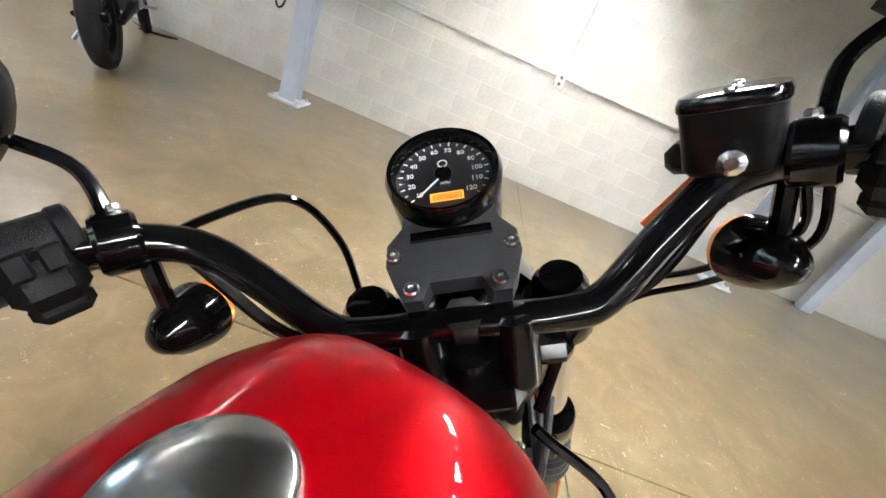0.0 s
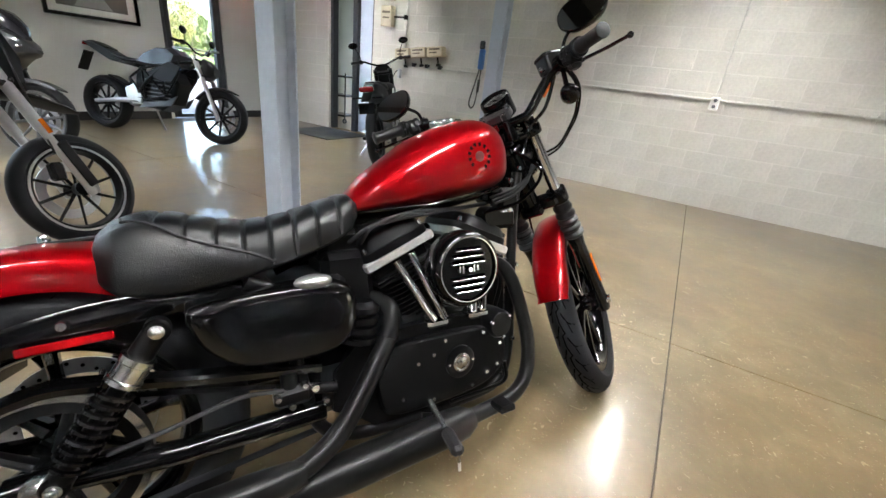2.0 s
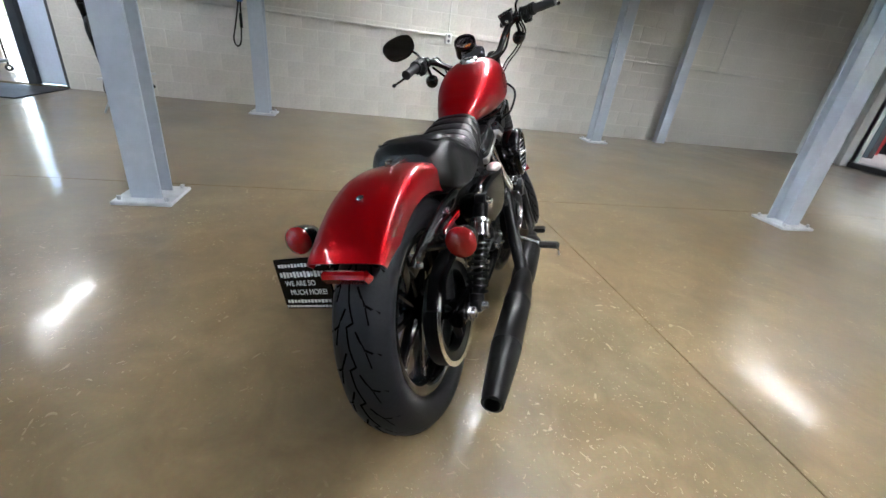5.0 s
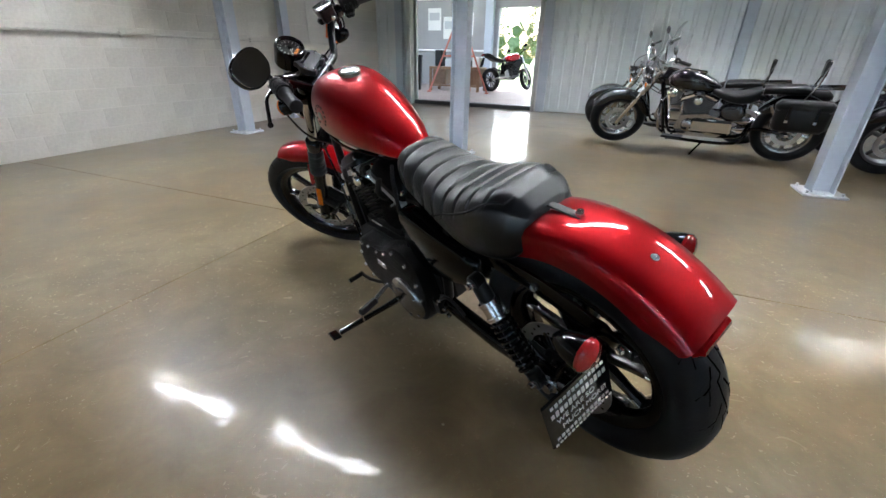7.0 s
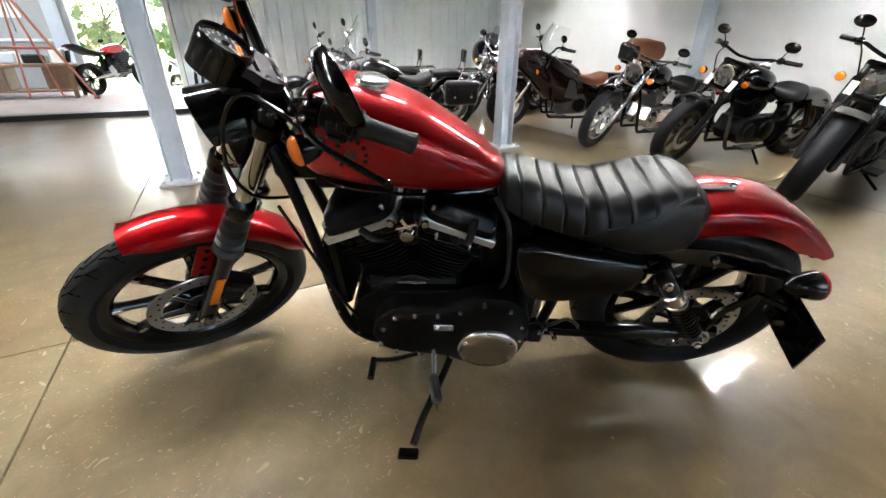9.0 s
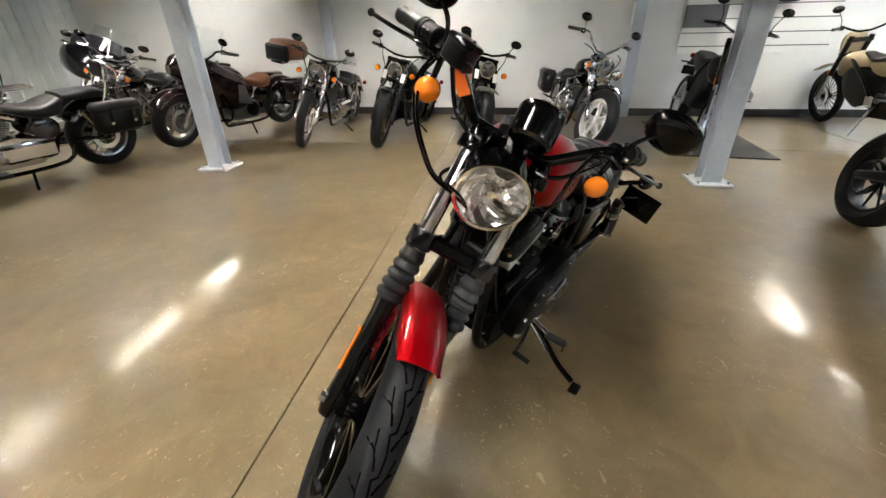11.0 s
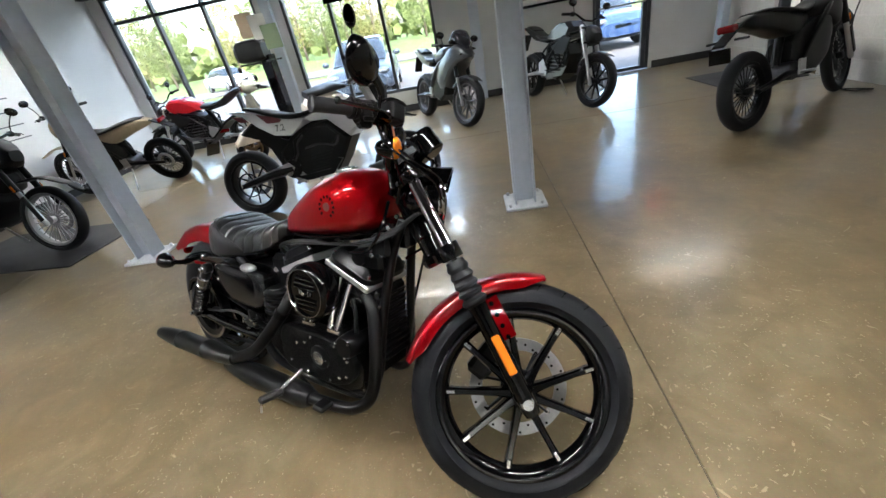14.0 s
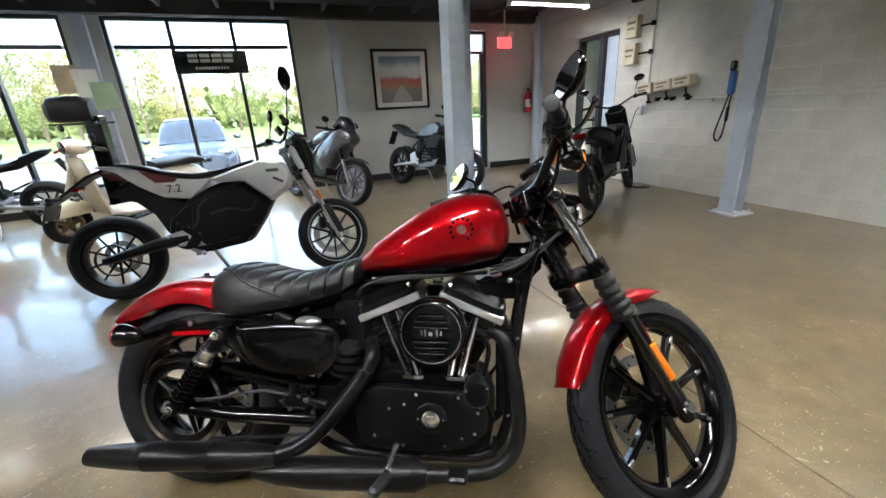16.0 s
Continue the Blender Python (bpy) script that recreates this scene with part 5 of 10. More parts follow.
part("plate_bracket", Build().tube([(-0.118, 0.20, 0.50), (-0.08, 0.15, 0.49), (-0.03, 0.135, 0.40), (0.0, 0.15, 0.325)], 0.010, 8).box((-0.117, 0.22, 0.49), (0.006, 0.15, 0.04), 0.003), BLACK, bike)

# frame
for s in (-1, 1):
    ft = Build().tube(spline([(1.125, s * 0.028, 0.820), (1.090, s * 0.050, 0.70), (1.058, s * 0.072, 0.50), (1.036, s * 0.086, 0.30), (0.985, s * 0.102, 0.215), (0.88, s * 0.110, 0.195), (0.60, s * 0.115, 0.195), (0.47, s * 0.115, 0.24), (0.43, s * 0.112, 0.36), (0.40, s * 0.110, 0.56), (0.34, s * 0.108, 0.61)], 5), 0.0155, 12)
    part("frame_tube", ft, SATIN, bike, "black frame tube")
part("backbone", Build().tube([(1.13, 0, 0.80), (0.95, 0, 0.765), (0.60, 0, 0.70), (0.40, 0, 0.62)], 0.028, 14), BLACK, bike)
part("steering_head", Build().cyl((1.632 - 0.5 * 0.885, 0, 0.866 * 0.885), (1.632 - 0.5 * 1.02, 0, 0.866 * 1.02), 0.037, 20, None, 0.005), BLACK, bike)
gus = Build().box((1.07, 0, 0.775), (0.14, 0.06, 0.09), 0.012)
part("gusset", gus, BLACK, bike)

# engine
def tilt(front):
    a = radians(22.5) * (1 if front else -1)
    return Vector((0.812, 0, 0.34)), Vector((math.sin(a), 0, math.cos(a)))


case = Build()
rings = []
out = [(0.56, 0.235), (0.60, 0.200), (0.90, 0.200), (0.985, 0.245), (1.0, 0.32), (0.965, 0.40), (0.90, 0.44), (0.70, 0.445), (0.56, 0.43), (0.50, 0.37), (0.49, 0.28)]
case.loft([[(x, y, z) for x, z in out] for y in (-0.12, 0.12)])
part("crankcase", case, WRINKLE, bike, "wrinkle-black crankcase")
for front in (True, False):
    o, d = tilt(front)
    q0 = Matrix.Translation(o) @ Matrix.Rotation(radians(22.5) * (1 if front else -1), 4, "Y")
    cyl = Build().cyl(o + d * 0.085, o + d * 0.275, 0.060, 24)
    fin = Build()
    for i in range(13):
        h, r = 0.094 + i * 0.0132, 0.079 + 0.0011 * i
        ring = [(r * math.copysign(abs(math.cos(a)) ** 0.62, math.cos(a)), (r + 0.006) * math.copysign(abs(math.sin(a)) ** 0.62, math.sin(a))) for a in (2 * math.pi * k / 28 for k in range(28))]
        fin.loft([[(x * k, y * k, z) for x, y in ring] for k, z in ((0.97, h), (1.0, h + 0.0012), (1.0, h + 0.0036), (0.97, h + 0.0048))], True, q0)
    c = part("cylinder", cyl, SATIN, bike, "black finned cylinder", None, 25)
    pieces("fin", fin, SATIN, c, "", None, 25)
    q = Matrix.Translation(o) @ Matrix.Rotation(radians(22.5) * (1 if front else -1), 4, "Y")
    fins = Build()
    for i in range(2):
        fins.box((0, 0, 0.258 + i * 0.011), (0.172, 0.182, 0.006), 0.002, q)
    fins.box((0, 0, 0.288), (0.160, 0.168, 0.042), 0.010, q)
    part("cylinder_head", fins, SATIN, c, "black finned head")
    part("rocker_edge", Build().box((0, 0, 0.318), (0.200, 0.206, 0.024), 0.004, q), BRUSHED, c, "machined rocker-box edge")
    rb = []
    for z, sx, sy in ((0.330, 0.099, 0.104), (0.348, 0.098, 0.102), (0.352, 0.093, 0.097), (0.374, 0.082, 0.088), (0.383, 0.064, 0.072)):
        n = 24
        rb.append([(sx * math.copysign(abs(math.cos(2 * math.pi * k / n)) ** 0.35, math.cos(2 * math.pi * k / n)), sy * math.copysign(abs(math.sin(2 * math.pi * k / n)) ** 0.35, math.sin(2 * math.pi * k / n)), z) for k in range(n)])
    part("rocker_cover", Build().loft(rb, True, q), SATIN, c, "black rocker cover", None, 40)
    bl = Build()
    for sx in (-1, 1):
        for sy in (-1, 1):
            bolt(bl, q @ Vector((sx * 0.080, sy * 0.086, 0.352)), d, 0.0065, 0.012)
    pieces("rocker_bolt", bl, ZINC, c)
    for k, off in enumerate((-0.022, 0.022)):
        base = Vector((0.892 + off * 0.7 if front else 0.772 + off * 0.7, -0.128, 0.452))
        top = q @ Vector((off + (0.020 if front else -0.020) * 0, -0.090, 0.30))
        part("pushrod_tube", Build().cyl(base + Vector((0, -0.008, 0)), top + Vector((0, -0.006, 0)), 0.0118, 14), CHROME, c, "chrome pushrod tube")
        part("pushrod_cup", Build().lathe([(0.014, 0.0), (0.015, 0.012), (0.011, 0.018)], base, top - base, 14), CHROME, c)
    tb = Build().box((0.894 if front else 0.768, -0.122, 0.444), (0.064, 0.05, 0.026), 0.008)
    part("tappet_block", tb, CHROME, c, "chrome tappet block")
    pl = Build().cyl(q @ Vector((0, 0.08, 0.29)), q @ Vector((0, 0.125, 0.31)), 0.010, 10)
    part("spark_plug", pl, SATIN, c)
    st = Build()
    for sx in (-0.045, 0.045):
        bolt(st, q @ Vector((sx, 0.084, 0.284)), (0, 1, 0), 0.008, 0.014)
        bolt(st, q @ Vector((sx, 0.092, 0.284)), (0, 1, 0), 0.005, 0.018)
    bolt(st, q @ Vector((-0.085 if front else 0.085, 0.100, 0.316)), (0, 1, 0), 0.012, 0.010)
    pieces("head_stud", st, CHROME, c, "chrome head studs")
    boot = ((0.873, 0.118, 0.627), (0.895, 0.130, 0.640), (0.925, 0.118, 0.656)) if front else ((0.667, 0.112, 0.614), (0.662, 0.132, 0.650), (0.652, 0.122, 0.694))
    part("plug_cap", Build().tube(spline(boot, 5), 0.0095, 10), SOFT, c, "black plug boot")

# right cam cover
def rounded(pts, n=4):
    return [(p.x, p.y) for p in spline([(x, y, 0) for x, y in pts + pts[:1]], n)][:-1]


cam_out = rounded([(0.60, 0.28), (0.63, 0.232), (0.80, 0.228), (0.92, 0.245), (0.975, 0.29), (0.98, 0.345), (0.945, 0.385), (0.89, 0.405), (0.76, 0.412), (0.64, 0.408), (0.595, 0.36)])


def dished(outl, y0, depth, sgn, shrink=0.93):
    cx, cz = sum(p[0] for p in outl) / len(outl), sum(p[1] for p in outl) / len(outl)
    rr = []
    for k, d in ((1.0, 0.0), (1.0, depth * 0.6), (0.985, depth * 0.85), (shrink, depth), (shrink * 0.6, depth * 1.02)):
        rr.append([(cx + (x - cx) * k, sgn * (y0 + d), cz + (z - cz) * k) for x, z in outl])
    return Build().loft(rr if sgn < 0 else [r[::-1] for r in rr])


cc = part("cam_cover", dished(cam_out, 0.118, 0.030, -1), WRINKLE, bike, "wrinkle-black cam cover with bright screws", None, 40)
tmr = part("timer_cover", Build().lathe([(0.044, 0), (0.044, 0.008), (0.038, 0.012), (0.0, 0.012)], (0.822, -0.146, 0.329), (0, -1, 0), 36), SATIN, bike, "round timer cover")
part("timer_badge", Build().lathe([(0.0255, 0), (0.0255, 0.003), (0.021, 0.005), (0.017, 0.004), (0.012, 0.006), (0.0, 0.0065)], (0.822, -0.158, 0.329), (0, -1, 0), 32), MACHINED, tmr, "polished round badge")
bl = Build()
for x, z in ((0.70, 0.352), (0.655, 0.27), (0.74, 0.245), (0.86, 0.25), (0.945, 0.29), (0.955, 0.35), (0.90, 0.392), (0.78, 0.395), (0.745, 0.365), (0.91, 0.275)):
    bolt(bl, (x, -0.143, z), (0, -1, 0), 0.0065, 0.009)
bolt(bl, (0.786, -0.156, 0.329), (0, -1, 0), 0.004, 0.004), bolt(bl, (0.858, -0.156, 0.329), (0, -1, 0), 0.004, 0.004)
pieces("cover_screw", bl, ZINC, cc, "bright cover screws")
oil = part("oil_filter_cup", Build().lathe([(0.040, 0), (0.042, 0.02), (0.040, 0.062), (0.034, 0.070), (0.0, 0.070)], (0.955, -0.090, 0.405), (0, -1, 0), 28), SATIN, bike, "black round gear cover")
bl = Build()
for a in (40, 160, 280):
    bolt(bl, (0.955 + 0.034 * math.cos(radians(a)), -0.158, 0.405 + 0.034 * math.sin(radians(a))), (0, -1, 0), 0.005, 0.007)
pieces("cover_screw", bl, ZINC, oil)
pieces("oil_line", Build().tube(spline([(0.97, -0.11, 0.44), (0.985, -0.12, 0.52), (0.965, -0.11, 0.56)], 5), 0.007, 8).tube(spline([(1.0, -0.115, 0.27), (1.0, -0.12, 0.22), (0.95, -0.12, 0.205), (0.80, -0.125, 0.205)], 5), 0.006, 8), SATIN, bike)

# air cleaner
AC = Vector((0.832, -0.118, 0.583))
ac = part("air_cleaner", Build().lathe([(0.082, 0.0), (0.092, 0.008), (0.096, 0.03), (0.096, 0.062), (0.091, 0.072), (0.084, 0.076), (0.079, 0.073), (0.077, 0.068), (0.0, 0.068)], AC, (0, -1, 0), 48), BLACK, bike, "round gloss black air cleaner with slotted cover")
sl, sb = Build(), Build()
for i, z in enumerate((-0.052, -0.036, -0.020, 0.020, 0.036, 0.052)):
    w = 1.5 * math.sqrt(0.078 ** 2 - z * z) * (0.9)
    sl.box((AC.x, AC.y - 0.0695, AC.z + z), (w, 0.003, 0.0055), 0.001)
    sb.box((AC.x, AC.y - 0.0715, AC.z + z - 0.0045), (w * 0.94, 0.004, 0.0022), 0.0006)
pieces("cover_slot", sl, GROOVE, ac)
part("cover_ring", Build().lathe([(0.0795, 0.0735), (0.0805, 0.0765), (0.0830, 0.0765), (0.0840, 0.0745), (0.0820, 0.0715)], AC, (0, -1, 0), 48, close=True), MACHINED, ac, "bright machined ring")
pieces("badge_bar", Build().box((AC.x - 0.016, AC.y - 0.0705, AC.z), (0.006, 0.003, 0.020), 0.001).box((AC.x + 0.016, AC.y - 0.0705, AC.z), (0.006, 0.003, 0.020), 0.001).box((AC.x - 0.026, AC.y - 0.0705, AC.z + 0.002), (0.005, 0.003, 0.016), 0.001).box((AC.x + 0.027, AC.y - 0.0705, AC.z), (0.007, 0.003, 0.014), 0.001), MACHINED, ac, "bright emblem shown as bars")
pieces("slot_edge", sb, MACHINED, ac, "bright machined slot edges")
part("cover_bolt", bolt(Build(), AC + Vector((0, -0.068, 0)), (0, -1, 0), 0.008, 0.012), CHROME, ac, "chrome centre bolt")
part("intake", Build().cyl((0.812, -0.12, 0.59), (0.812, 0.07, 0.60), 0.034, 18).box((0.812, 0.05, 0.66), (0.06, 0.07, 0.05), 0.01), SATIN, bike)
part("intake_fitting", Build().lathe([(0.006, 0), (0.018, 0.004), (0.022, 0.016), (0.016, 0.026), (0.0, 0.030)], (0.812, 0.112, 0.650), (0, 1, 0), 18).tube([(0.788, 0.128, 0.684), (0.836, 0.128, 0.668)], 0.006, 8).tube([(0.800, 0.126, 0.656), (0.824, 0.130, 0.700)], 0.006, 8), CHROME, bike, "bright intake fitting with small clips")
part("intake_bracket", Build().box((0.81, 0.085, 0.665), (0.05, 0.04, 0.05), 0.012).cyl((0.81, 0.09, 0.64), (0.81, 0.12, 0.64), 0.02, 14), SATIN, bike, "black intake fitting")

# left primary cover
pri = rounded([(0.930, 0.30), (0.912, 0.37), (0.865, 0.420), (0.80, 0.428), (0.72, 0.434), (0.61, 0.474), (0.53, 0.456), (0.488, 0.38), (0.496, 0.25), (0.535, 0.188), (0.60, 0.166), (0.67, 0.185), (0.74, 0.215), (0.84, 0.225), (0.910, 0.25)])
pc = part("primary_cover", dished(pri, 0.118, 0.062, 1, 0.90), WRINKLE, bike, "wrinkle-black primary cover", None, 40)
part("derby_cover", Build().lathe([(0.087, -0.002), (0.087, 0.010), (0.081, 0.017), (0.045, 0.022), (0.0, 0.023)], (0.598, 0.178, 0.270), (0, 1, 0), 44), mat("dark_polished_cover", (0.42, 0.42, 0.43), 0.2, metal=1.0, vary=0.1), pc, "polished dark round clutch cover", None, 50)
bl = Build()
for k in range(6):
    a = radians(30 + 60 * k)
    bolt(bl, (0.598 + 0.075 * math.cos(a), 0.194, 0.270 + 0.075 * math.sin(a)), (0, 1, 0), 0.006, 0.005)
for x, z in ((0.915, 0.27), (0.90, 0.345), (0.862, 0.400), (0.805, 0.412), (0.740, 0.414), (0.678, 0.432), (0.612, 0.462), (0.540, 0.440), (0.502, 0.375), (0.500, 0.31), (0.70, 0.212), (0.79, 0.228), (0.87, 0.236)):
    bolt(bl, (x + (0.72 - x) * 0.04, 0.172, z + (0.32 - z) * 0.04), (0, 1, 0), 0.0075, 0.014)
pieces("cover_screw", bl, ZINC, pc)
part("inspection_plate", Build().box((0.724, 0.183, 0.362), (0.055, 0.006, 0.026), 0.010), MACHINED, pc, "bright inspection plate")
bolt_b = Build()
bolt(bolt_b, (0.707, 0.186, 0.362), (0, 1, 0), 0.005, 0.004), bolt(bolt_b, (0.741, 0.186, 0.362), (0, 1, 0), 0.005, 0.004)
pieces("plate_screw", bolt_b, ZINC, pc)

# oil tank, battery cover, electrics
ot = []
for y, k in ((-0.09, 1.0), (-0.146, 1.0), (-0.160, 0.975), (-0.166, 0.90), (-0.168, 0.70)):
    o2 = rounded([(0.228, 0.556), (0.238, 0.583), (0.32, 0.594), (0.40, 0.597), (0.515, 0.592), (0.552, 0.560), (0.550, 0.490), (0.505, 0.446), (0.42, 0.438), (0.32, 0.450), (0.256, 0.496)])
    ot.append([(0.39 + (x - 0.39) * k, y, 0.525 + (z - 0.525) * k) for x, z in o2])
part("oil_tank", Build().loft(ot), BLACK, bike, "gloss black oil tank", None, 50)
part("oil_cap", Build().ball((0.463, -0.152, 0.600), (0.040, 0.024, 0.016), 18), BRUSHED, bike, "polished oil filler cap")
bc = []
for y, k in ((0.10, 1.0), (0.136, 1.0), (0.148, 0.965), (0.154, 0.88)):
    o2 = rounded([(0.214, 0.540), (0.232, 0.584), (0.38, 0.610), (0.525, 0.634), (0.552, 0.600), (0.538, 0.515), (0.50, 0.455), (0.43, 0.440), (0.33, 0.460), (0.245, 0.492)])
    bc.append([(0.40 + (x - 0.40) * k, y, 0.535 + (z - 0.535) * k) for x, z in o2][::-1])
part("battery_cover", Build().loft(bc), BLACK, bike, "gloss black battery cover", None, 50)
part("breather_hose", Build().tube(spline([(0.605, 0.090, 0.735), (0.578, 0.116, 0.690), (0.566, 0.128, 0.620), (0.563, 0.132, 0.520), (0.58, 0.128, 0.460)], 6), 0.0065, 8), SOFT, bike, "black rubber hose")
part("engine_plate", Build().box((0.812, 0.112, 0.466), (0.078, 0.010, 0.010), 0.004), MACHINED, bike, "small bright engine number bar")
part("battery_box", Build().box((0.45, 0, 0.51), (0.20, 0.20, 0.17), 0.015), SATIN, bike)
part("control_box", Build().box((0.56, 0, 0.655), (0.11, 0.10, 0.09), 0.02), SATIN, bike)
part("cylinder_base", Build().box((0.812, 0, 0.436), (0.27, 0.19, 0.05), 0.015), SATIN, bike)
part("inner_guard", Build().box((0.372, 0, 0.50), (0.06, 0.19, 0.20), 0.015), SATIN, bike)
part("gearbox", Build().box((0.52, 0, 0.34), (0.16, 0.22, 0.16), 0.03), SATIN, bike)
part("ignition_coil", Build().box((1.03, -0.06, 0.69), (0.09, 0.05, 0.06), 0.012).cyl((0.985, -0.09, 0.70), (0.985, -0.04, 0.70), 0.028, 16), SATIN, bike)
rg = part("regulator", Build().box((1.022, 0, 0.455), (0.036, 0.150, 0.270), 0.010), SATIN, bike, "black finned regulator between the frame tubes")
rf_ = Build()
for k in range(11):
    rf_.box((1.045, 0, 0.345 + 0.022 * k), (0.016, 0.140, 0.006), 0.0015)
pieces("regulator_fin", rf_, SATIN, rg)
part("air_box", Build().box((0.562, 0, 0.552), (0.125, 0.165, 0.185), 0.018), SATIN, bike, "black electrics tray behind the engine")
for k in range(2):
    part("spark_lead", Build().tube(spline([(0.575 + 0.02 * k, -0.050 - 0.030 * k, 0.66), (0.62, -0.095 - 0.010 * k, 0.700), (0.72, -0.092, 0.716 + 0.010 * k), (0.86, -0.085, 0.728), (0.98, -0.060, 0.735)], 6), 0.0055, 8), SOFT, bike, "black rubber lead")
for k in range(3):
    cable([(0.99, -0.072 - 0.008 * k, 0.752 - 0.009 * k), (1.06, -0.078 - 0.006 * k, 0.772 - 0.008 * k), (1.13, -0.070, 0.806 - 0.006 * k), (1.19, -0.050 + 0.012 * k, 0.850)], 0.0038, False, SOFT, "black control cable")
nb = Build()
bolt(nb, (1.085, -0.045, 0.798), (0, -1, 0), 0.010, 0.008), bolt(nb, (1.118, -0.044, 0.835), (0, -1, 0), 0.008, 0.008), bolt(nb, (1.045, -0.088, 0.716), (0, -1, 0), 0.009, 0.006)
pieces("neck_bolt", nb, ZINC, bike, "zinc neck bolt")
part("coil_bracket", Build().box((1.060, -0.050, 0.740), (0.075, 0.050, 0.075), 0.012), SATIN, bike, "black coil cover")
# starter, rear brake and hoses behind the engine
st_prof = [(0.030, 0.0)]
for k in range(4):
    st_prof += [(0.046, 0.006 + 0.024 * k), (0.046, 0.018 + 0.024 * k), (0.038, 0.021 + 0.024 * k)]
part("starter_motor", Build().lathe(st_prof + [(0.030, 0.102)], (0.560, -0.118, 0.432), (0.12, 0, 1), 22), SATIN, bike, "ribbed black starter cover", None, 30)
mc = part("brake_cylinder", Build().box((0.405, -0.125, 0.352), (0.080, 0.045, 0.042), 0.010).cyl((0.445, -0.125, 0.352), (0.50, -0.125, 0.340), 0.012, 12).cyl((0.40, -0.125, 0.37), (0.40, -0.125, 0.405), 0.018, 14), SATIN, bike, "black rear brake cylinder")
mb = Build()
for x, z, r in ((0.449, 0.365, 0.011), (0.428, 0.377, 0.008), (0.399, 0.337, 0.009), (0.372, 0.360, 0.008), (0.470, 0.330, 0.008)):
    bolt(mb, (x, -0.146, z), (0, -1, 0), r, 0.012)
pieces("cylinder_bolt", mb, ZINC, mc, "zinc bolt")
pieces("brake_hose", Build().tube(spline([(0.385, -0.14, 0.372), (0.30, -0.150, 0.385), (0.18, -0.150, 0.360), (0.09, -0.150, 0.345)], 5), 0.005, 8).tube(spline([(0.46, 0.125, 0.32), (0.425, 0.150, 0.345), (0.385, 0.150, 0.372), (0.345, 0.140, 0.335), (0.335, 0.132, 0.300)], 6), 0.005, 8), SOFT, bike, "black rubber hose")
sb_ = part("switch_block", Build().box((0.458, 0.140, 0.292), (0.045, 0.035, 0.060), 0.008), SATIN, bike, "black switch block")
mb = Build()
for x, z in ((0.436, 0.333), (0.415, 0.308), (0.450, 0.312), (0.402, 0.286)):
    bolt(mb, (x, 0.148, z), (0, 1, 0), 0.008, 0.012)
pieces("block_bolt", mb, ZINC, sb_, "zinc bolt")
sc_ = Build()
for s in (-1, 1):
    for x, z in ((1.048, 0.42), (1.038, 0.33), (0.99, 0.235), (1.066, 0.55)):
        bolt(sc_, (x, s * (0.112 - 0.06 * (z - 0.20)), z), (0, s, 0), 0.0065, 0.008)
pieces("frame_bolt", sc_, ZINC, bike, "zinc frame bolt")

# exhaust
up = part("exhaust_pipe", Build().tube(spline([(0.615, -0.050, 0.515), (0.630, -0.090, 0.512), (0.645, -0.125, 0.492), (0.622, -0.150, 0.440), (0.562, -0.172, 0.360), (0.495, -0.195, 0.284), (0.430, -0.216, 0.247), (0.36, -0.228, 0.234), (0.20, -0.232, 0.222)], 6), 0.0225, 16), EXHAUST, bike, "flat black rear exhaust pipe")
part("muffler", Build().lathe([(0.024, 0), (0.030, 0.0281), (0.0365, 0.0937), (0.0395, 0.178), (0.0412, 0.1827), (0.0412, 0.1921), (0.0395, 0.1968), (0.0395, 0.3935), (0.0405, 0.3954), (0.0395, 0.4029), (0.036, 0.4685), (0.029, 0.5622), (0.026, 0.5922), (0.020, 0.5941), (0.019, 0.5622)], (0.40, -0.231, 0.2350), (-0.47, -0.010, -0.026), 28), EXHAUST, up, "flat black tapered muffler")
lo = part("exhaust_pipe", Build().tube(spline([(0.970, -0.060, 0.560), (1.012, -0.080, 0.556), (1.042, -0.098, 0.510), (1.062, -0.122, 0.410), (1.068, -0.140, 0.320), (1.050, -0.155, 0.245), (1.000, -0.174, 0.207), (0.93, -0.190, 0.198), (0.80, -0.202, 0.194)], 6), 0.0205, 16), EXHAUST, bike, "flat black front exhaust pipe")
part("muffler", Build().lathe([(0.026, 0), (0.040, 0.03), (0.043, 0.07), (0.043, 0.33), (0.036, 0.42), (0.024, 0.50), (0.018, 0.50)], (0.82, -0.204, 0.193), (-0.5, -0.012, -0.012), 26), EXHAUST, lo, "flat black lower muffler")
part("pipe_clamp", Build().tube([(0.632, -0.1445, 0.458), (0.620, -0.1515, 0.438)], 0.0262, 18), SATIN, up, "black pipe clamp")

# pegs, stand
for s, x0 in ((-1, 0.742), (1, 0.775)):
    pg = Build().cyl((x0 - 0.02, s * 0.16, 0.250), (x0 - 0.025, s * 0.245, 0.222), 0.0085, 10)
    p = part("peg_mount", pg, ZINC, bike)
    rb = Build().box((0, 0, 0), (0.030, 0.085, 0.026), 0.008, Matrix.Translation((x0 - 0.030, s * 0.285, 0.214)) @ Matrix.Rotation(radians(-s * -12), 4, "Z"))
    part("peg_rubber", rb, SOFT, bike, "black rubber foot peg")
    part("peg_feeler", Build().cyl((x0 - 0.037, s * 0.322, 0.206), (x0 - 0.037, s * 0.324, 0.170), 0.004, 6), ZINC, bike)
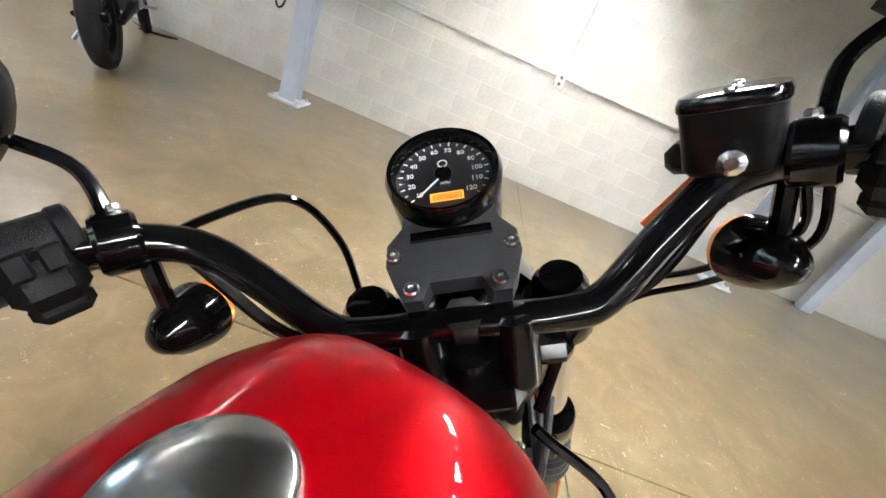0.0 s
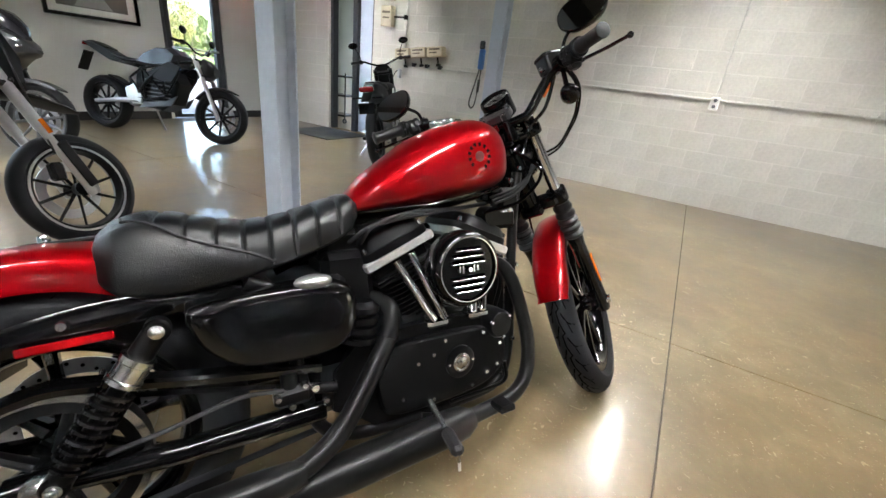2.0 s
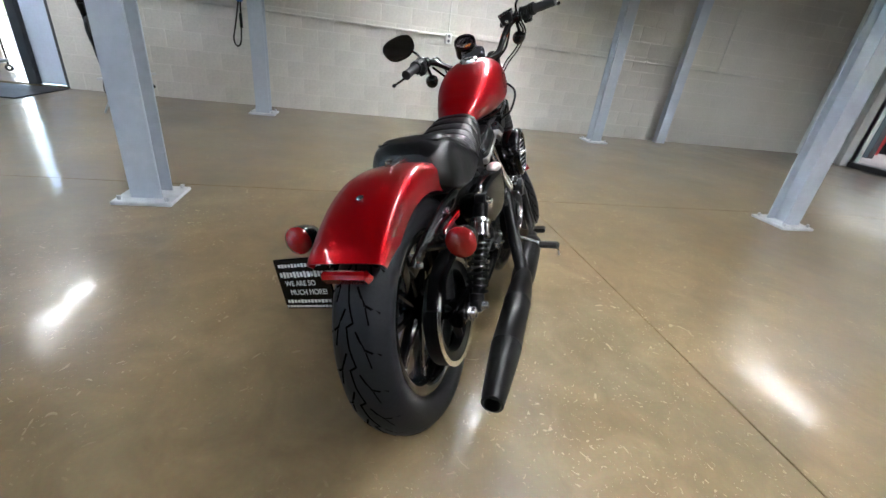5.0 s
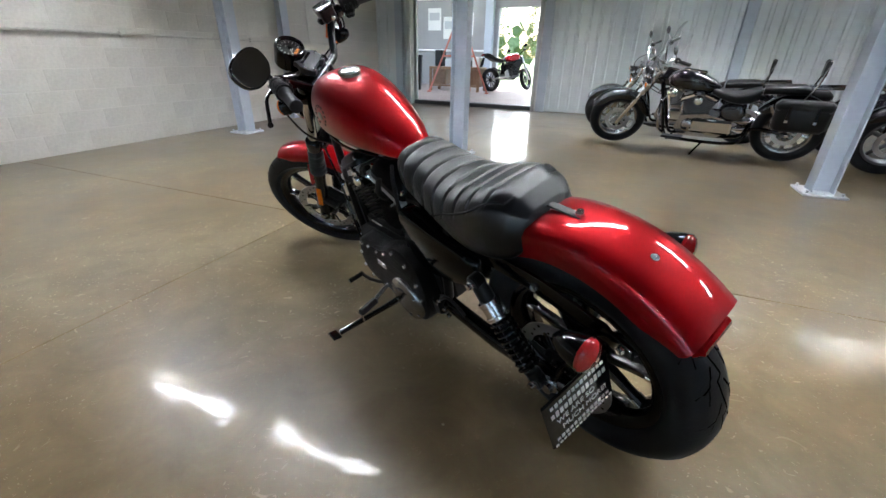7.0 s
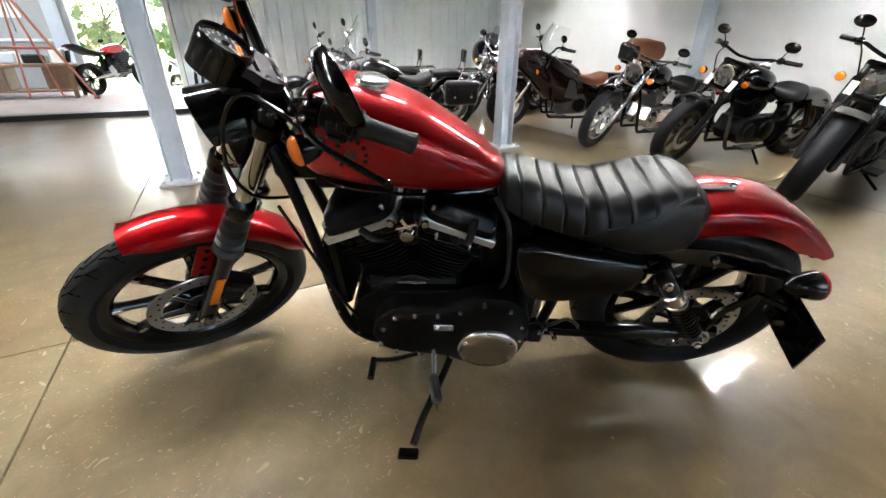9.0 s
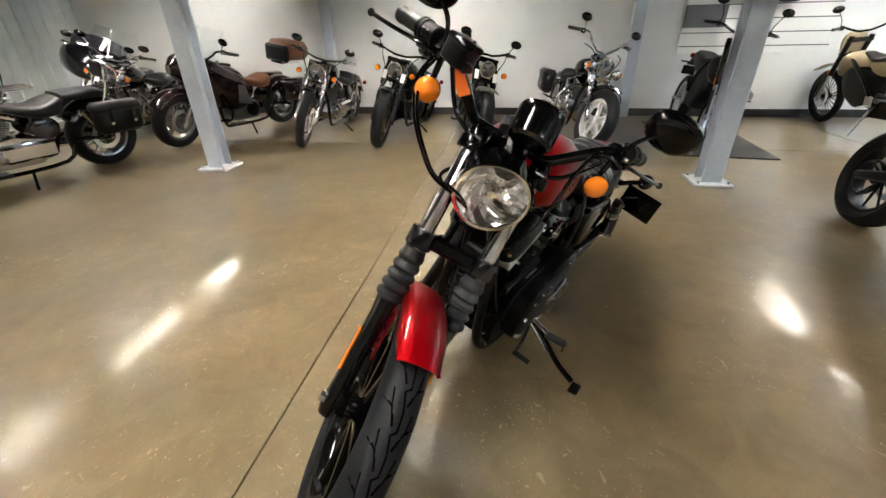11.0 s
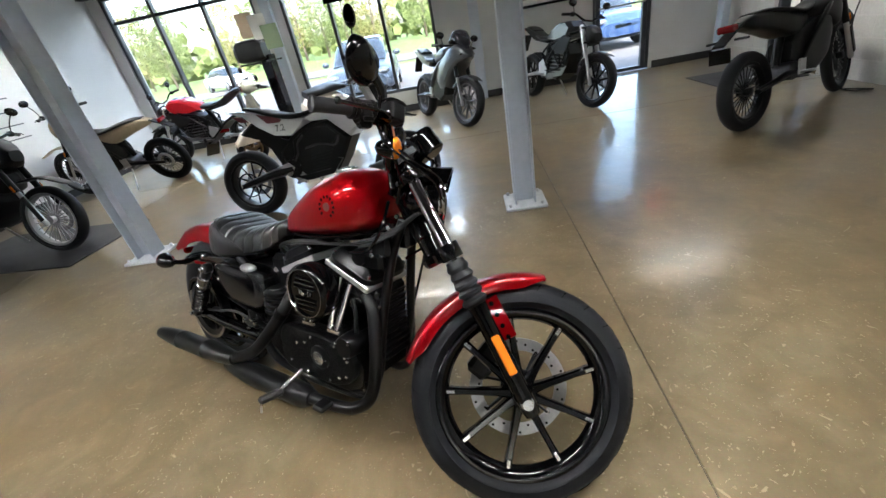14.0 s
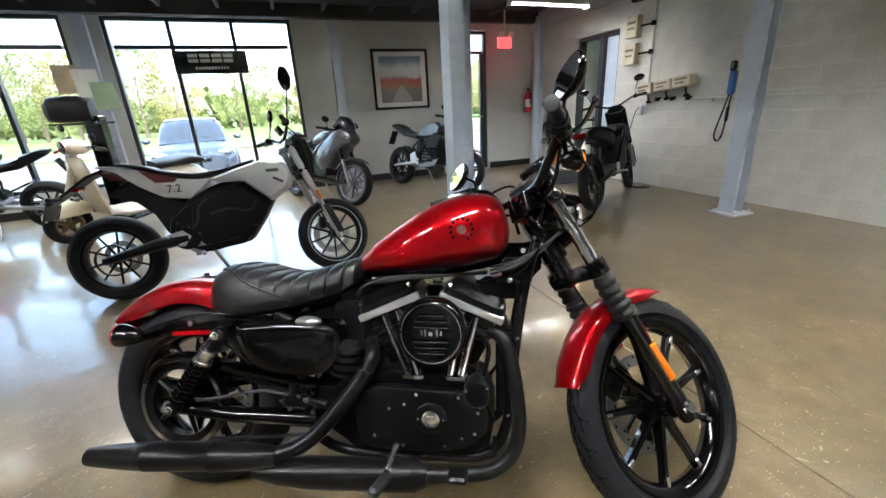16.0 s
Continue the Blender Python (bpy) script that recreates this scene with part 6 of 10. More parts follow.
part("brake_pedal", Build().tube(spline([(0.70, -0.155, 0.215), (0.80, -0.175, 0.195), (0.90, -0.205, 0.205)], 5), 0.008, 8).box((0.905, -0.225, 0.212), (0.05, 0.055, 0.02), 0.006), SATIN, bike, "black brake pedal")
part("shift_lever", Build().tube(spline([(0.80, 0.185, 0.235), (0.87, 0.20, 0.225), (0.93, 0.205, 0.225)], 5), 0.007, 8).cyl((0.93, 0.20, 0.225), (0.93, 0.265, 0.225), 0.010, 10), SATIN, bike, "black shift lever")
part("side_stand", Build().tube(spline([(0.690, 0.120, 0.215), (0.715, 0.20, 0.190), (0.775, 0.33, 0.150), (0.800, 0.41, 0.138)], 5), 0.0105, 10).box((0, 0, 0), (0.055, 0.035, 0.010), 0.004, Matrix.Translation((0.812, 0.430, 0.130)) @ Matrix.Rotation(radians(16.4), 4, "X")), BLACK, bike, "black side stand, swung out")
part("stand_spring", Build().cyl((0.70, 0.155, 0.185), (0.76, 0.28, 0.152), 0.006, 8), ZINC, bike)


# ---- the other motorcycles ----
SILVER = mat("silver_grey_plastic", (0.50, 0.51, 0.53), 0.36, metal=0.35, vary=0.06, coat=0.4)
SPORTGREY = mat("graphite_paint", (0.045, 0.048, 0.052), 0.34, metal=0.5, coat=0.7)
GREYPL = mat("grey_metallic_paint", (0.11, 0.115, 0.13), 0.34, metal=0.5, coat=0.6)
DARKPL = mat("dark_grey_plastic", (0.0045, 0.0045, 0.005), 0.48, vary=0.15, spec=0.28)
SEATPL = mat("black_saddle_vinyl", (0.0045, 0.0045, 0.005), 0.42, vary=0.15, grain=200, bump=0.15, spec=0.3)
BROWNL = mat("brown_leather", (0.20, 0.075, 0.035), 0.5, vary=0.25, grain=90, bump=0.3)
MAROON = mat("deep_maroon_paint", (0.011, 0.0014, 0.0028), 0.2, metal=0.3, coat=0.6, coat_rough=0.02)
NAVY = mat("black_blue_paint", (0.003, 0.003, 0.005), 0.15, metal=0.2, coat=1.0, coat_rough=0.03)
REDBIKE = mat("bright_red_paint", (0.48, 0.012, 0.02), 0.25, coat=0.8)
TANPL = mat("sand_plastic", (0.42, 0.34, 0.22), 0.45, vary=0.08)
CREAM = mat("cream_paint", (0.66, 0.61, 0.50), 0.28, coat=0.7, vary=0.04)
OLIVE = mat("dark_olive_paint", (0.035, 0.035, 0.028), 0.4, coat=0.2)
BRONZE = mat("bronze_wheel", (0.16, 0.11, 0.06), 0.4, metal=0.7)
PALEWHEEL = mat("white_cast_wheel", (0.66, 0.66, 0.65), 0.32, metal=0.3, vary=0.08)
CASTSIL = mat("silver_cast_wheel", (0.42, 0.42, 0.42), 0.26, metal=0.9, vary=0.15)
SHIELD = glass("windshield_clear", (0.93, 0.95, 0.96), 0.02)
SMOKE = mat("smoked_screen", (0.03, 0.03, 0.035), 0.08, coat=0.5)
TEAL = mat("teal_cloth", (0.05, 0.22, 0.20), 0.7)
ENGGREY = mat("grey_cast_engine", (0.14, 0.14, 0.145), 0.4, metal=0.7, vary=0.2)


def set_on(rear, front, lean=9.0):
    d = Vector((front[0] - rear[0], front[1] - rear[1]))
    return pose(rear[0], rear[1], 0, 0, 0, math.degrees(math.atan2(d.y, d.x))) @ pose(0, 0, 0, -lean, 0, 0), d.length


def steer_m(x_ground, rake, deg):
    a = Vector((-math.sin(rake), 0, math.cos(rake)))
    return Matrix.Translation((x_ground, 0, 0)) @ Matrix.Rotation(radians(deg), 4, a) @ Matrix.Translation((-x_ground, 0, 0))


def bwheel(root, name, c, R, w, rim_r, nsp, rim_mat, m=None, sp_w=0.010, disc_r=0.0):
    h = w / 2
    rim = Build().lathe([(rim_r, -w * 0.34), (rim_r + 0.005, -w * 0.30), (rim_r - 0.014, -w * 0.22), (rim_r - 0.02, 0), (rim_r - 0.014, w * 0.22), (rim_r + 0.005, w * 0.30), (rim_r, w * 0.34), (rim_r - 0.018, w * 0.30), (rim_r - 0.030, 0), (rim_r - 0.018, -w * 0.30)], c, (0, 1, 0), 40, close=True)
    rim.lathe([(0.015, -0.055), (0.036, -0.05), (0.030, 0.0), (0.036, 0.05), (0.015, 0.055)], c, (0, 1, 0), 18)
    wh = part(name, rim, rim_mat, root, "", m)
    t = Build().lathe([(rim_r, -h * 0.6), (rim_r + 0.02, -h * 0.86), (R - 0.045, -h), (R - 0.018, -h * 0.8), (R - 0.004, -h * 0.4), (R, 0), (R - 0.004, h * 0.4), (R - 0.018, h * 0.8), (R - 0.045, h), (rim_r + 0.02, h * 0.86), (rim_r, h * 0.6)], c, (0, 1, 0), 56, close=True)
    part("tyre", t, RUBBER, wh, "black rubber tyre", m, 50)
    for i in range(nsp):
        a = 2 * math.pi * (i + 0.37) / nsp
        part("spoke", Build().tube([(c[0] + 0.026 * math.cos(a), 0, c[2] + 0.026 * math.sin(a)), (c[0] + (rim_r - 0.02) * math.cos(a), 0, c[2] + (rim_r - 0.02) * math.sin(a))], [sp_w * 1.35, sp_w], 8, flat=1.3), rim_mat, wh, "", m)
    if disc_r:
        part("brake_disc", Build().lathe([(disc_r * 0.68, -0.002), (disc_r, -0.002), (disc_r, 0.002), (disc_r * 0.68, 0.002)], (c[0], 0.058, c[2]), (0, 1, 0), 36, close=True), STEEL, wh, "", m)
    return wh


def arc_fender(root, name, c, R, w, a0, a1, skirt, material, label, m=None):
    rings = []
    for i in range(21):
        a = radians(a0 + (a1 - a0) * i / 20)
        tp = min(1.0, 0.4 + i / 4.0, 0.4 + (20 - i) / 4.0)
        rings.append([(c[0] + (R - d * skirt * tp) * math.cos(a), y * w / 2, c[2] + (R - d * skirt * tp) * math.sin(a)) for y, d in ((-1.0, 1.0), (-1.0, 0.5), (-0.9, 0.18), (-0.5, 0.03), (0, 0), (0.5, 0.03), (0.9, 0.18), (1.0, 0.5), (1.0, 1.0))])
    return part(name, Build().shell(rings, -0.003), material, root, label, m, 60)


def body_loft(table, n=24, ex=0.75, sub=4, tz=0.45):
    """Loft along x from rows of (x, bottom, top, half width)."""
    rings = []
    xs = []
    for a, c in zip(table, table[1:]):
        xs += [a[0] + (c[0] - a[0]) * k / sub for k in range(sub)]
    xs.append(table[-1][0])
    for x in xs:
        zb, zt, w = ramp(x, table)
        zm = zb + (zt - zb) * tz
        ring = []
        for k in range(n):
            t = 2 * math.pi * k / n
            cy, cz = math.cos(t), math.sin(t)
            ring.append((x, max(w, 0.003) * math.copysign(abs(cy) ** ex, cy), zm + ((zt - zm) if cz > 0 else (zm - zb)) * math.copysign(abs(cz) ** ex, cz)))
        rings.append(ring)
    return Build().loft(rings)


def slab(outline, w, bev, cx, cz, k):
    """Side outline in xz given thickness, with narrowed outer faces."""
    return Build().loft([[(cx + (x - cx) * f, y, cz + (z - cz) * f) for x, z in outline] for y, f in ((-w, k), (-w + bev, 1.0), (w - bev, 1.0), (w, k))])


def bar_set(root, x, z, half, rise, back, m, mirror=True, bar_mat=None, tall=False):
    pts = [(x, 0, z), (x, 0.06, z), (x - 0.005, half * 0.40, z + rise * 0.5), (x - 0.02, half * 0.62, z + rise), (x - back, half, z + rise * 0.92)]
    allp = [(a, -y, c) for a, y, c in pts[:0:-1]] + pts
    hb = part("handlebar", Build().tube(spline(allp, 5), 0.012, 10), bar_mat or BLACK, root, "", m)
    for s in (-1, 1):
        F = Matrix.Diagonal((1, s, 1, 1))
        g0, g1 = Vector((x - 0.02 - (back - 0.02) * 0.35, half * 0.76, z + rise * 0.97)), Vector((x - back, half * 1.01, z + rise * 0.92))
        part("grip", Build().cyl(g0, g1, 0.017, 12, F, 0.003), SOFT, hb, "", m)
        part("switch_housing", Build().box((0, 0, 0), (0.05, 0.05, 0.05), 0.012, F @ Matrix.Translation(g0 + Vector((0.012, -0.03, 0)))), DARKPL, hb, "", m)
        part("lever", Build().tube([g0 + Vector((0.05, -0.03, 0)), g0 + Vector((0.055, 0.03, -0.004)), g1 + Vector((0.05, 0.0, -0.006))], 0.0055, 6, True, F), bar_mat or BLACK, hb, "", m)
        if mirror:
            mc = Vector((x - 0.01, half * (0.86 if tall else 0.80), z + rise + (0.20 if tall else 0.115)))
            part("mirror_stalk", Build().tube(spline([g0 + Vector((0.03, -0.03, 0.02)), g0 + Vector((0.035, -0.02, 0.09 if tall else 0.05)), mc], 4), 0.005, 6, True, F), bar_mat or BLACK, hb, "", m)
            part("mirror", Build().ball((0, 0, 0), (0.020, 0.062, 0.040), 16, F @ Matrix.Translation(mc)), BLACK, hb, "black oval mirror", m)
    return hb


def round_lamp(root, p, r, shell_mat, m, d=(1, 0, -0.1)):
    hl = part("headlight", Build().lathe([(r * 0.3, -r * 1.2), (r * 0.8, -r * 0.9), (r, -r * 0.1), (r * 1.04, 0.0)], p, d, 24), shell_mat, root, "", m)
    part("trim_ring", Build().lathe([(r * 0.92, -0.004), (r * 1.06, -0.004), (r * 1.06, 0.006), (r * 0.92, 0.006)], p, d, 28, close=True), CHROME, hl, "", m)
    part("lens", Build().lathe([(r * 0.95, 0.002), (r * 0.6, 0.012), (0, 0.018)], p, d, 24), mat_lens, hl, "pale headlight lens", m, 60)
    return hl


POLISHED = mat("polished_engine_alloy", (0.50, 0.50, 0.51), 0.17, metal=1.0, vary=0.2, grain=30)
mat_lens = mat("headlight_lens", (0.30, 0.31, 0.32), 0.08, metal=0.8, vary=0.25, grain=60, coat=1.0)


def vtwin(root, x, z, s, case_mat, head_mat, fin_mat):
    case = [(x - 0.30, z - 0.11), (x - 0.24, z - 0.15), (x + 0.13, z - 0.15), (x + 0.19, z - 0.06), (x + 0.15, z + 0.07), (x - 0.10, z + 0.10), (x - 0.28, z + 0.06)]
    e = part("engine_case", Build().loft([[(a, y, c) for a, c in case] for y in (-0.13, -0.11, 0.11, 0.13)]), case_mat, root, "engine case")
    for y in (-1, 1):
        part("side_cover", Build().lathe([(0.095, 0), (0.09, 0.03), (0.05, 0.045), (0, 0.047)], (x - 0.17, y * 0.125, z - 0.03), (0, y, 0), 24), head_mat, e)
        part("side_cover", Build().lathe([(0.075, 0), (0.07, 0.02), (0.04, 0.035), (0, 0.037)], (x + 0.05, y * 0.125, z - 0.03), (0, y, 0), 24), case_mat, e)
    for a in (-22.5, 24):
        d = Vector((math.sin(radians(a)), 0, math.cos(radians(a))))
        prof = [(0.05, 0.07)]
        for i in range(9):
            prof += [(0.052, 0.08 + i * 0.019), (0.078, 0.081 + i * 0.019), (0.078, 0.088 + i * 0.019), (0.052, 0.089 + i * 0.019)]
        prof.append((0.05, 0.26))
        c = part("cylinder", Build().lathe(prof, (x, 0, z), d, 20), fin_mat, e, "finned cylinder", None, 25)
        q = Matrix.Translation((x, 0, z)) @ Matrix.Rotation(radians(a), 4, "Y")
        part("rocker_cover", Build().box((0, 0, 0.285), (0.17, 0.19, 0.06), 0.02, q), head_mat, c)
        part("pushrod_tube", Build().cyl(q @ Vector((0, -0.09, 0.08)), q @ Vector((0, -0.09, 0.26)), 0.011, 10), CHROME if head_mat is CHROME else fin_mat, c)
    part("air_cleaner", Build().lathe([(0.08, 0), (0.085, 0.03), (0.075, 0.06), (0, 0.065)], (x, -0.115, z + 0.21), (0, -1, 0), 24), head_mat, e)
    return e


def cruiser(label, rear, front, paint, fork_mat=CHROME, rim=CASTSIL, metal=CHROME, case=ENGGREY, rake=33, bags=None, shield=False, fairing=False, trunk=None, steer=18, lean=9, nsp=5, passenger=False, backrest=False, fender_full=True, bar_half=0.40, rise=0.10, seat_mat=None, tags=True, fullfair=False, Rf=0.32, Rr=0.315, wf=0.12, wr=0.16, pad=None):
    M, wb = set_on(rear, front, lean)
    root = thing("motorcycle", label, "motorcycle", M, "parked motorcycles")
    wb = min(max(wb, 1.5), 1.72)
    rk = radians(rake)
    fd = Vector((-math.sin(rk), 0, math.cos(rk)))
    ra, fa = Vector((0, 0, Rr)), Vector((wb, 0, Rf))
    S = steer_m(wb + 0.13, rk, steer)
    seat_mat = seat_mat or SEATPL
    bwheel(root, "front_wheel", fa, Rf, wf, Rf * 0.68, nsp, rim, S, 0.014, 0.14)
    bwheel(root, "rear_wheel", ra, Rr, wr, Rr * 0.68, nsp, rim, None, 0.016, 0.13)
    for s in (-1, 1):
        o = fa + Vector((0, s * 0.105, 0))
        part("fork_slider", Build().lathe([(0.018, -0.04), (0.029, -0.02), (0.029, 0.30), (0.032, 0.32)], o, fd, 14), fork_mat, root, "", S)
        part("fork_tube", Build().lathe([(0.022, 0.30), (0.022, 0.72)], o, fd, 12), CHROME if fork_mat is CHROME else BLACK, root, "", S)
        if tags:
            part("fork_tag", Build().box((0, 0, 0), (0.003, 0.045, 0.10), 0, Matrix.Translation(o + fd * 0.50 + Vector((0.03, 0, 0.02))) @ Matrix.Rotation(-rk, 4, "Y")), WHITE, root, "white paper sleeve", S)
    cl = Build()
    for d0 in (0.47, 0.70):
        cl.box((0, 0, 0), (0.07, 0.26, 0.035), 0.012, Matrix.Translation(fa + fd * d0) @ Matrix.Rotation(-rk, 4, "Y"))
    pieces("fork_clamp", cl, metal if metal is CHROME else BLACK, root, "", S)
    arc_fender(root, "front_fender", fa, Rf + 0.035, wf + 0.035, 35 if fender_full else 70, 175 if fender_full else 150, 0.085 if fender_full else 0.04, paint, "", S)
    hp = fa + fd * 0.60 + Vector((0.09, 0, 0))
    if not fairing:
        round_lamp(root, hp, 0.095 if metal is CHROME else 0.08, metal if metal is CHROME else BLACK, S)
    top = fa + fd * 0.74
    bar_set(root, top.x - 0.03, top.z + 0.02, bar_half, rise, 0.16, S, True, metal if metal is CHROME else BLACK)
    for s in (-1, 1):
        tsg = part("turn_signal", Build().ball(hp + Vector((-0.03, s * 0.20, -0.02)), (0.035, 0.03, 0.03), 12), metal if metal is CHROME else BLACK, root, "", S)
        part("lens", Build().lathe([(0.028, 0), (0.02, 0.01), (0, 0.013)], hp + Vector((0.0, s * 0.20, -0.02)), (1, 0, 0), 14), AMBER, tsg, "amber lens", S)
    # tank, seat, rear fender
    tx = wb * 0.40
    T = [(tx, 0.70, 0.735, 0.03), (tx + 0.06, 0.67, 0.79, 0.085), (tx + 0.18, 0.665, 0.855, 0.135), (tx + 0.32, 0.68, 0.89, 0.155), (tx + 0.43, 0.70, 0.885, 0.135), (tx + 0.50, 0.73, 0.85, 0.085), (tx + 0.525, 0.77, 0.81, 0.02)]
    tk = part("fuel_tank", body_loft(T), paint, root, "", None, 60)
    part("tank_console", Build().box((0, 0, 0), (0.24, 0.07, 0.03), 0.012, Matrix.Translation((tx + 0.28, 0, 0.885)) @ Matrix.Rotation(radians(-8), 4, "Y")), metal if metal is CHROME else DARKPL, tk)
    part("filler_cap", Build().lathe([(0.035, 0), (0.03, 0.015), (0, 0.018)], (tx + 0.34, 0.0, 0.89), (0, 0, 1), 18), CHROME, tk)
    Sx = [(tx + 0.06, 0.66, 0.72, 0.10), (tx - 0.05, 0.61, 0.70, 0.13), (tx - 0.18, 0.58, 0.685, 0.165), (tx - 0.30, 0.59, 0.72, 0.165), (tx - 0.36, 0.62, 0.74, 0.13)][::-1]
    part("seat", body_loft(Sx, 20, 0.6), seat_mat, root, "black saddle" if seat_mat is SEATPL else "brown leather saddle", None, 60)
    if passenger:
        part("passenger_pad", body_loft([(tx - 0.78, 0.70, 0.74, 0.09), (tx - 0.70, 0.69, 0.775, 0.11), (tx - 0.50, 0.69, 0.77, 0.12), (tx - 0.38, 0.68, 0.76, 0.12)], 20, 0.6), seat_mat, root, "", None, 60)
    arc_fender(root, "rear_fender", ra, Rr + 0.06, wr + 0.045, 35, 165, 0.12, paint, "")
    part("tail_light", Build().box((0, 0, 0), (0.04, 0.10, 0.06), 0.012, Matrix.Translation((-(Rr + 0.045) * 0.93, 0, Rr + 0.21))), REDLENS, root, "red tail light")
    vtwin(root, wb * 0.50, 0.36, 1, POLISHED if metal is CHROME else case, metal if metal is CHROME else SATIN, ENGGREY if metal is CHROME else SATIN)
    for s in (-1, 1):
        part("frame_tube", Build().tube(spline([(wb * 0.74, s * 0.03, 0.74), (wb * 0.70, s * 0.09, 0.48), (wb * 0.66, s * 0.11, 0.20), (wb * 0.58, s * 0.12, 0.16), (wb * 0.25, s * 0.12, 0.17), (wb * 0.18, s * 0.12, 0.34), (0.0, s * 0.13, Rr)], 4), 0.018, 8), BLACK, root)
        part("shock_cover", Build().cyl((0.05, s * 0.14, Rr + 0.03), (0.20, s * 0.14, 0.60), 0.026, 12, None, 0.004), metal if metal is CHROME else BLACK, root)
        part("footboard", Build().box((wb * 0.60, s * 0.24, 0.22), (0.22, 0.10, 0.022), 0.008), DARKPL, root)
        part("fender_strut", Build().box((0, 0, 0), (0.36, 0.012, 0.05), 0.005, Matrix.Translation((0.03, s * (wr / 2 + 0.03), 0.56)) @ Matrix.Rotation(radians(-6), 4, "Y")), metal if metal is CHROME else BLACK, root)
        part("rear_signal", Build().ball((-0.22, s * 0.15, 0.56), (0.035, 0.03, 0.03), 12), REDLENS, root, "red rear signal")
    ex = CHROME if metal is CHROME else EXHAUST
    for k in range(2):
        zz = 0.24 + 0.085 * k
        e = part("exhaust_pipe", Build().tube(spline([(wb * 0.50 + (0.10 if k == 0 else -0.10), -0.09, 0.58), (wb * 0.50 + (0.17 if k == 0 else -0.05), -0.17, 0.50), (wb * 0.50 + (0.14 if k == 0 else 0.0), -0.20, 0.32), (wb * 0.42, -0.205, zz), (wb * 0.25, -0.21, zz)], 5), 0.022, 10), ex, root)
        part("muffler", Build().lathe([(0.025, 0), (0.042, 0.05), (0.045, 0.50), (0.036, 0.60), (0.03, 0.60)], (wb * 0.28, -0.212, zz), (-1, -0.02, 0), 16), ex, e)
    part("side_stand", Build().tube([(wb * 0.42, 0.12, 0.16), (wb * 0.47, 0.30, 0.055)], 0.012, 8), BLACK, root)
    if bags:
        for s in (-1, 1):
            bg = part("saddlebag", Build().box((0, 0, 0), (0.44, 0.15, 0.27), 0.045, Matrix.Translation((-0.05, s * 0.235, 0.52))), bags, root, "saddlebag", None, 60)
            part("bag_lid", Build().box((0, 0, 0), (0.455, 0.165, 0.10), 0.035, Matrix.Translation((-0.05, s * 0.238, 0.63))), bags, bg, "", None, 60)
            for dx in (-0.11, 0.11):
                part("buckle", Build().box((-0.05 + dx, s * 0.320, 0.50), (0.03, 0.012, 0.03), 0.004), CHROME, bg)
                part("strap", Build().box((-0.05 + dx, s * 0.318, 0.57), (0.028, 0.008, 0.14), 0.003), BLACK, bg)
    if backrest:
        part("backrest_bar", Build().tube(spline([(-0.02, 0.10, 0.62), (-0.10, 0.09, 0.80), (-0.13, 0.06, 0.98), (-0.13, -0.06, 0.98), (-0.10, -0.09, 0.80), (-0.02, -0.10, 0.62)], 4), 0.009, 8), CHROME, root)
        part("backrest_pad", Build().box((-0.115, 0, 0.93), (0.035, 0.16, 0.15), 0.015), SEATPL, root)
        part("luggage_rack", Build().tube([(-0.05, 0.09, 0.76), (-0.34, 0.09, 0.77), (-0.34, -0.09, 0.77), (-0.05, -0.09, 0.76)], 0.007, 6).tube([(-0.05, 0.03, 0.765), (-0.34, 0.03, 0.77)], 0.006, 6).tube([(-0.05, -0.03, 0.765), (-0.34, -0.03, 0.77)], 0.006, 6), CHROME, root)
    if shield:
        rows = []
        for i in range(7):
            f = i / 6
            rows.append([(hp.x - 0.02 - 0.24 * f - 0.10 * (k / 6 * 2 - 1) ** 2, (k / 6 * 2 - 1) * (0.20 + 0.05 * math.sin(f * 3)), hp.z + 0.02 + 0.46 * f) for k in range(7)])
        ws = part("windshield", Build().shell(rows, 0.004), SHIELD, root, "clear windshield", S, 60)
        ws.visible_shadow = False
        part("windshield_bracket", Build().box((hp.x - 0.02, 0, hp.z + 0.06), (0.02, 0.36, 0.03), 0.006), metal if metal is CHROME else BLACK, root, "", S)
    if fairing:
        rows = []
        for x, w, z0, z1 in ((0.16, 0.03, 0.03, 0.10), (0.13, 0.17, -0.09, 0.17), (0.06, 0.28, -0.12, 0.24), (-0.04, 0.36, -0.13, 0.29), (-0.14, 0.385, -0.10, 0.30)):
            ring = []
            for k in range(24):
                t = 2 * math.pi * k / 24
                cy, cz = math.cos(t), math.sin(t)
                ring.append((hp.x + x, w * math.copysign(abs(cy) ** 0.7, cy), hp.z + (z0 + z1) / 2 + (z1 - z0) / 2 * math.copysign(abs(cz) ** 0.8, cz)))
            rows.append(ring)
        fr = part("fairing", Build().loft(rows), paint, root, "wide black fairing", S, 50)
        part("headlight", Build().lathe([(0.085, -0.03), (0.085, 0.006), (0.05, 0.02), (0, 0.024)], hp + Vector((0.15, 0, 0.02)), (1, 0, 0), 24), mat_lens, fr, "", S)
        rows = [[(hp.x - 0.02 - 0.16 * f, (k / 6 * 2 - 1) * 0.26, hp.z + 0.27 + 0.16 * f - 0.05 * (k / 6 * 2 - 1) ** 2) for k in range(7)] for f in (0, 0.33, 0.66, 1)]
        part("windscreen", Build().shell(rows, 0.004), SMOKE, fr, "smoked windscreen", S, 60)
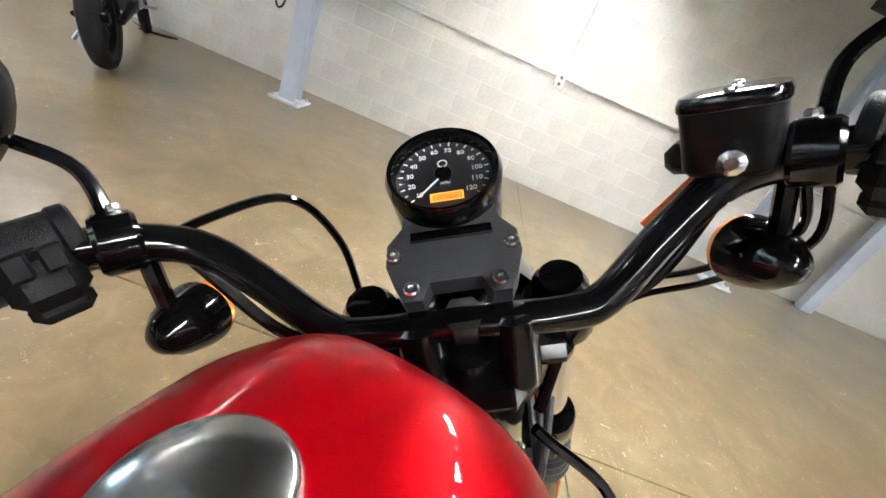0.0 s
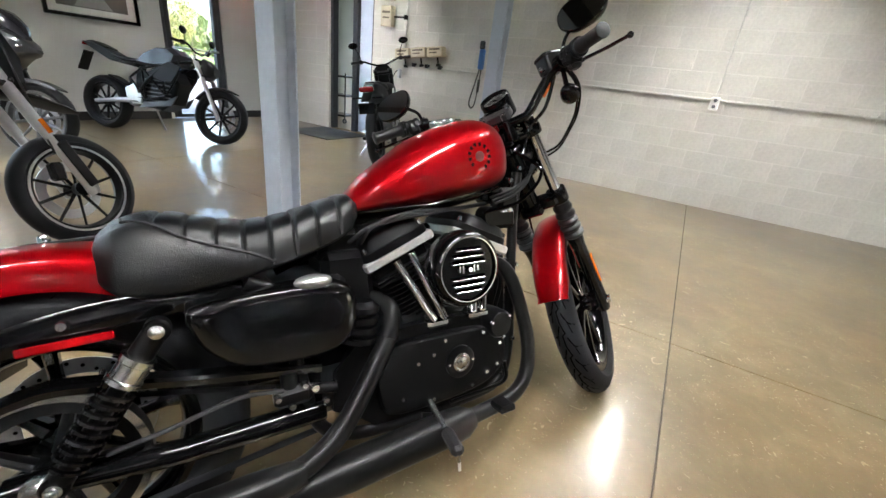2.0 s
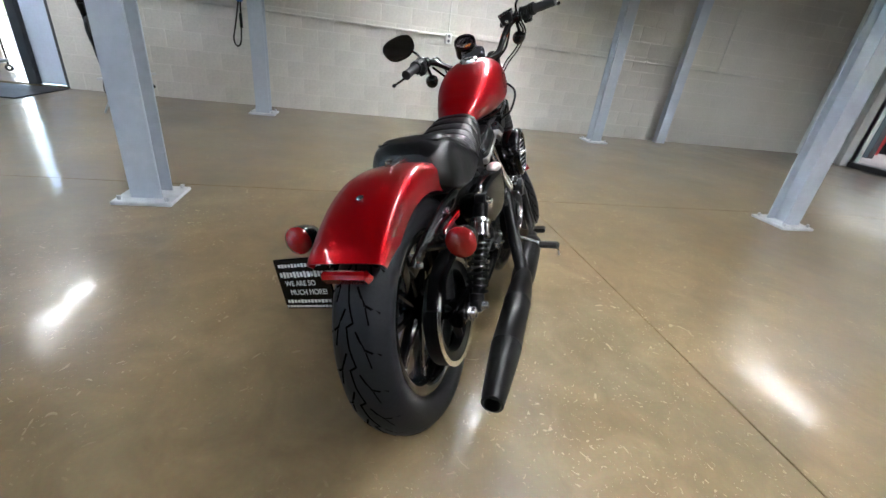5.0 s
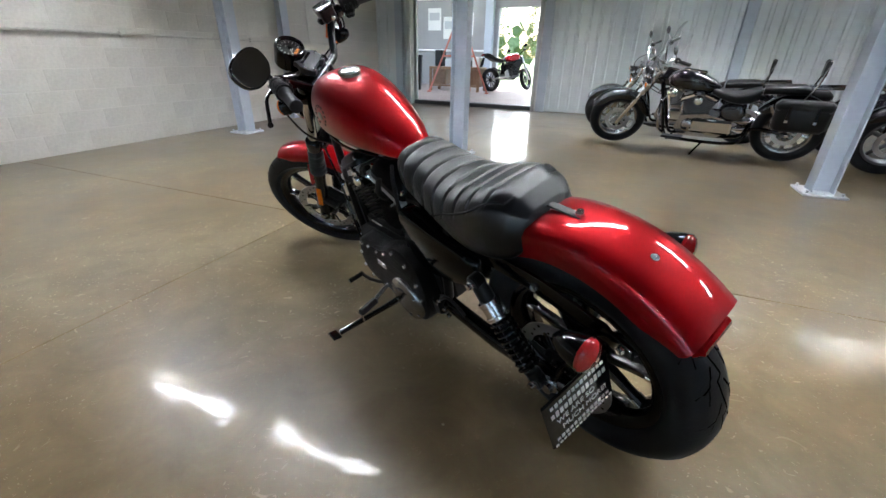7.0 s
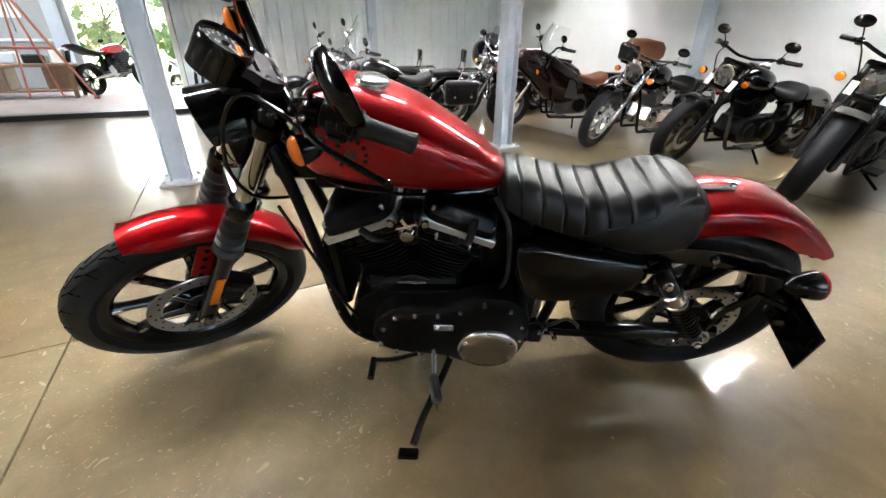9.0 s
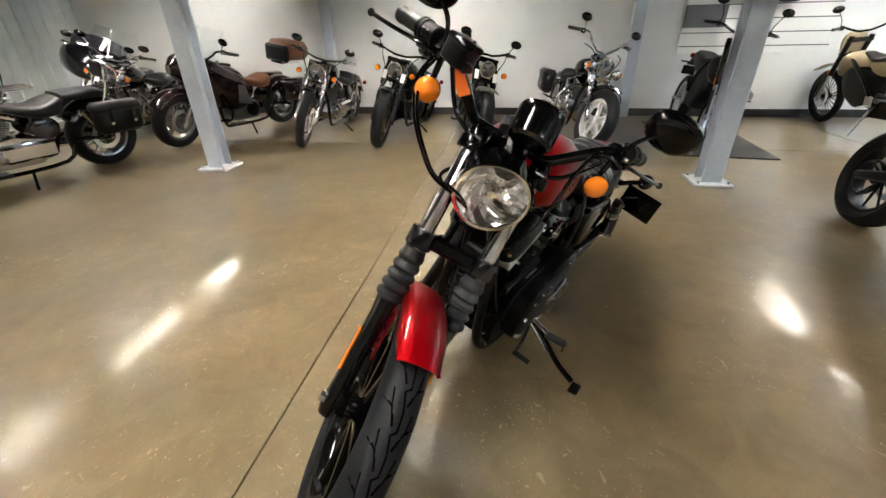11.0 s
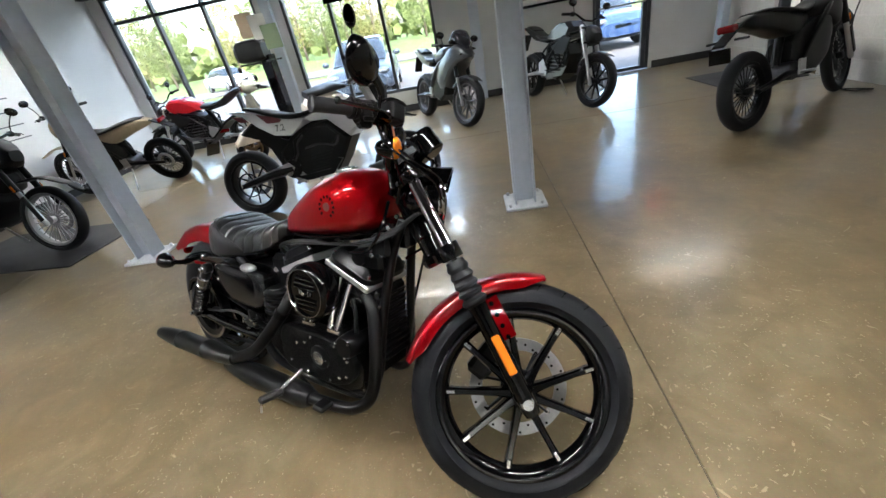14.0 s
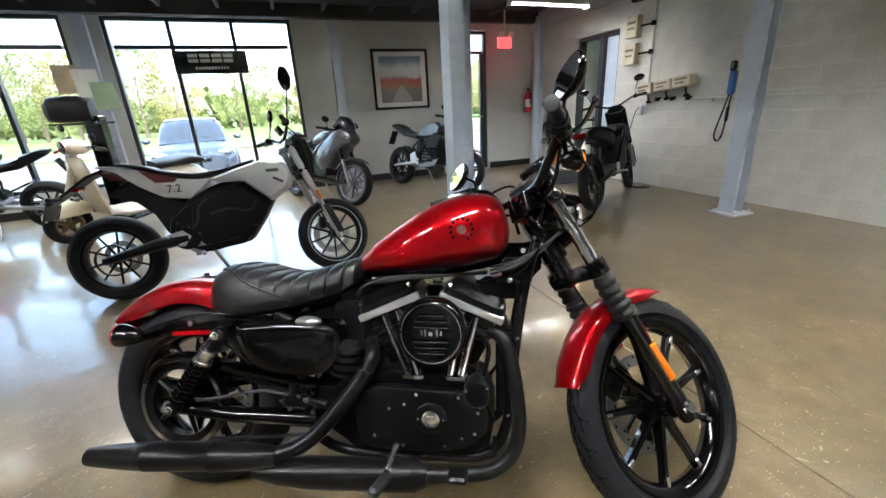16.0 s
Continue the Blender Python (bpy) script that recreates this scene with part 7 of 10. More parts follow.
    if trunk:
        tb = part("luggage_trunk", Build().box((0, 0, 0), (0.40, 0.50, 0.24), 0.07, Matrix.Translation((-0.22, 0, 1.02))), trunk, root, "brown leather-covered luggage trunk", None, 60)
        part("trunk_backrest", Build().box((0.0, 0, 0.98), (0.09, 0.40, 0.22), 0.03), SEATPL, tb)
        part("rack", Build().box((-0.15, 0, 0.87), (0.36, 0.22, 0.05), 0.01), CHROME, root)
    if fullfair:
        ff = part("fairing", body_loft([(wb * 0.40, 0.48, 0.62, 0.16), (wb * 0.48, 0.36, 0.78, 0.20), (wb * 0.60, 0.34, 0.88, 0.225), (wb * 0.72, 0.42, 0.98, 0.22), (wb * 0.84, 0.62, 1.04, 0.19), (wb * 0.94, 0.76, 1.0, 0.12), (wb * 0.99, 0.82, 0.92, 0.04)], 18, 0.6, 3), paint, root, "glossy maroon touring fairing", None, 40)
        for s in (-1, 1):
            part("fairing_vent", slab([(wb * 0.44, 0.42), (wb * 0.50, 0.66), (wb * 0.55, 0.68), (wb * 0.57, 0.46)], 0.012, 0.004, wb * 0.51, 0.55, 0.9), ENGGREY, ff, "grey side vent", Matrix.Translation((0, s * 0.214, 0)), 20)
    if pad:
        part("cover_cloth", Build().box((0, 0, 0), (0.10, 0.10, 0.12), 0.03, Matrix.Translation((tx + 0.30, 0.10, 0.90))), pad, root, "teal cloth pouch")
    # engine guards, cables, calipers and other bright fittings
    br = metal if metal is CHROME else BLACK
    for s in (-1, 1):
        if bags or shield or fairing:
            part("engine_guard", Build().tube(spline([(wb * 0.70, s * 0.08, 0.62), (wb * 0.71, s * 0.22, 0.58), (wb * 0.70, s * 0.32, 0.46), (wb * 0.69, s * 0.30, 0.32), (wb * 0.67, s * 0.14, 0.22)], 5), 0.015, 10), br, root, "tubular engine guard")
        part("brake_caliper", Build().box((0, 0, 0), (0.07, 0.045, 0.10), 0.012, Matrix.Translation((fa.x - 0.10, s * 0.075, fa.z + 0.09)) @ Matrix.Rotation(radians(35), 4, "Y")), br, root, "", S)
        part("control_cable", Build().tube(spline([(top.x - 0.06, s * 0.22, top.z + 0.05), (top.x + 0.10, s * 0.17, top.z - 0.01), (top.x + 0.12, s * 0.08, top.z - 0.20), (top.x - 0.02, s * 0.05, top.z - 0.32)], 6), 0.0055, 8), BLACK, root, "black control cable", S)
        part("brake_hose", Build().tube(spline([(top.x + 0.02, s * 0.12, top.z - 0.06), (top.x + 0.13, s * 0.125, top.z - 0.26), (fa.x - 0.06, s * 0.12, fa.z + 0.22), (fa.x - 0.09, s * 0.085, fa.z + 0.13)], 6), 0.0045, 8), BLACK, root, "", S)
        part("axle_cap", Build().lathe([(0.020, 0.0), (0.020, 0.018), (0.012, 0.026), (0.0, 0.027)], (0.0, s * 0.145, Rr), (0, s, 0), 14), br, root)
        part("fork_cover", Build().lathe([(0.030, 0.40), (0.036, 0.42), (0.036, 0.58), (0.030, 0.60)], fa + Vector((0, s * 0.105, 0)), fd, 16), br, root, "", S)
        part("side_panel", Build().ball((wb * 0.30, s * 0.125, 0.50), (0.115, 0.035, 0.10), 18), paint, root, "rounded side panel")
    if shield or fairing or bags:
        for s in (-1, 1):
            lm = part("spot_lamp", Build().lathe([(0.020, -0.07), (0.045, -0.05), (0.055, -0.01), (0.056, 0.0)], hp + Vector((0.0, s * 0.165, -0.03)), (1, 0, -0.05), 18), br, root, "round spot lamp", S)
            part("lens", Build().lathe([(0.053, 0.0), (0.035, 0.010), (0.0, 0.014)], hp + Vector((0.0, s * 0.165, -0.03)), (1, 0, -0.05), 18), mat_lens, lm, "", S)
        part("lamp_bar", Build().tube([hp + Vector((-0.03, -0.21, -0.05)), hp + Vector((-0.03, 0.21, -0.05))], 0.011, 8), br, root, "", S)
        part("fender_trim", Build().tube([(fa.x + (Rf + 0.040) * math.cos(radians(a)), 0.0, fa.z + (Rf + 0.040) * math.sin(radians(a))) for a in range(40, 176, 8)], 0.006, 8), br, root, "", S)
    if metal is CHROME:
        pieces("primary_cover", Build().box((wb * 0.40, 0.150, 0.335), (0.40, 0.05, 0.15), 0.045), CHROME, root, "long polished primary cover")
        part("horn_cover", Build().ball((wb * 0.50, 0.135, 0.60), (0.05, 0.03, 0.055), 16), CHROME, root, "chrome horn cover")
        pieces("rocker_bolt", bolt(bolt(Build(), (wb * 0.50 + 0.13, 0.10, 0.63), (0, 1, 0), 0.010, 0.008), (wb * 0.50 - 0.13, 0.10, 0.63), (0, 1, 0), 0.010, 0.008), CHROME, root)
    return root


cruiser("black touring cruiser with chrome engine, windshield, saddlebags and backrest", (-1.60, -4.45), (0.07, -4.82), NAVY, bags=SEATPL, passenger=True, backrest=True, shield=True, rim=CASTSIL, steer=22, nsp=10, Rf=0.325, wf=0.14, rise=0.12)
cruiser("maroon touring motorcycle with brown leather saddle and luggage trunk", (-3.95, -3.75), (-2.35, -4.20), MAROON, fork_mat=CHROME, rim=ENGGREY, metal=SATIN, bags=MAROON, trunk=BROWNL, seat_mat=BROWNL, shield=True, steer=10, rise=0.14, tags=False, wf=0.15, fullfair=True)
cruiser("black bagger with a wide batwing fairing and hard saddlebags", (-4.20, -6.28), (-2.70, -5.82), NAVY, fairing=True, bags=NAVY, passenger=True, steer=20, tags=True)
cruiser("black cruiser with chrome lamps and a passenger backrest", (-1.42, -5.42), (0.22, -5.80), NAVY, passenger=True, backrest=True, steer=20, tags=False, rise=0.13, wf=0.14)
cruiser("chrome-trimmed black cruiser with a clear windshield", (-3.90, -5.55), (-2.32, -5.25), NAVY, shield=True, bags=SEATPL, steer=15)
cruiser("black chopper-style cruiser with long chrome forks", (-4.10, -2.72), (-2.45, -2.66), BLACK, rake=38, fender_full=False, rim=CASTSIL, steer=14, bar_half=0.38, rise=0.04, tags=False, Rf=0.33, wf=0.10)
cruiser("black bobber with bronze cast wheels and paper fork sleeves", (-4.12, -1.56), (-2.53, -1.76), BLACK, fork_mat=SATIN, rim=BRONZE, metal=SATIN, case=SATIN, fender_full=False, steer=12, bar_half=0.37, rise=0.04)
cruiser("dark olive bobber with a brown leather solo seat", (-4.02, -0.85), (-2.42, -0.66), OLIVE, fork_mat=SATIN, rim=SATIN, metal=SATIN, case=SATIN, fender_full=False, seat_mat=BROWNL, steer=12, Rf=0.32, wf=0.15, bar_half=0.36, rise=0.05)
cruiser("black and chrome cruiser with white cast wheels and a teal pouch", (-4.15, 0.36), (-2.55, 0.56), BLACK, rim=PALEWHEEL, fender_full=False, steer=16, bags=SEATPL, tags=False, rise=0.14, pad=TEAL)


def electric(label, rear, front, kind, body, steer=10, lean=9, rim=SATIN, Rf=0.31, Rr=0.31, wf=0.12, wr=0.15, spokes=10):
    """Upright motorcycles with a boxy motor and long-travel or road suspension."""
    M, wb = set_on(rear, front, lean)
    root = thing("motorcycle", label, "motorcycle", M, "parked motorcycles")
    wb = min(max(wb, 1.36), 1.52)
    tall = kind in ("dirt", "dual")
    rk = radians(25)
    fd = Vector((-math.sin(rk), 0, math.cos(rk)))
    ra, fa = Vector((0, 0, Rr)), Vector((wb, 0, Rf))
    S = steer_m(wb + 0.09, rk, steer)
    sw = 0.0035 if kind in ("dirt", "dual") else 0.009
    nsp = 24 if kind in ("dirt", "dual") else spokes
    bwheel(root, "front_wheel", fa, Rf, wf, Rf * (0.80 if kind in ("dirt", "dual") else 0.76), nsp, rim, S, sw, 0.13)
    bwheel(root, "rear_wheel", ra, Rr, wr, Rr * 0.72, nsp, rim, None, sw, 0.11)
    ln = 0.80 if tall else 0.68
    for s in (-1, 1):
        o = fa + Vector((0, s * 0.10, 0))
        part("fork_slider", Build().lathe([(0.016, -0.05), (0.024, -0.03), (0.020, 0.05), (0.020, 0.34)], o, fd, 12), STEEL, root, "bright fork slider", S)
        part("fork_tube", Build().lathe([(0.027, 0.32), (0.027, ln)], o, fd, 14), STEEL if kind == "naked" else SATIN, root, "", S)
        if tall:
            part("reflector", Build().box((0, 0, 0), (0.022, 0.008, 0.06), 0.003, Matrix.Translation(o + fd * 0.36 + Vector((0.01, s * 0.03, 0))) @ Matrix.Rotation(-rk, 4, "Y")), AMBER, root, "amber reflector", S)
            part("fork_guard", Build().box((0, 0, 0), (0.05, 0.012, 0.26), 0.005, Matrix.Translation(o + fd * 0.14 + Vector((0.02, s * 0.025, 0))) @ Matrix.Rotation(-rk, 4, "Y")), DARKPL, root, "", S)
        sa = part("swingarm", Build().tube([(0.50, s * 0.10, 0.38), (0.25, s * 0.12, 0.35), (-0.04, s * 0.12, Rr)], [0.04, 0.032, 0.024], 10, flat=0.8), STEEL if kind == "naked" else SATIN, root)
        part("frame_rail", Build().tube(spline([(wb * 0.79, s * 0.04, 0.88), (wb * 0.62, s * 0.14, 0.80), (wb * 0.45, s * 0.15, 0.60), (wb * 0.36, s * 0.13, 0.42)], 4), 0.02, 8), SATIN if kind != "sport" else GREYPL, root)
        part("foot_peg", Build().box((wb * 0.36, s * 0.20, 0.36), (0.04, 0.10, 0.02), 0.006), STEEL, root)
        part("peg_bracket", Build().box((0, 0, 0), (0.10, 0.02, 0.13), 0.01, Matrix.Translation((wb * 0.37, s * 0.145, 0.40))), STEEL, root)
    cl = Build()
    for d0 in (ln - 0.22, ln - 0.04):
        cl.box((0, 0, 0), (0.07, 0.25, 0.03), 0.01, Matrix.Translation(fa + fd * d0) @ Matrix.Rotation(-rk, 4, "Y"))
    pieces("fork_clamp", cl, SATIN, root, "", S)
    top = fa + fd * (ln + 0.02)
    bar_set(root, top.x, top.z + 0.04, 0.38 if tall else 0.34, 0.06 if kind != "sport" else -0.01, 0.10, S, True, tall=tall)
    hp = fa + fd * (ln - 0.12) + Vector((0.10, 0, 0))
    if kind in ("dirt", "dual"):
        part("headlight", body_loft([(hp.x - 0.05, hp.z - 0.10, hp.z + 0.17, 0.12), (hp.x + 0.02, hp.z - 0.10, hp.z + 0.12, 0.10), (hp.x + 0.08, hp.z - 0.05, hp.z + 0.05, 0.06)], 20, 0.6), body if kind == "dirt" else DARKPL, root, "", S)
        part("front_fender", body_loft([(fa.x - 0.16, Rf + 0.37, Rf + 0.395, 0.06), (fa.x + 0.06, Rf + 0.38, Rf + 0.405, 0.07), (fa.x + 0.34, Rf + 0.29, Rf + 0.31, 0.05), (fa.x + 0.42, Rf + 0.23, Rf + 0.24, 0.02)], 14, 0.8), body, root, "", S)
    elif kind == "naked":
        part("headlight", body_loft([(hp.x - 0.07, hp.z - 0.10, hp.z + 0.12, 0.10), (hp.x, hp.z - 0.09, hp.z + 0.09, 0.10), (hp.x + 0.06, hp.z - 0.06, hp.z + 0.03, 0.06)], 20, 0.6), DARKPL, root, "", S)
        arc_fender(root, "front_fender", fa, Rf + 0.025, wf + 0.02, 60, 150, 0.03, DARKPL, "", S)
    if kind in ("sport",):
        rows = [(wb * 0.50, 0.52, 0.80, 0.14), (wb * 0.60, 0.42, 0.86, 0.165), (wb * 0.70, 0.44, 0.92, 0.165), (wb * 0.80, 0.60, 0.99, 0.16), (wb * 0.92, 0.76, 1.01, 0.13), (wb * 1.02, 0.82, 0.93, 0.08), (wb * 1.06, 0.85, 0.88, 0.03)]
        fr = part("fairing", body_loft(rows, 16, 0.62, 2), body, root, "full sport fairing", None, 22)
        part("windscreen", body_loft([(wb * 0.80, 1.0, 1.06, 0.13), (wb * 0.86, 1.02, 1.17, 0.12), (wb * 0.95, 0.98, 1.08, 0.09), (wb * 1.0, 0.94, 0.98, 0.03)], 18, 0.8), SMOKE, fr, "smoked screen")
        for s in (-1, 1):
            part("headlight", Build().ball((wb * 0.995, s * 0.065, 0.885), (0.03, 0.045, 0.02), 12), mat_lens, fr)
        arc_fender(root, "front_fender", fa, Rf + 0.025, wf + 0.02, 55, 150, 0.04, body, "", S)
    if tall:
        B1 = [(wb * 0.46, 0.73, 0.80, 0.05), (wb * 0.54, 0.73, 0.845, 0.10), (wb * 0.64, 0.72, 0.885, 0.135), (wb * 0.74, 0.63, 0.895, 0.150), (wb * 0.80, 0.62, 0.85, 0.125), (wb * 0.84, 0.70, 0.79, 0.05)]
        part("body_panel", body_loft(B1, 24, 0.6), body, root, "", None, 45)
        part("tail_panel", body_loft([(-0.12, 0.83, 0.87, 0.04), (0.0, 0.79, 0.905, 0.08), (0.2, 0.74, 0.895, 0.105), (0.45, 0.665, 0.855, 0.12), (0.62, 0.66, 0.82, 0.105), (wb * 0.52, 0.72, 0.80, 0.07)], 22, 0.55), body if kind != "dual" else DARKPL, root, "", None, 45)
        part("seat", body_loft([(0.0, 0.895, 0.915, 0.05), (0.18, 0.885, 0.92, 0.09), (0.42, 0.845, 0.885, 0.118), (0.62, 0.81, 0.85, 0.112), (wb * 0.54, 0.83, 0.865, 0.085), (wb * 0.62, 0.872, 0.90, 0.05)], 18, 0.6), SEATPL, root, "flat black seat", None, 60)
        BX = [(wb * 0.33, 0.47, 0.62, 0.09), (wb * 0.37, 0.37, 0.70, 0.125), (wb * 0.53, 0.29, 0.76, 0.135), (wb * 0.67, 0.40, 0.76, 0.135), (wb * 0.75, 0.54, 0.70, 0.10)]
        part("battery_case", body_loft(BX, 20, 0.35), DARKPL, root, "black angular battery case", None, 30)
        part("rear_fender", Build().box((0, 0, 0), (0.30, 0.10, 0.02), 0.008, Matrix.Translation((-0.22, 0, 0.80)) @ Matrix.Rotation(radians(-28), 4, "Y")), DARKPL, root)
        part("plate_panel", Build().box((-0.33, 0, 0.66), (0.008, 0.17, 0.11), 0.004), BLACK, root, "black dealer plate")
        part("tail_light", Build().box((-0.235, 0, 0.845), (0.05, 0.15, 0.055), 0.014), REDLENS, root, "red tail light")
        for s in (-1, 1):
            part("rear_signal", Build().tube([(-0.22, s * 0.05, 0.76), (-0.24, s * 0.16, 0.76)], 0.010, 8), DARKPL, root)
        part("front_hugger", Build().box((0, 0, 0), (0.20, 0.10, 0.015), 0.005, Matrix.Translation((0.16, 0, Rr + 0.20)) @ Matrix.Rotation(radians(30), 4, "Y")), DARKPL, root)
    else:
        if kind == "naked":
            part("fuel_tank", slab([(0.50, 0.80), (0.60, 0.90), (0.78, 0.985), (0.98, 1.0), (1.09, 0.93), (1.03, 0.81), (0.72, 0.77)], 0.145, 0.05, 0.82, 0.88, 0.80), body, root, "angular tank cover", None, 25)
            part("battery_case", slab([(0.50, 0.70), (0.98, 0.75), (1.06, 0.62), (0.98, 0.38), (0.82, 0.29), (0.58, 0.33), (0.48, 0.50)], 0.115, 0.02, 0.78, 0.52, 0.92), SATIN, root, "black battery case", None, 20)
            for s in (-1, 1):
                for k in range(6):
                    part("case_rib", Build().box((0.78, s * 0.118, 0.40 + k * 0.045), (0.36, 0.012, 0.014), 0.003), ENGGREY, root)
                fr = Build()
                P = [(1.10, 0.86), (0.86, 0.78), (0.62, 0.74), (0.46, 0.62), (1.08, 0.70), (0.92, 0.46), (0.66, 0.40), (0.50, 0.42)]
                for i, j in ((0, 1), (1, 2), (2, 3), (0, 4), (4, 1), (4, 5), (5, 1), (5, 2), (5, 6), (6, 2), (6, 3), (6, 7), (7, 3)):
                    fr.tube([(P[i][0], s * 0.145, P[i][1]), (P[j][0], s * 0.145, P[j][1])], 0.012, 8)
                part("trellis_frame", fr, SATIN, root, "tubular trellis frame")
                part("belly_panel", slab([(0.56, 0.30), (0.98, 0.36), (1.06, 0.48), (0.90, 0.40), (0.62, 0.37)], 0.008, 0.003, 0.8, 0.38, 0.95), GREYPL, root, "", Matrix.Translation((0, s * 0.13, 0)), 20)
                part("side_cowl", slab([(0.70, 0.70), (0.98, 0.84), (1.14, 0.80), (1.02, 0.62), (0.86, 0.62)], 0.010, 0.004, 0.95, 0.72, 0.92), DARKPL, root, "dark side cowl", Matrix.Translation((0, s * 0.158, 0)), 20)
                part("heel_plate", slab([(0.40, 0.50), (0.52, 0.56), (0.58, 0.42), (0.50, 0.33), (0.42, 0.38)], 0.008, 0.003, 0.49, 0.44, 0.9), STEEL, root, "bright heel plate", Matrix.Translation((0, s * 0.150, 0)), 20)
            part("tail", slab([(-0.24, 0.97), (-0.05, 0.965), (0.20, 0.87), (0.50, 0.82), (0.44, 0.75), (0.12, 0.79), (-0.12, 0.90)], 0.085, 0.02, 0.12, 0.87, 0.92), DARKPL, root, "raised black tail", None, 22)
        else:
            part("fuel_tank", body_loft([(wb * 0.36, 0.80, 0.84, 0.06), (wb * 0.45, 0.78, 0.90, 0.115), (wb * 0.58, 0.80, 0.97, 0.14), (wb * 0.70, 0.82, 0.99, 0.14), (wb * 0.78, 0.86, 0.96, 0.09)], 20, 0.65), body, root, "", None, 35)
            part("battery_case", slab([(0.50, 0.66), (0.98, 0.76), (1.06, 0.60), (0.98, 0.38), (0.82, 0.29), (0.58, 0.33), (0.48, 0.48)], 0.135, 0.03, 0.78, 0.52, 0.90), SATIN, root, "black motor case", None, 20)
            part("tail", slab([(-0.26, 0.96), (-0.05, 0.945), (0.20, 0.86), (0.45, 0.80), (0.40, 0.73), (0.12, 0.77), (-0.12, 0.89)], 0.10, 0.03, 0.12, 0.86, 0.90), body, root, "raised tail", None, 22)
        part("seat", body_loft([(wb * 0.10, 0.83, 0.875, 0.09), (wb * 0.22, 0.79, 0.845, 0.12), (wb * 0.38, 0.79, 0.85, 0.10)], 18, 0.6), SEATPL, root, "", None, 60)
        part("pillion_seat", body_loft([(-0.20, 0.955, 0.985, 0.05), (-0.08, 0.945, 0.985, 0.09), (0.08, 0.90, 0.935, 0.09)], 16, 0.6), SEATPL, root)
        part("tail_light", Build().box((-0.255, 0, 0.945), (0.03, 0.10, 0.03), 0.008), REDLENS, root)
        part("plate_hanger", Build().box((0, 0, 0), (0.02, 0.12, 0.24), 0.006, Matrix.Translation((-0.28, 0, 0.76)) @ Matrix.Rotation(radians(25), 4, "Y")), DARKPL, root)
        part("rear_hugger", Build().box((0, 0, 0), (0.24, 0.14, 0.02), 0.006, Matrix.Translation((0.20, 0, Rr + 0.27)) @ Matrix.Rotation(radians(22), 4, "Y")), DARKPL, root)
    part("rear_shock", Build().cyl((0.42, 0, 0.44), (0.50, 0, 0.76), 0.035, 12), SATIN, root)
    part("motor", Build().cyl((0.47, -0.13, 0.38), (0.47, 0.13, 0.38), 0.075, 20, None, 0.01), ENGGREY, root)
    part("side_stand", Build().tube([(wb * 0.36, 0.12, 0.30), (wb * 0.33, 0.30, 0.055)], 0.011, 8), STEEL, root, "steel side stand, swung out")
    return root


CASEPL = mat("black_case_plastic", (0.006, 0.006, 0.0065), 0.5, vary=0.15, grain=90, bump=0.1, spec=0.18)


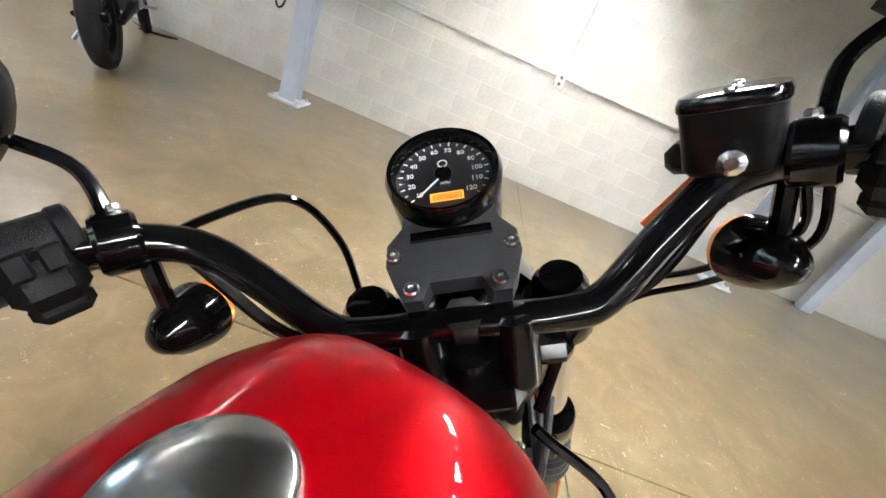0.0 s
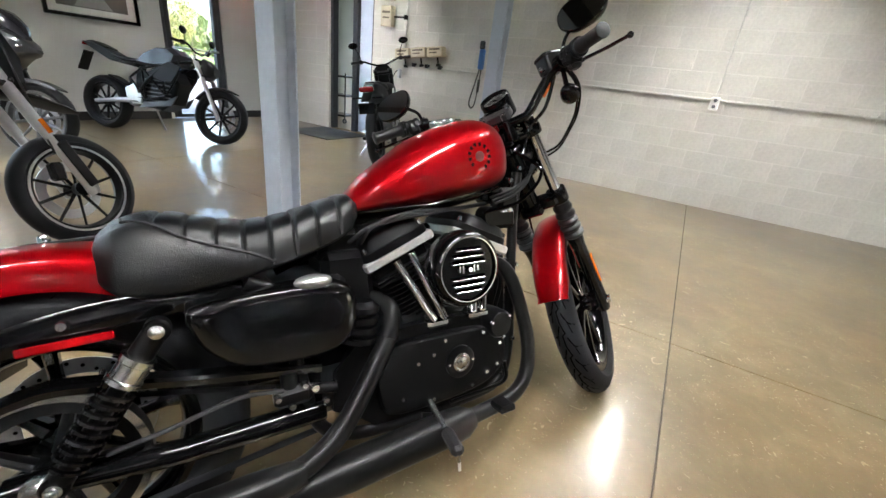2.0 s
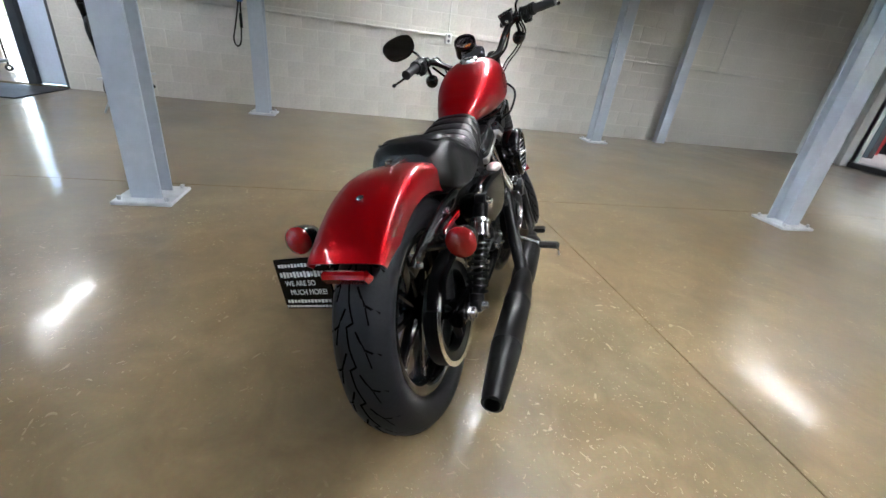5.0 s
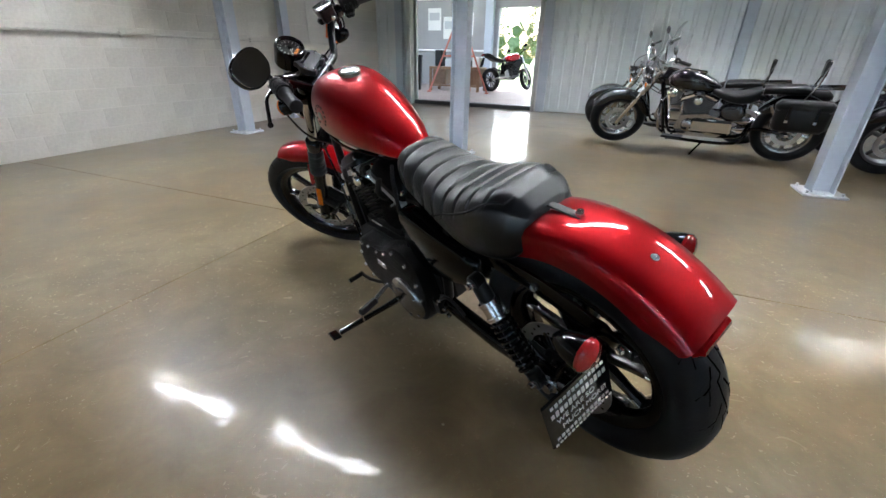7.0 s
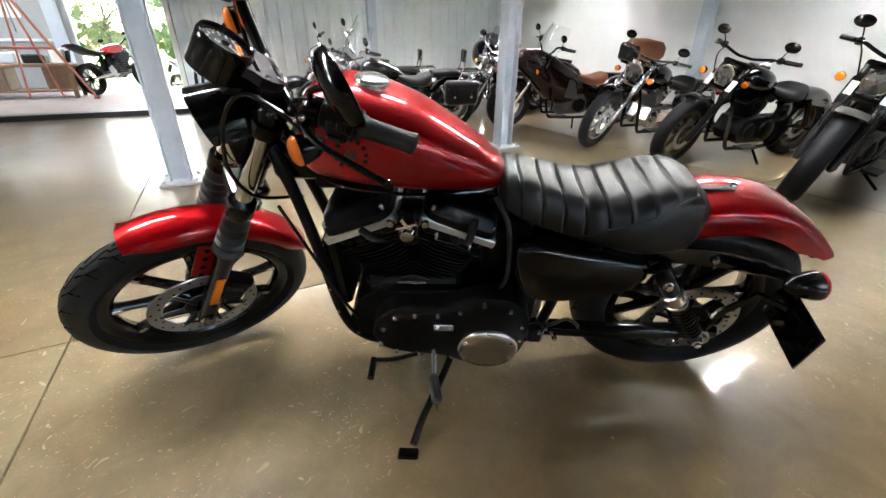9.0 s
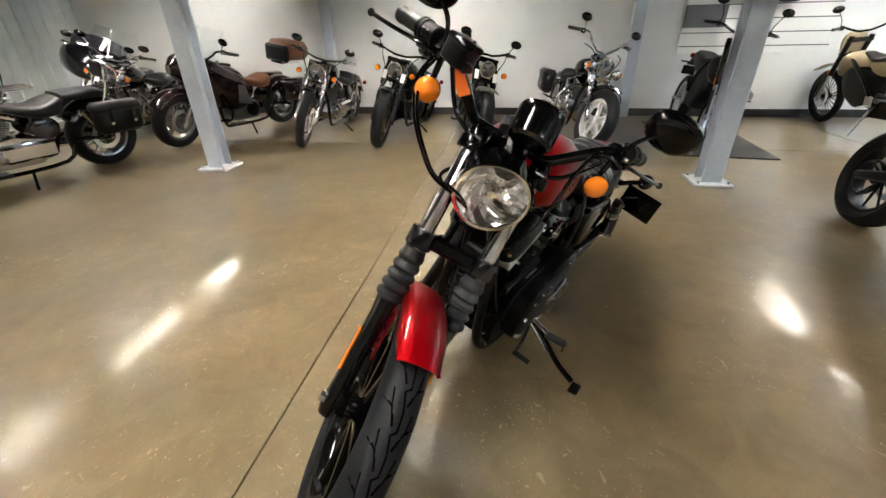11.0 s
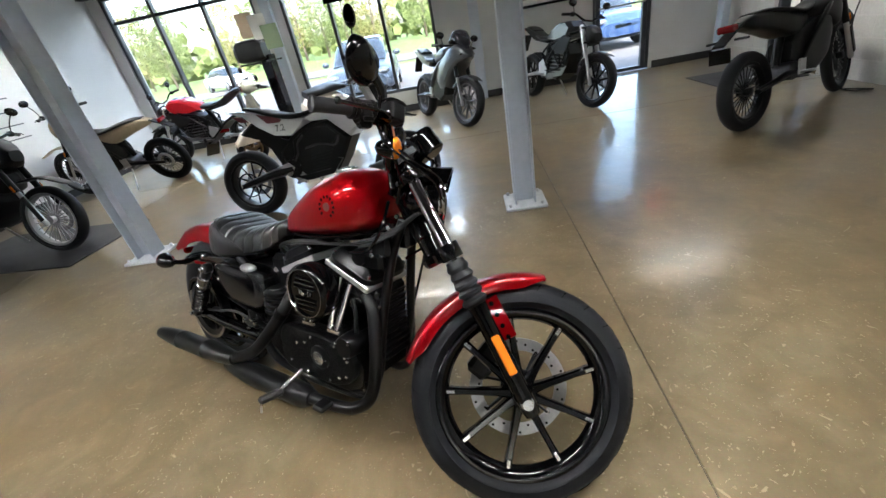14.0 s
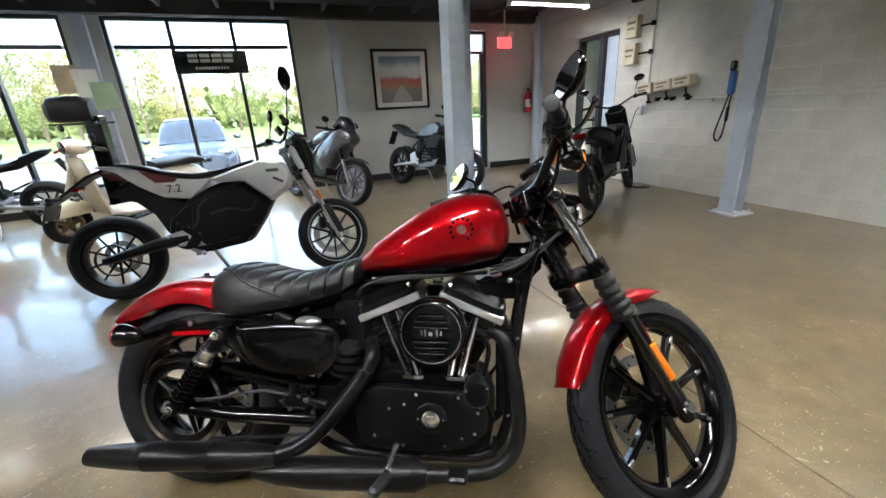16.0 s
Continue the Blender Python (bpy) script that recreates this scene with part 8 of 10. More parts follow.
def supermoto(label, rear, front):
    M, wb = set_on(rear, front, 9)
    root = thing("motorcycle", label, "motorcycle", M, "parked motorcycles")
    wb, Rf, Rr = 1.487, 0.285, 0.30
    rk = radians(21)
    fd = Vector((-math.sin(rk), 0, math.cos(rk)))
    ra, fa = Vector((0, 0, Rr)), Vector((wb, 0, Rf))
    S = steer_m(wb + 0.10, rk, 22)
    fwl = bwheel(root, "front_wheel", fa, Rf, 0.105, Rf * 0.77, 10, SATIN, S, 0.0055, 0.15)
    rwl = bwheel(root, "rear_wheel", ra, Rr, 0.155, Rr * 0.72, 10, SATIN, None, 0.0055, 0.12)
    for wl, c, R, m in ((fwl, fa, Rf * 0.77, S), (rwl, ra, Rr * 0.74, None)):
        for sd in (-1, 1):
            part("rim_edge", Build().lathe([(R - 0.006, -0.002), (R + 0.004, -0.002), (R + 0.004, 0.002), (R - 0.006, 0.002)], (c[0], sd * 0.036, c[2]), (0, 1, 0), 48, close=True), STEEL, wl, "bright machined rim edge", m)
    for s in (-1, 1):
        o = fa + Vector((0, s * 0.095, 0))
        part("fork_slider", Build().lathe([(0.016, -0.04), (0.023, -0.02), (0.019, 0.05), (0.019, 0.34)], o, fd, 12), STEEL, root, "bright fork slider", S)
        part("fork_tube", Build().lathe([(0.026, 0.32), (0.026, 0.76)], o, fd, 14), STEEL, root, "", S)
        part("fork_guard", Build().box((0, 0, 0), (0.05, 0.012, 0.24), 0.005, Matrix.Translation(o + fd * 0.13 + Vector((0.02, s * 0.025, 0))) @ Matrix.Rotation(-rk, 4, "Y")), DARKPL, root, "", S)
        part("reflector", Build().box((0, 0, 0), (0.022, 0.008, 0.07), 0.003, Matrix.Translation(o + fd * 0.33 + Vector((0.006, s * 0.03, 0))) @ Matrix.Rotation(-rk, 4, "Y")), AMBER, root, "amber reflector", S)
        part("swingarm", Build().tube([(0.50, s * 0.10, 0.40), (0.28, s * 0.115, 0.37), (-0.04, s * 0.115, Rr)], [0.060, 0.052, 0.034], 10, flat=0.8), SATIN, root)
        part("frame_rail", Build().tube(spline([(1.20, s * 0.04, 0.84), (1.02, s * 0.10, 0.79), (0.70, s * 0.12, 0.72), (0.45, s * 0.12, 0.56), (0.40, s * 0.12, 0.40)], 4), 0.019, 8), SATIN, root)
        part("peg_bracket", Build().plate([(0.40, 0.44), (0.54, 0.40), (0.60, 0.33), (0.58, 0.26), (0.49, 0.31)], 0.018, Matrix(((1, 0, 0, 0), (0, 0, s, s * 0.118), (0, 1, 0, 0), (0, 0, 0, 1)))), STEEL, root, "bright cast peg bracket", None, 0)
        part("foot_peg", Build().box((0.57, s * 0.19, 0.29), (0.035, 0.10, 0.022), 0.006), STEEL, root)
        part("rear_signal", Build().tube([(-0.22, s * 0.05, 0.74), (-0.24, s * 0.16, 0.74)], [0.010, 0.018], 8), DARKPL, root)
        part("side_stripe", slab([(0.27, 0.885), (0.45, 0.835), (0.50, 0.81), (0.47, 0.79), (0.36, 0.795)], 0.004, 0.002, 0.4, 0.82, 0.97).add([], [], None), SUPER_RED, root, "dark red side stripe", Matrix.Translation((0, s * 0.112, 0)), 0)
        mm = Matrix(((-s, 0, 0, 0), (0, 0, s, 0), (0, 1, 0, 0), (0, 0, 0, 1)))
        text_obj("figure", "7.2", 0.075, DARKPL, root, Matrix.Translation((0.465, s * 0.1165, 0.745)) @ mm, "dark printed figures")
        part("tank_mark", Build().box((1.12, s * 0.164, 0.815), (0.085, 0.004, 0.022), 0.001, None), DARKPL, root, "", None, 0)
    cl = Build()
    for d0 in (0.54, 0.73):
        cl.box((0, 0, 0), (0.07, 0.24, 0.03), 0.01, Matrix.Translation(fa + fd * d0) @ Matrix.Rotation(-rk, 4, "Y"))
    pieces("fork_clamp", cl, SATIN, root, "", S)
    top = fa + fd * 0.78
    hb = bar_set(root, top.x, top.z + 0.02, 0.39, 0.06, 0.09, S, False)
    for s, h0, tl in ((-1, 0.30, 0.085), (1, 0.20, 0.05)):
        g = Vector((top.x - 0.02, s * 0.27, top.z + 0.08))
        part("mirror_stalk", Build().tube([g, g + Vector((0.01, 0, 0.07)), g + Vector((0.03, 0, h0 - tl))], 0.0055, 6), BLACK, hb, "", S)
        part("mirror", Build().ball(g + Vector((0.03, 0, h0)), (0.045 if s < 0 else 0.02, 0.014 if s < 0 else 0.06, tl), 16), BLACK, hb, "black oval mirror", S)
    part("headlight", slab([(1.26, 1.05), (1.36, 1.03), (1.405, 0.90), (1.39, 0.76), (1.30, 0.78), (1.26, 0.84)], 0.095, 0.03, 1.32, 0.90, 0.80), DARKPL, root, "black headlight cowl", S, 20)
    part("lens", Build().lathe([(0.06, 0), (0.045, 0.012), (0, 0.018)], (1.392, 0, 0.90), (1, 0, 0.1), 20), SMOKE, root, "dark headlight lens", S)
    part("front_fender", body_loft([(1.27, 0.73, 0.775, 0.05), (1.40, 0.725, 0.757, 0.07), (1.54, 0.685, 0.71, 0.06), (1.62, 0.672, 0.682, 0.02)], 14, 0.8), DARKPL, root, "black high front fender", S)
    part("body_panel", slab([(0.70, 0.79), (0.86, 0.845), (1.04, 0.892), (1.19, 0.87), (1.245, 0.765), (1.21, 0.685), (1.08, 0.60), (1.02, 0.655), (0.91, 0.755), (0.75, 0.762)], 0.162, 0.035, 1.04, 0.77, 0.88), SILVER, root, "silver-white angular tank panel", None, 22)
    part("tail_panel", slab([(0.0, 0.935), (0.12, 0.928), (0.26, 0.892), (0.40, 0.838), (0.58, 0.80), (0.72, 0.795), (0.62, 0.71), (0.56, 0.665), (0.39, 0.69), (0.25, 0.78), (0.13, 0.885)], 0.112, 0.02, 0.40, 0.79, 0.94), SILVER, root, "silver-white side panel", None, 22)
    part("battery_case", slab([(0.56, 0.655), (0.74, 0.757), (0.91, 0.752), (1.02, 0.65), (1.08, 0.595), (0.99, 0.45), (0.89, 0.32), (0.62, 0.28), (0.47, 0.36), (0.42, 0.46), (0.44, 0.58)], 0.130, 0.03, 0.76, 0.53, 0.88), CASEPL, root, "black angular battery case", None, 20)
    for s in (-1, 1):
        part("case_panel", slab([(0.64, 0.64), (0.76, 0.71), (0.89, 0.705), (0.97, 0.62), (0.90, 0.56), (0.66, 0.57)], 0.006, 0.002, 0.80, 0.64, 0.95), CASEPL, root, "", Matrix.Translation((0, s * 0.130, 0)), 20)
    part("seat", body_loft([(0.12, 0.93, 0.952, 0.05), (0.30, 0.875, 0.918, 0.10), (0.45, 0.82, 0.868, 0.12), (0.62, 0.795, 0.845, 0.115), (0.80, 0.825, 0.865, 0.085), (0.98, 0.875, 0.91, 0.05)], 20, 0.6), SEATPL, root, "flat black seat", None, 60)
    part("rear_fender", Build().loft([[(x, -w, z), (x, w, z), (x, w, z + 0.02), (x, -w, z + 0.02)] for x, z, w in ((0.05, 0.90, 0.06), (-0.06, 0.86, 0.06), (-0.20, 0.765, 0.05), (-0.31, 0.70, 0.04))]), DARKPL, root, "black tail and plate hanger")
    part("tail_light", Build().box((-0.15, 0, 0.80), (0.06, 0.10, 0.03), 0.01), REDLENS, root, "red tail light")
    part("plate_panel", Build().box((0, 0, 0), (0.008, 0.17, 0.11), 0.004, Matrix.Translation((-0.32, 0, 0.66)) @ Matrix.Rotation(radians(20), 4, "Y")), BLACK, root, "black dealer plate")
    part("rear_shock", Build().cyl((0.40, 0, 0.44), (0.50, 0, 0.74), 0.035, 12), SATIN, root)
    part("motor", Build().cyl((0.47, -0.12, 0.39), (0.47, 0.12, 0.39), 0.075, 20, None, 0.01), SATIN, root)
    part("inner_fender", slab([(0.04, 0.74), (0.20, 0.84), (0.42, 0.74), (0.50, 0.56), (0.46, 0.40), (0.36, 0.44), (0.30, 0.58), (0.20, 0.68)], 0.075, 0.02, 0.34, 0.62, 0.9), CASEPL, root, "black inner rear fender", None, 20)
    part("rear_pulley", Build().lathe([(0.10, -0.008), (0.11, -0.008), (0.11, 0.008), (0.10, 0.008)], (0, -0.09, Rr), (0, 1, 0), 36, close=True), SATIN, rwl, "")
    part("side_stand", Build().tube([(0.56, 0.12, 0.30), (0.62, 0.30, 0.058)], 0.011, 8), STEEL, root, "steel side stand, swung out")
    # what the case carries: ribs, cover, brackets, hoses
    for s in (-1, 1):
        rb = Build()
        for k in range(6):
            rb.box((0, 0, 0), (0.20 - 0.012 * k, 0.010, 0.008), 0.002, Matrix.Translation((0.80 - 0.010 * k, s * 0.132, 0.50 - 0.026 * k)) @ Matrix.Rotation(radians(-8), 4, "Y"))
        pieces("case_rib", rb, CASEPL, root)
        mc = part("motor_cover", Build().lathe([(0.085, 0.0), (0.085, 0.016), (0.074, 0.026), (0.030, 0.028), (0.026, 0.034), (0.0, 0.034)], (0.50, s * 0.112, 0.395), (0, s, 0), 30), SATIN, root, "round black motor cover")
        bl = Build()
        for k in range(6):
            a = radians(60 * k + 20)
            bolt(bl, (0.50 + 0.078 * math.cos(a), s * 0.132, 0.395 + 0.078 * math.sin(a)), (0, s, 0), 0.006, 0.006)
        pieces("cover_bolt", bl, ZINC, mc, "zinc bolt")
        part("case_guard", Build().plate([(0.50, 0.33), (0.60, 0.285), (0.86, 0.315), (0.97, 0.43), (0.93, 0.44), (0.84, 0.36), (0.62, 0.335)], 0.020, Matrix(((1, 0, 0, 0), (0, 0, s, s * 0.120), (0, 1, 0, 0), (0, 0, 0, 1)))), SATIN, root, "black lower case guard", None, 0)
        part("frame_plate", Build().plate([(0.33, 0.63), (0.46, 0.665), (0.56, 0.62), (0.54, 0.50), (0.46, 0.47), (0.43, 0.56)], 0.014, Matrix(((1, 0, 0, 0), (0, 0, s, s * 0.122), (0, 1, 0, 0), (0, 0, 0, 1)))), SATIN, root, "black swingarm plate", None, 0)
        part("heel_guard", Build().plate([(0.36, 0.43), (0.47, 0.455), (0.52, 0.41), (0.47, 0.345), (0.43, 0.35), (0.455, 0.40)], 0.010, Matrix(((1, 0, 0, 0), (0, 0, s, s * 0.142), (0, 1, 0, 0), (0, 0, 0, 1)))), STEEL, root, "bright heel guard", None, 0)
        part("tail_stripe", slab([(0.02, 0.895), (0.12, 0.875), (0.18, 0.83), (0.10, 0.835)], 0.004, 0.002, 0.1, 0.86, 0.95), SUPER_RED, root, "dark red tail stripe", Matrix.Translation((0, s * 0.085, 0)), 0)
        part("intake_slot", Build().box((0, 0, 0), (0.075, 0.006, 0.020), 0.004, Matrix.Translation((1.150, s * 0.161, 0.745)) @ Matrix.Rotation(radians(28), 4, "Y")), CASEPL, root, "dark vent slot")
    pieces("hose", Build().tube(spline([(0.66, -0.135, 0.66), (0.60, -0.142, 0.60), (0.58, -0.140, 0.52), (0.53, -0.135, 0.46)], 5), 0.009, 8).tube(spline([(0.98, -0.125, 0.62), (0.93, -0.142, 0.55), (0.80, -0.146, 0.575), (0.66, -0.140, 0.555)], 5), 0.008, 8), SOFT, root, "black cable sleeve")
    part("brake_hose", Build().tube(spline([(top.x - 0.02, -0.20, top.z + 0.08), (top.x + 0.10, -0.13, top.z - 0.02), (top.x + 0.14, -0.11, top.z - 0.25), (fa.x - 0.10, -0.10, fa.z + 0.18)], 6), 0.005, 8), SOFT, root, "", S)
    part("brake_caliper", Build().box((fa.x - 0.105, -0.075, fa.z + 0.095), (0.06, 0.05, 0.09), 0.012), SATIN, root, "black brake caliper", S)
    part("display", Build().box((0, 0, 0), (0.02, 0.10, 0.07), 0.008, Matrix.Translation((top.x - 0.01, 0, top.z + 0.09)) @ Matrix.Rotation(radians(-35), 4, "Y")), BLACK, root, "black dash display", S)
    return root


SUPER_RED = mat("dark_red_plastic", (0.10, 0.006, 0.012), 0.4)
supermoto("silver-white and black supermoto motorcycle with dark red stripes", (-0.78, 2.00), (0.72, 1.86))
electric("grey sport motorcycle with full fairing beside the windows", (0.55, 5.38), (1.20, 4.12), "sport", SPORTGREY, steer=10, rim=ENGGREY)
electric("grey naked roadster motorcycle with exposed frame", (2.25, 5.42), (2.80, 4.00), "naked", SPORTGREY, steer=8, rim=SATIN)
electric("black dual-sport motorcycle with red tail light", (3.62, 2.24), (4.86, 2.97), "dual", DARKPL, steer=10, Rf=0.33, Rr=0.32, wf=0.09, wr=0.12, rim=SATIN)
electric("sand-coloured dirt motorcycle with black seat", (-3.05, 4.02), (-4.42, 3.95), "dirt", TANPL, steer=-6, Rf=0.33, Rr=0.31, wf=0.085, wr=0.11, rim=SATIN)
electric("bright red roadster motorcycle near the windows", (-2.30, 5.05), (-3.70, 5.10), "naked", REDBIKE, steer=5, rim=SATIN)
electric("black adventure motorcycle parked on a rubber mat", (-4.25, 2.02), (-2.80, 1.84), "dual", DARKPL, steer=8, Rf=0.32, Rr=0.31, wf=0.11, wr=0.15, rim=STEEL)
single("rubber_mat", Build().box((0, 0, 0.006), (1.9, 0.95, 0.012), 0.004), SOFT, "black rubber mat under a motorcycle", "mat", pose(-3.3, 1.98, 0, 0, 0, -5))


def scooter(rear, front):
    M, wb = set_on(rear, front, 11)
    root = thing("scooter", "cream retro scooter with black seat and round mirrors", "scooter", M)
    wb = 1.30
    bwheel(root, "front_wheel", Vector((wb, 0, 0.22)), 0.22, 0.11, 0.13, 5, BRONZE, None, 0.018)
    bwheel(root, "rear_wheel", Vector((0, 0, 0.22)), 0.22, 0.11, 0.13, 5, CASTSIL, None, 0.018)
    part("front_fender", body_loft([(wb - 0.22, 0.30, 0.42, 0.05), (wb - 0.08, 0.30, 0.50, 0.09), (wb + 0.08, 0.30, 0.47, 0.085), (wb + 0.20, 0.28, 0.36, 0.04)], 18, 0.8), CREAM, root)
    sh = []
    for x, z, w in ((wb - 0.52, 0.27, 0.17), (wb - 0.34, 0.32, 0.20), (wb - 0.26, 0.55, 0.23), (wb - 0.21, 0.80, 0.20), (wb - 0.20, 0.93, 0.10)):
        sh.append([(x + 0.06 * (1 - abs(k)), k * w, z) for k in (-1, -0.6, -0.2, 0.2, 0.6, 1)])
    part("leg_shield", Build().shell(sh, 0.03), CREAM, root, "cream leg shield", None, 60)
    part("footboard", Build().box((wb * 0.48, 0, 0.25), (0.42, 0.34, 0.05), 0.02), CREAM, root)
    part("rear_body", body_loft([(-0.34, 0.40, 0.56, 0.06), (-0.20, 0.26, 0.66, 0.16), (0.05, 0.24, 0.72, 0.21), (0.30, 0.26, 0.70, 0.17), (0.42, 0.28, 0.62, 0.11)], 24, 0.75), CREAM, root, "rounded cream rear body", None, 60)
    part("seat", body_loft([(-0.28, 0.70, 0.76, 0.09), (-0.10, 0.70, 0.81, 0.14), (0.15, 0.70, 0.79, 0.15), (0.36, 0.68, 0.77, 0.10)], 20, 0.6), SEATPL, root, "black seat", None, 60)
    part("steering_column", Build().cyl((wb - 0.02, 0, 0.40), (wb - 0.20, 0, 1.0), 0.035, 14), CREAM, root)
    part("headset", body_loft([(wb - 0.34, 0.98, 1.05, 0.06), (wb - 0.24, 0.95, 1.10, 0.12), (wb - 0.14, 0.95, 1.09, 0.10), (wb - 0.10, 0.98, 1.05, 0.05)], 20, 0.8), CREAM, root)
    round_lamp(root, Vector((wb - 0.10, 0, 1.02)), 0.06, CREAM, None)
    bar_set(root, wb - 0.24, 1.03, 0.34, 0.02, 0.10, None, True, CHROME)
    part("rack", Build().tube([(-0.25, 0.10, 0.74), (-0.45, 0.10, 0.76), (-0.45, -0.10, 0.76), (-0.25, -0.10, 0.74)], 0.007, 6), CHROME, root)
    part("badge_strip", Build().box((-0.10, 0.205, 0.50), (0.10, 0.01, 0.02), 0.003), REDPLAST, root)


scooter((-0.92, 5.00), (-1.85, 4.12))


# ---- beyond the windows ----
ASPHALT = mat("asphalt", (0.10, 0.10, 0.10), 0.9, vary=0.2, grain=30)
GRASS = mat("grass", (0.095, 0.15, 0.03), 0.9, vary=0.35, grain=3, blotch=0.2)
LEAF = mat("spring_leaves", (0.105, 0.14, 0.042), 0.8, vary=0.4, grain=2.0, blotch=0.12)
LEAF2 = mat("yellow_green_leaves", (0.175, 0.165, 0.055), 0.8, vary=0.35, grain=2.0, blotch=0.1)
BARK = mat("bark", (0.10, 0.08, 0.06), 0.9)
b = Build()
b.add([(-600, -600, -0.33), (600, -600, -0.33), (600, 600, -0.33), (-600, 600, -0.33)], [(0, 1, 2, 3)])
ground = single("ground", b, GRASS, "green grass around the building", "ground", kind="structure", smooth=0)
single("pavement", Build().box((0, 13.2, -0.24), (60, 13.5, 0.12), 0.01), ASPHALT, "grey asphalt car park outside the windows", "pavement", kind="structure", smooth=0)
single("road", Build().box((0, 27, -0.28), (120, 6, 0.08), 0.01), ASPHALT, "grey road beyond the grass", "road", kind="structure", smooth=0)
rnd = random.Random(4)


def tree(x, y, h, leaf):
    t = thing("tree", "leafy spring tree beyond the car park", "tree", pose(x, y, -0.33), "trees along the road")
    trunk = Build().tube([(0, 0, 0), (rnd.uniform(-0.2, 0.2), 0, h * 0.3), (rnd.uniform(-0.4, 0.4), rnd.uniform(-0.3, 0.3), h * 0.75)], [0.20, 0.15, 0.05], 7)
    for i in range(5):
        a, z = rnd.uniform(0, 6.28), h * rnd.uniform(0.25, 0.6)
        trunk.tube([(0, 0, z), (h * 0.2 * math.cos(a), h * 0.2 * math.sin(a), z + h * 0.18)], [0.07, 0.02], 5)
    part("trunk", trunk, BARK, t)
    c = Build()
    for i in range(3600):
        a, f = rnd.uniform(0, 6.28), rnd.uniform(0, 1)
        z = h * (0.18 + 0.82 * f)
        r = h * 0.34 * math.sqrt(max(0.02, math.sin(math.pi * (0.12 + 0.86 * f)))) * rnd.uniform(0.2, 1.0) ** 0.5
        p = Vector((r * math.cos(a), r * math.sin(a), z))
        s = rnd.uniform(0.035, 0.090) * h / 7
        q = Euler((rnd.uniform(0, 6), rnd.uniform(0, 6), rnd.uniform(0, 6))).to_matrix().to_4x4()
        c.add([(-s, -s * 0.6, 0), (s * 0.2, -s, 0.2 * s), (s, 0.1 * s, 0), (0.3 * s, s, -0.2 * s), (-s * 0.8, 0.6 * s, 0.1 * s)], [(0, 1, 2, 3, 4)], Matrix.Translation(p) @ q)
    cr = part("crown", c, leaf, t, "", None, 0)


for i in range(30):
    tree(-62 + i * 4.4 + rnd.uniform(-1.2, 1.2), rnd.uniform(56, 72), rnd.uniform(6.5, 10.5), LEAF if i % 3 else LEAF2)
for i in range(7):
    tree(-12 + i * 5.2, rnd.uniform(-52, -44), rnd.uniform(6, 9), LEAF if i % 2 else LEAF2)
woods = Build()
for i in range(3600):
    x = rnd.uniform(-120, 120)
    y = rnd.uniform(84, 96) if i % 3 else rnd.uniform(-80, -66)
    z = abs(rnd.gauss(0, 3.0))
    s = rnd.uniform(0.5, 1.3)
    q = Euler((rnd.uniform(0, 6), rnd.uniform(0, 6), rnd.uniform(0, 6))).to_matrix().to_4x4()
    woods.add([(-s, -s * 0.6, 0), (s * 0.2, -s, 0.2 * s), (s, 0.1 * s, 0), (0.3 * s, s, -0.2 * s), (-s * 0.8, 0.6 * s, 0.1 * s)], [(0, 1, 2, 3, 4)], Matrix.Translation((x, y, z)) @ q)
single("woods", woods, LEAF, "band of far green woods", "woods", kind="stuff", smooth=0)

CARP = mat("blue_grey_car_paint", (0.045, 0.06, 0.085), 0.3, metal=0.2, coat=0.6, coat_rough=0.04)
CARG = mat("dark_car_glass", (0.02, 0.026, 0.03), 0.06, coat=0.3)


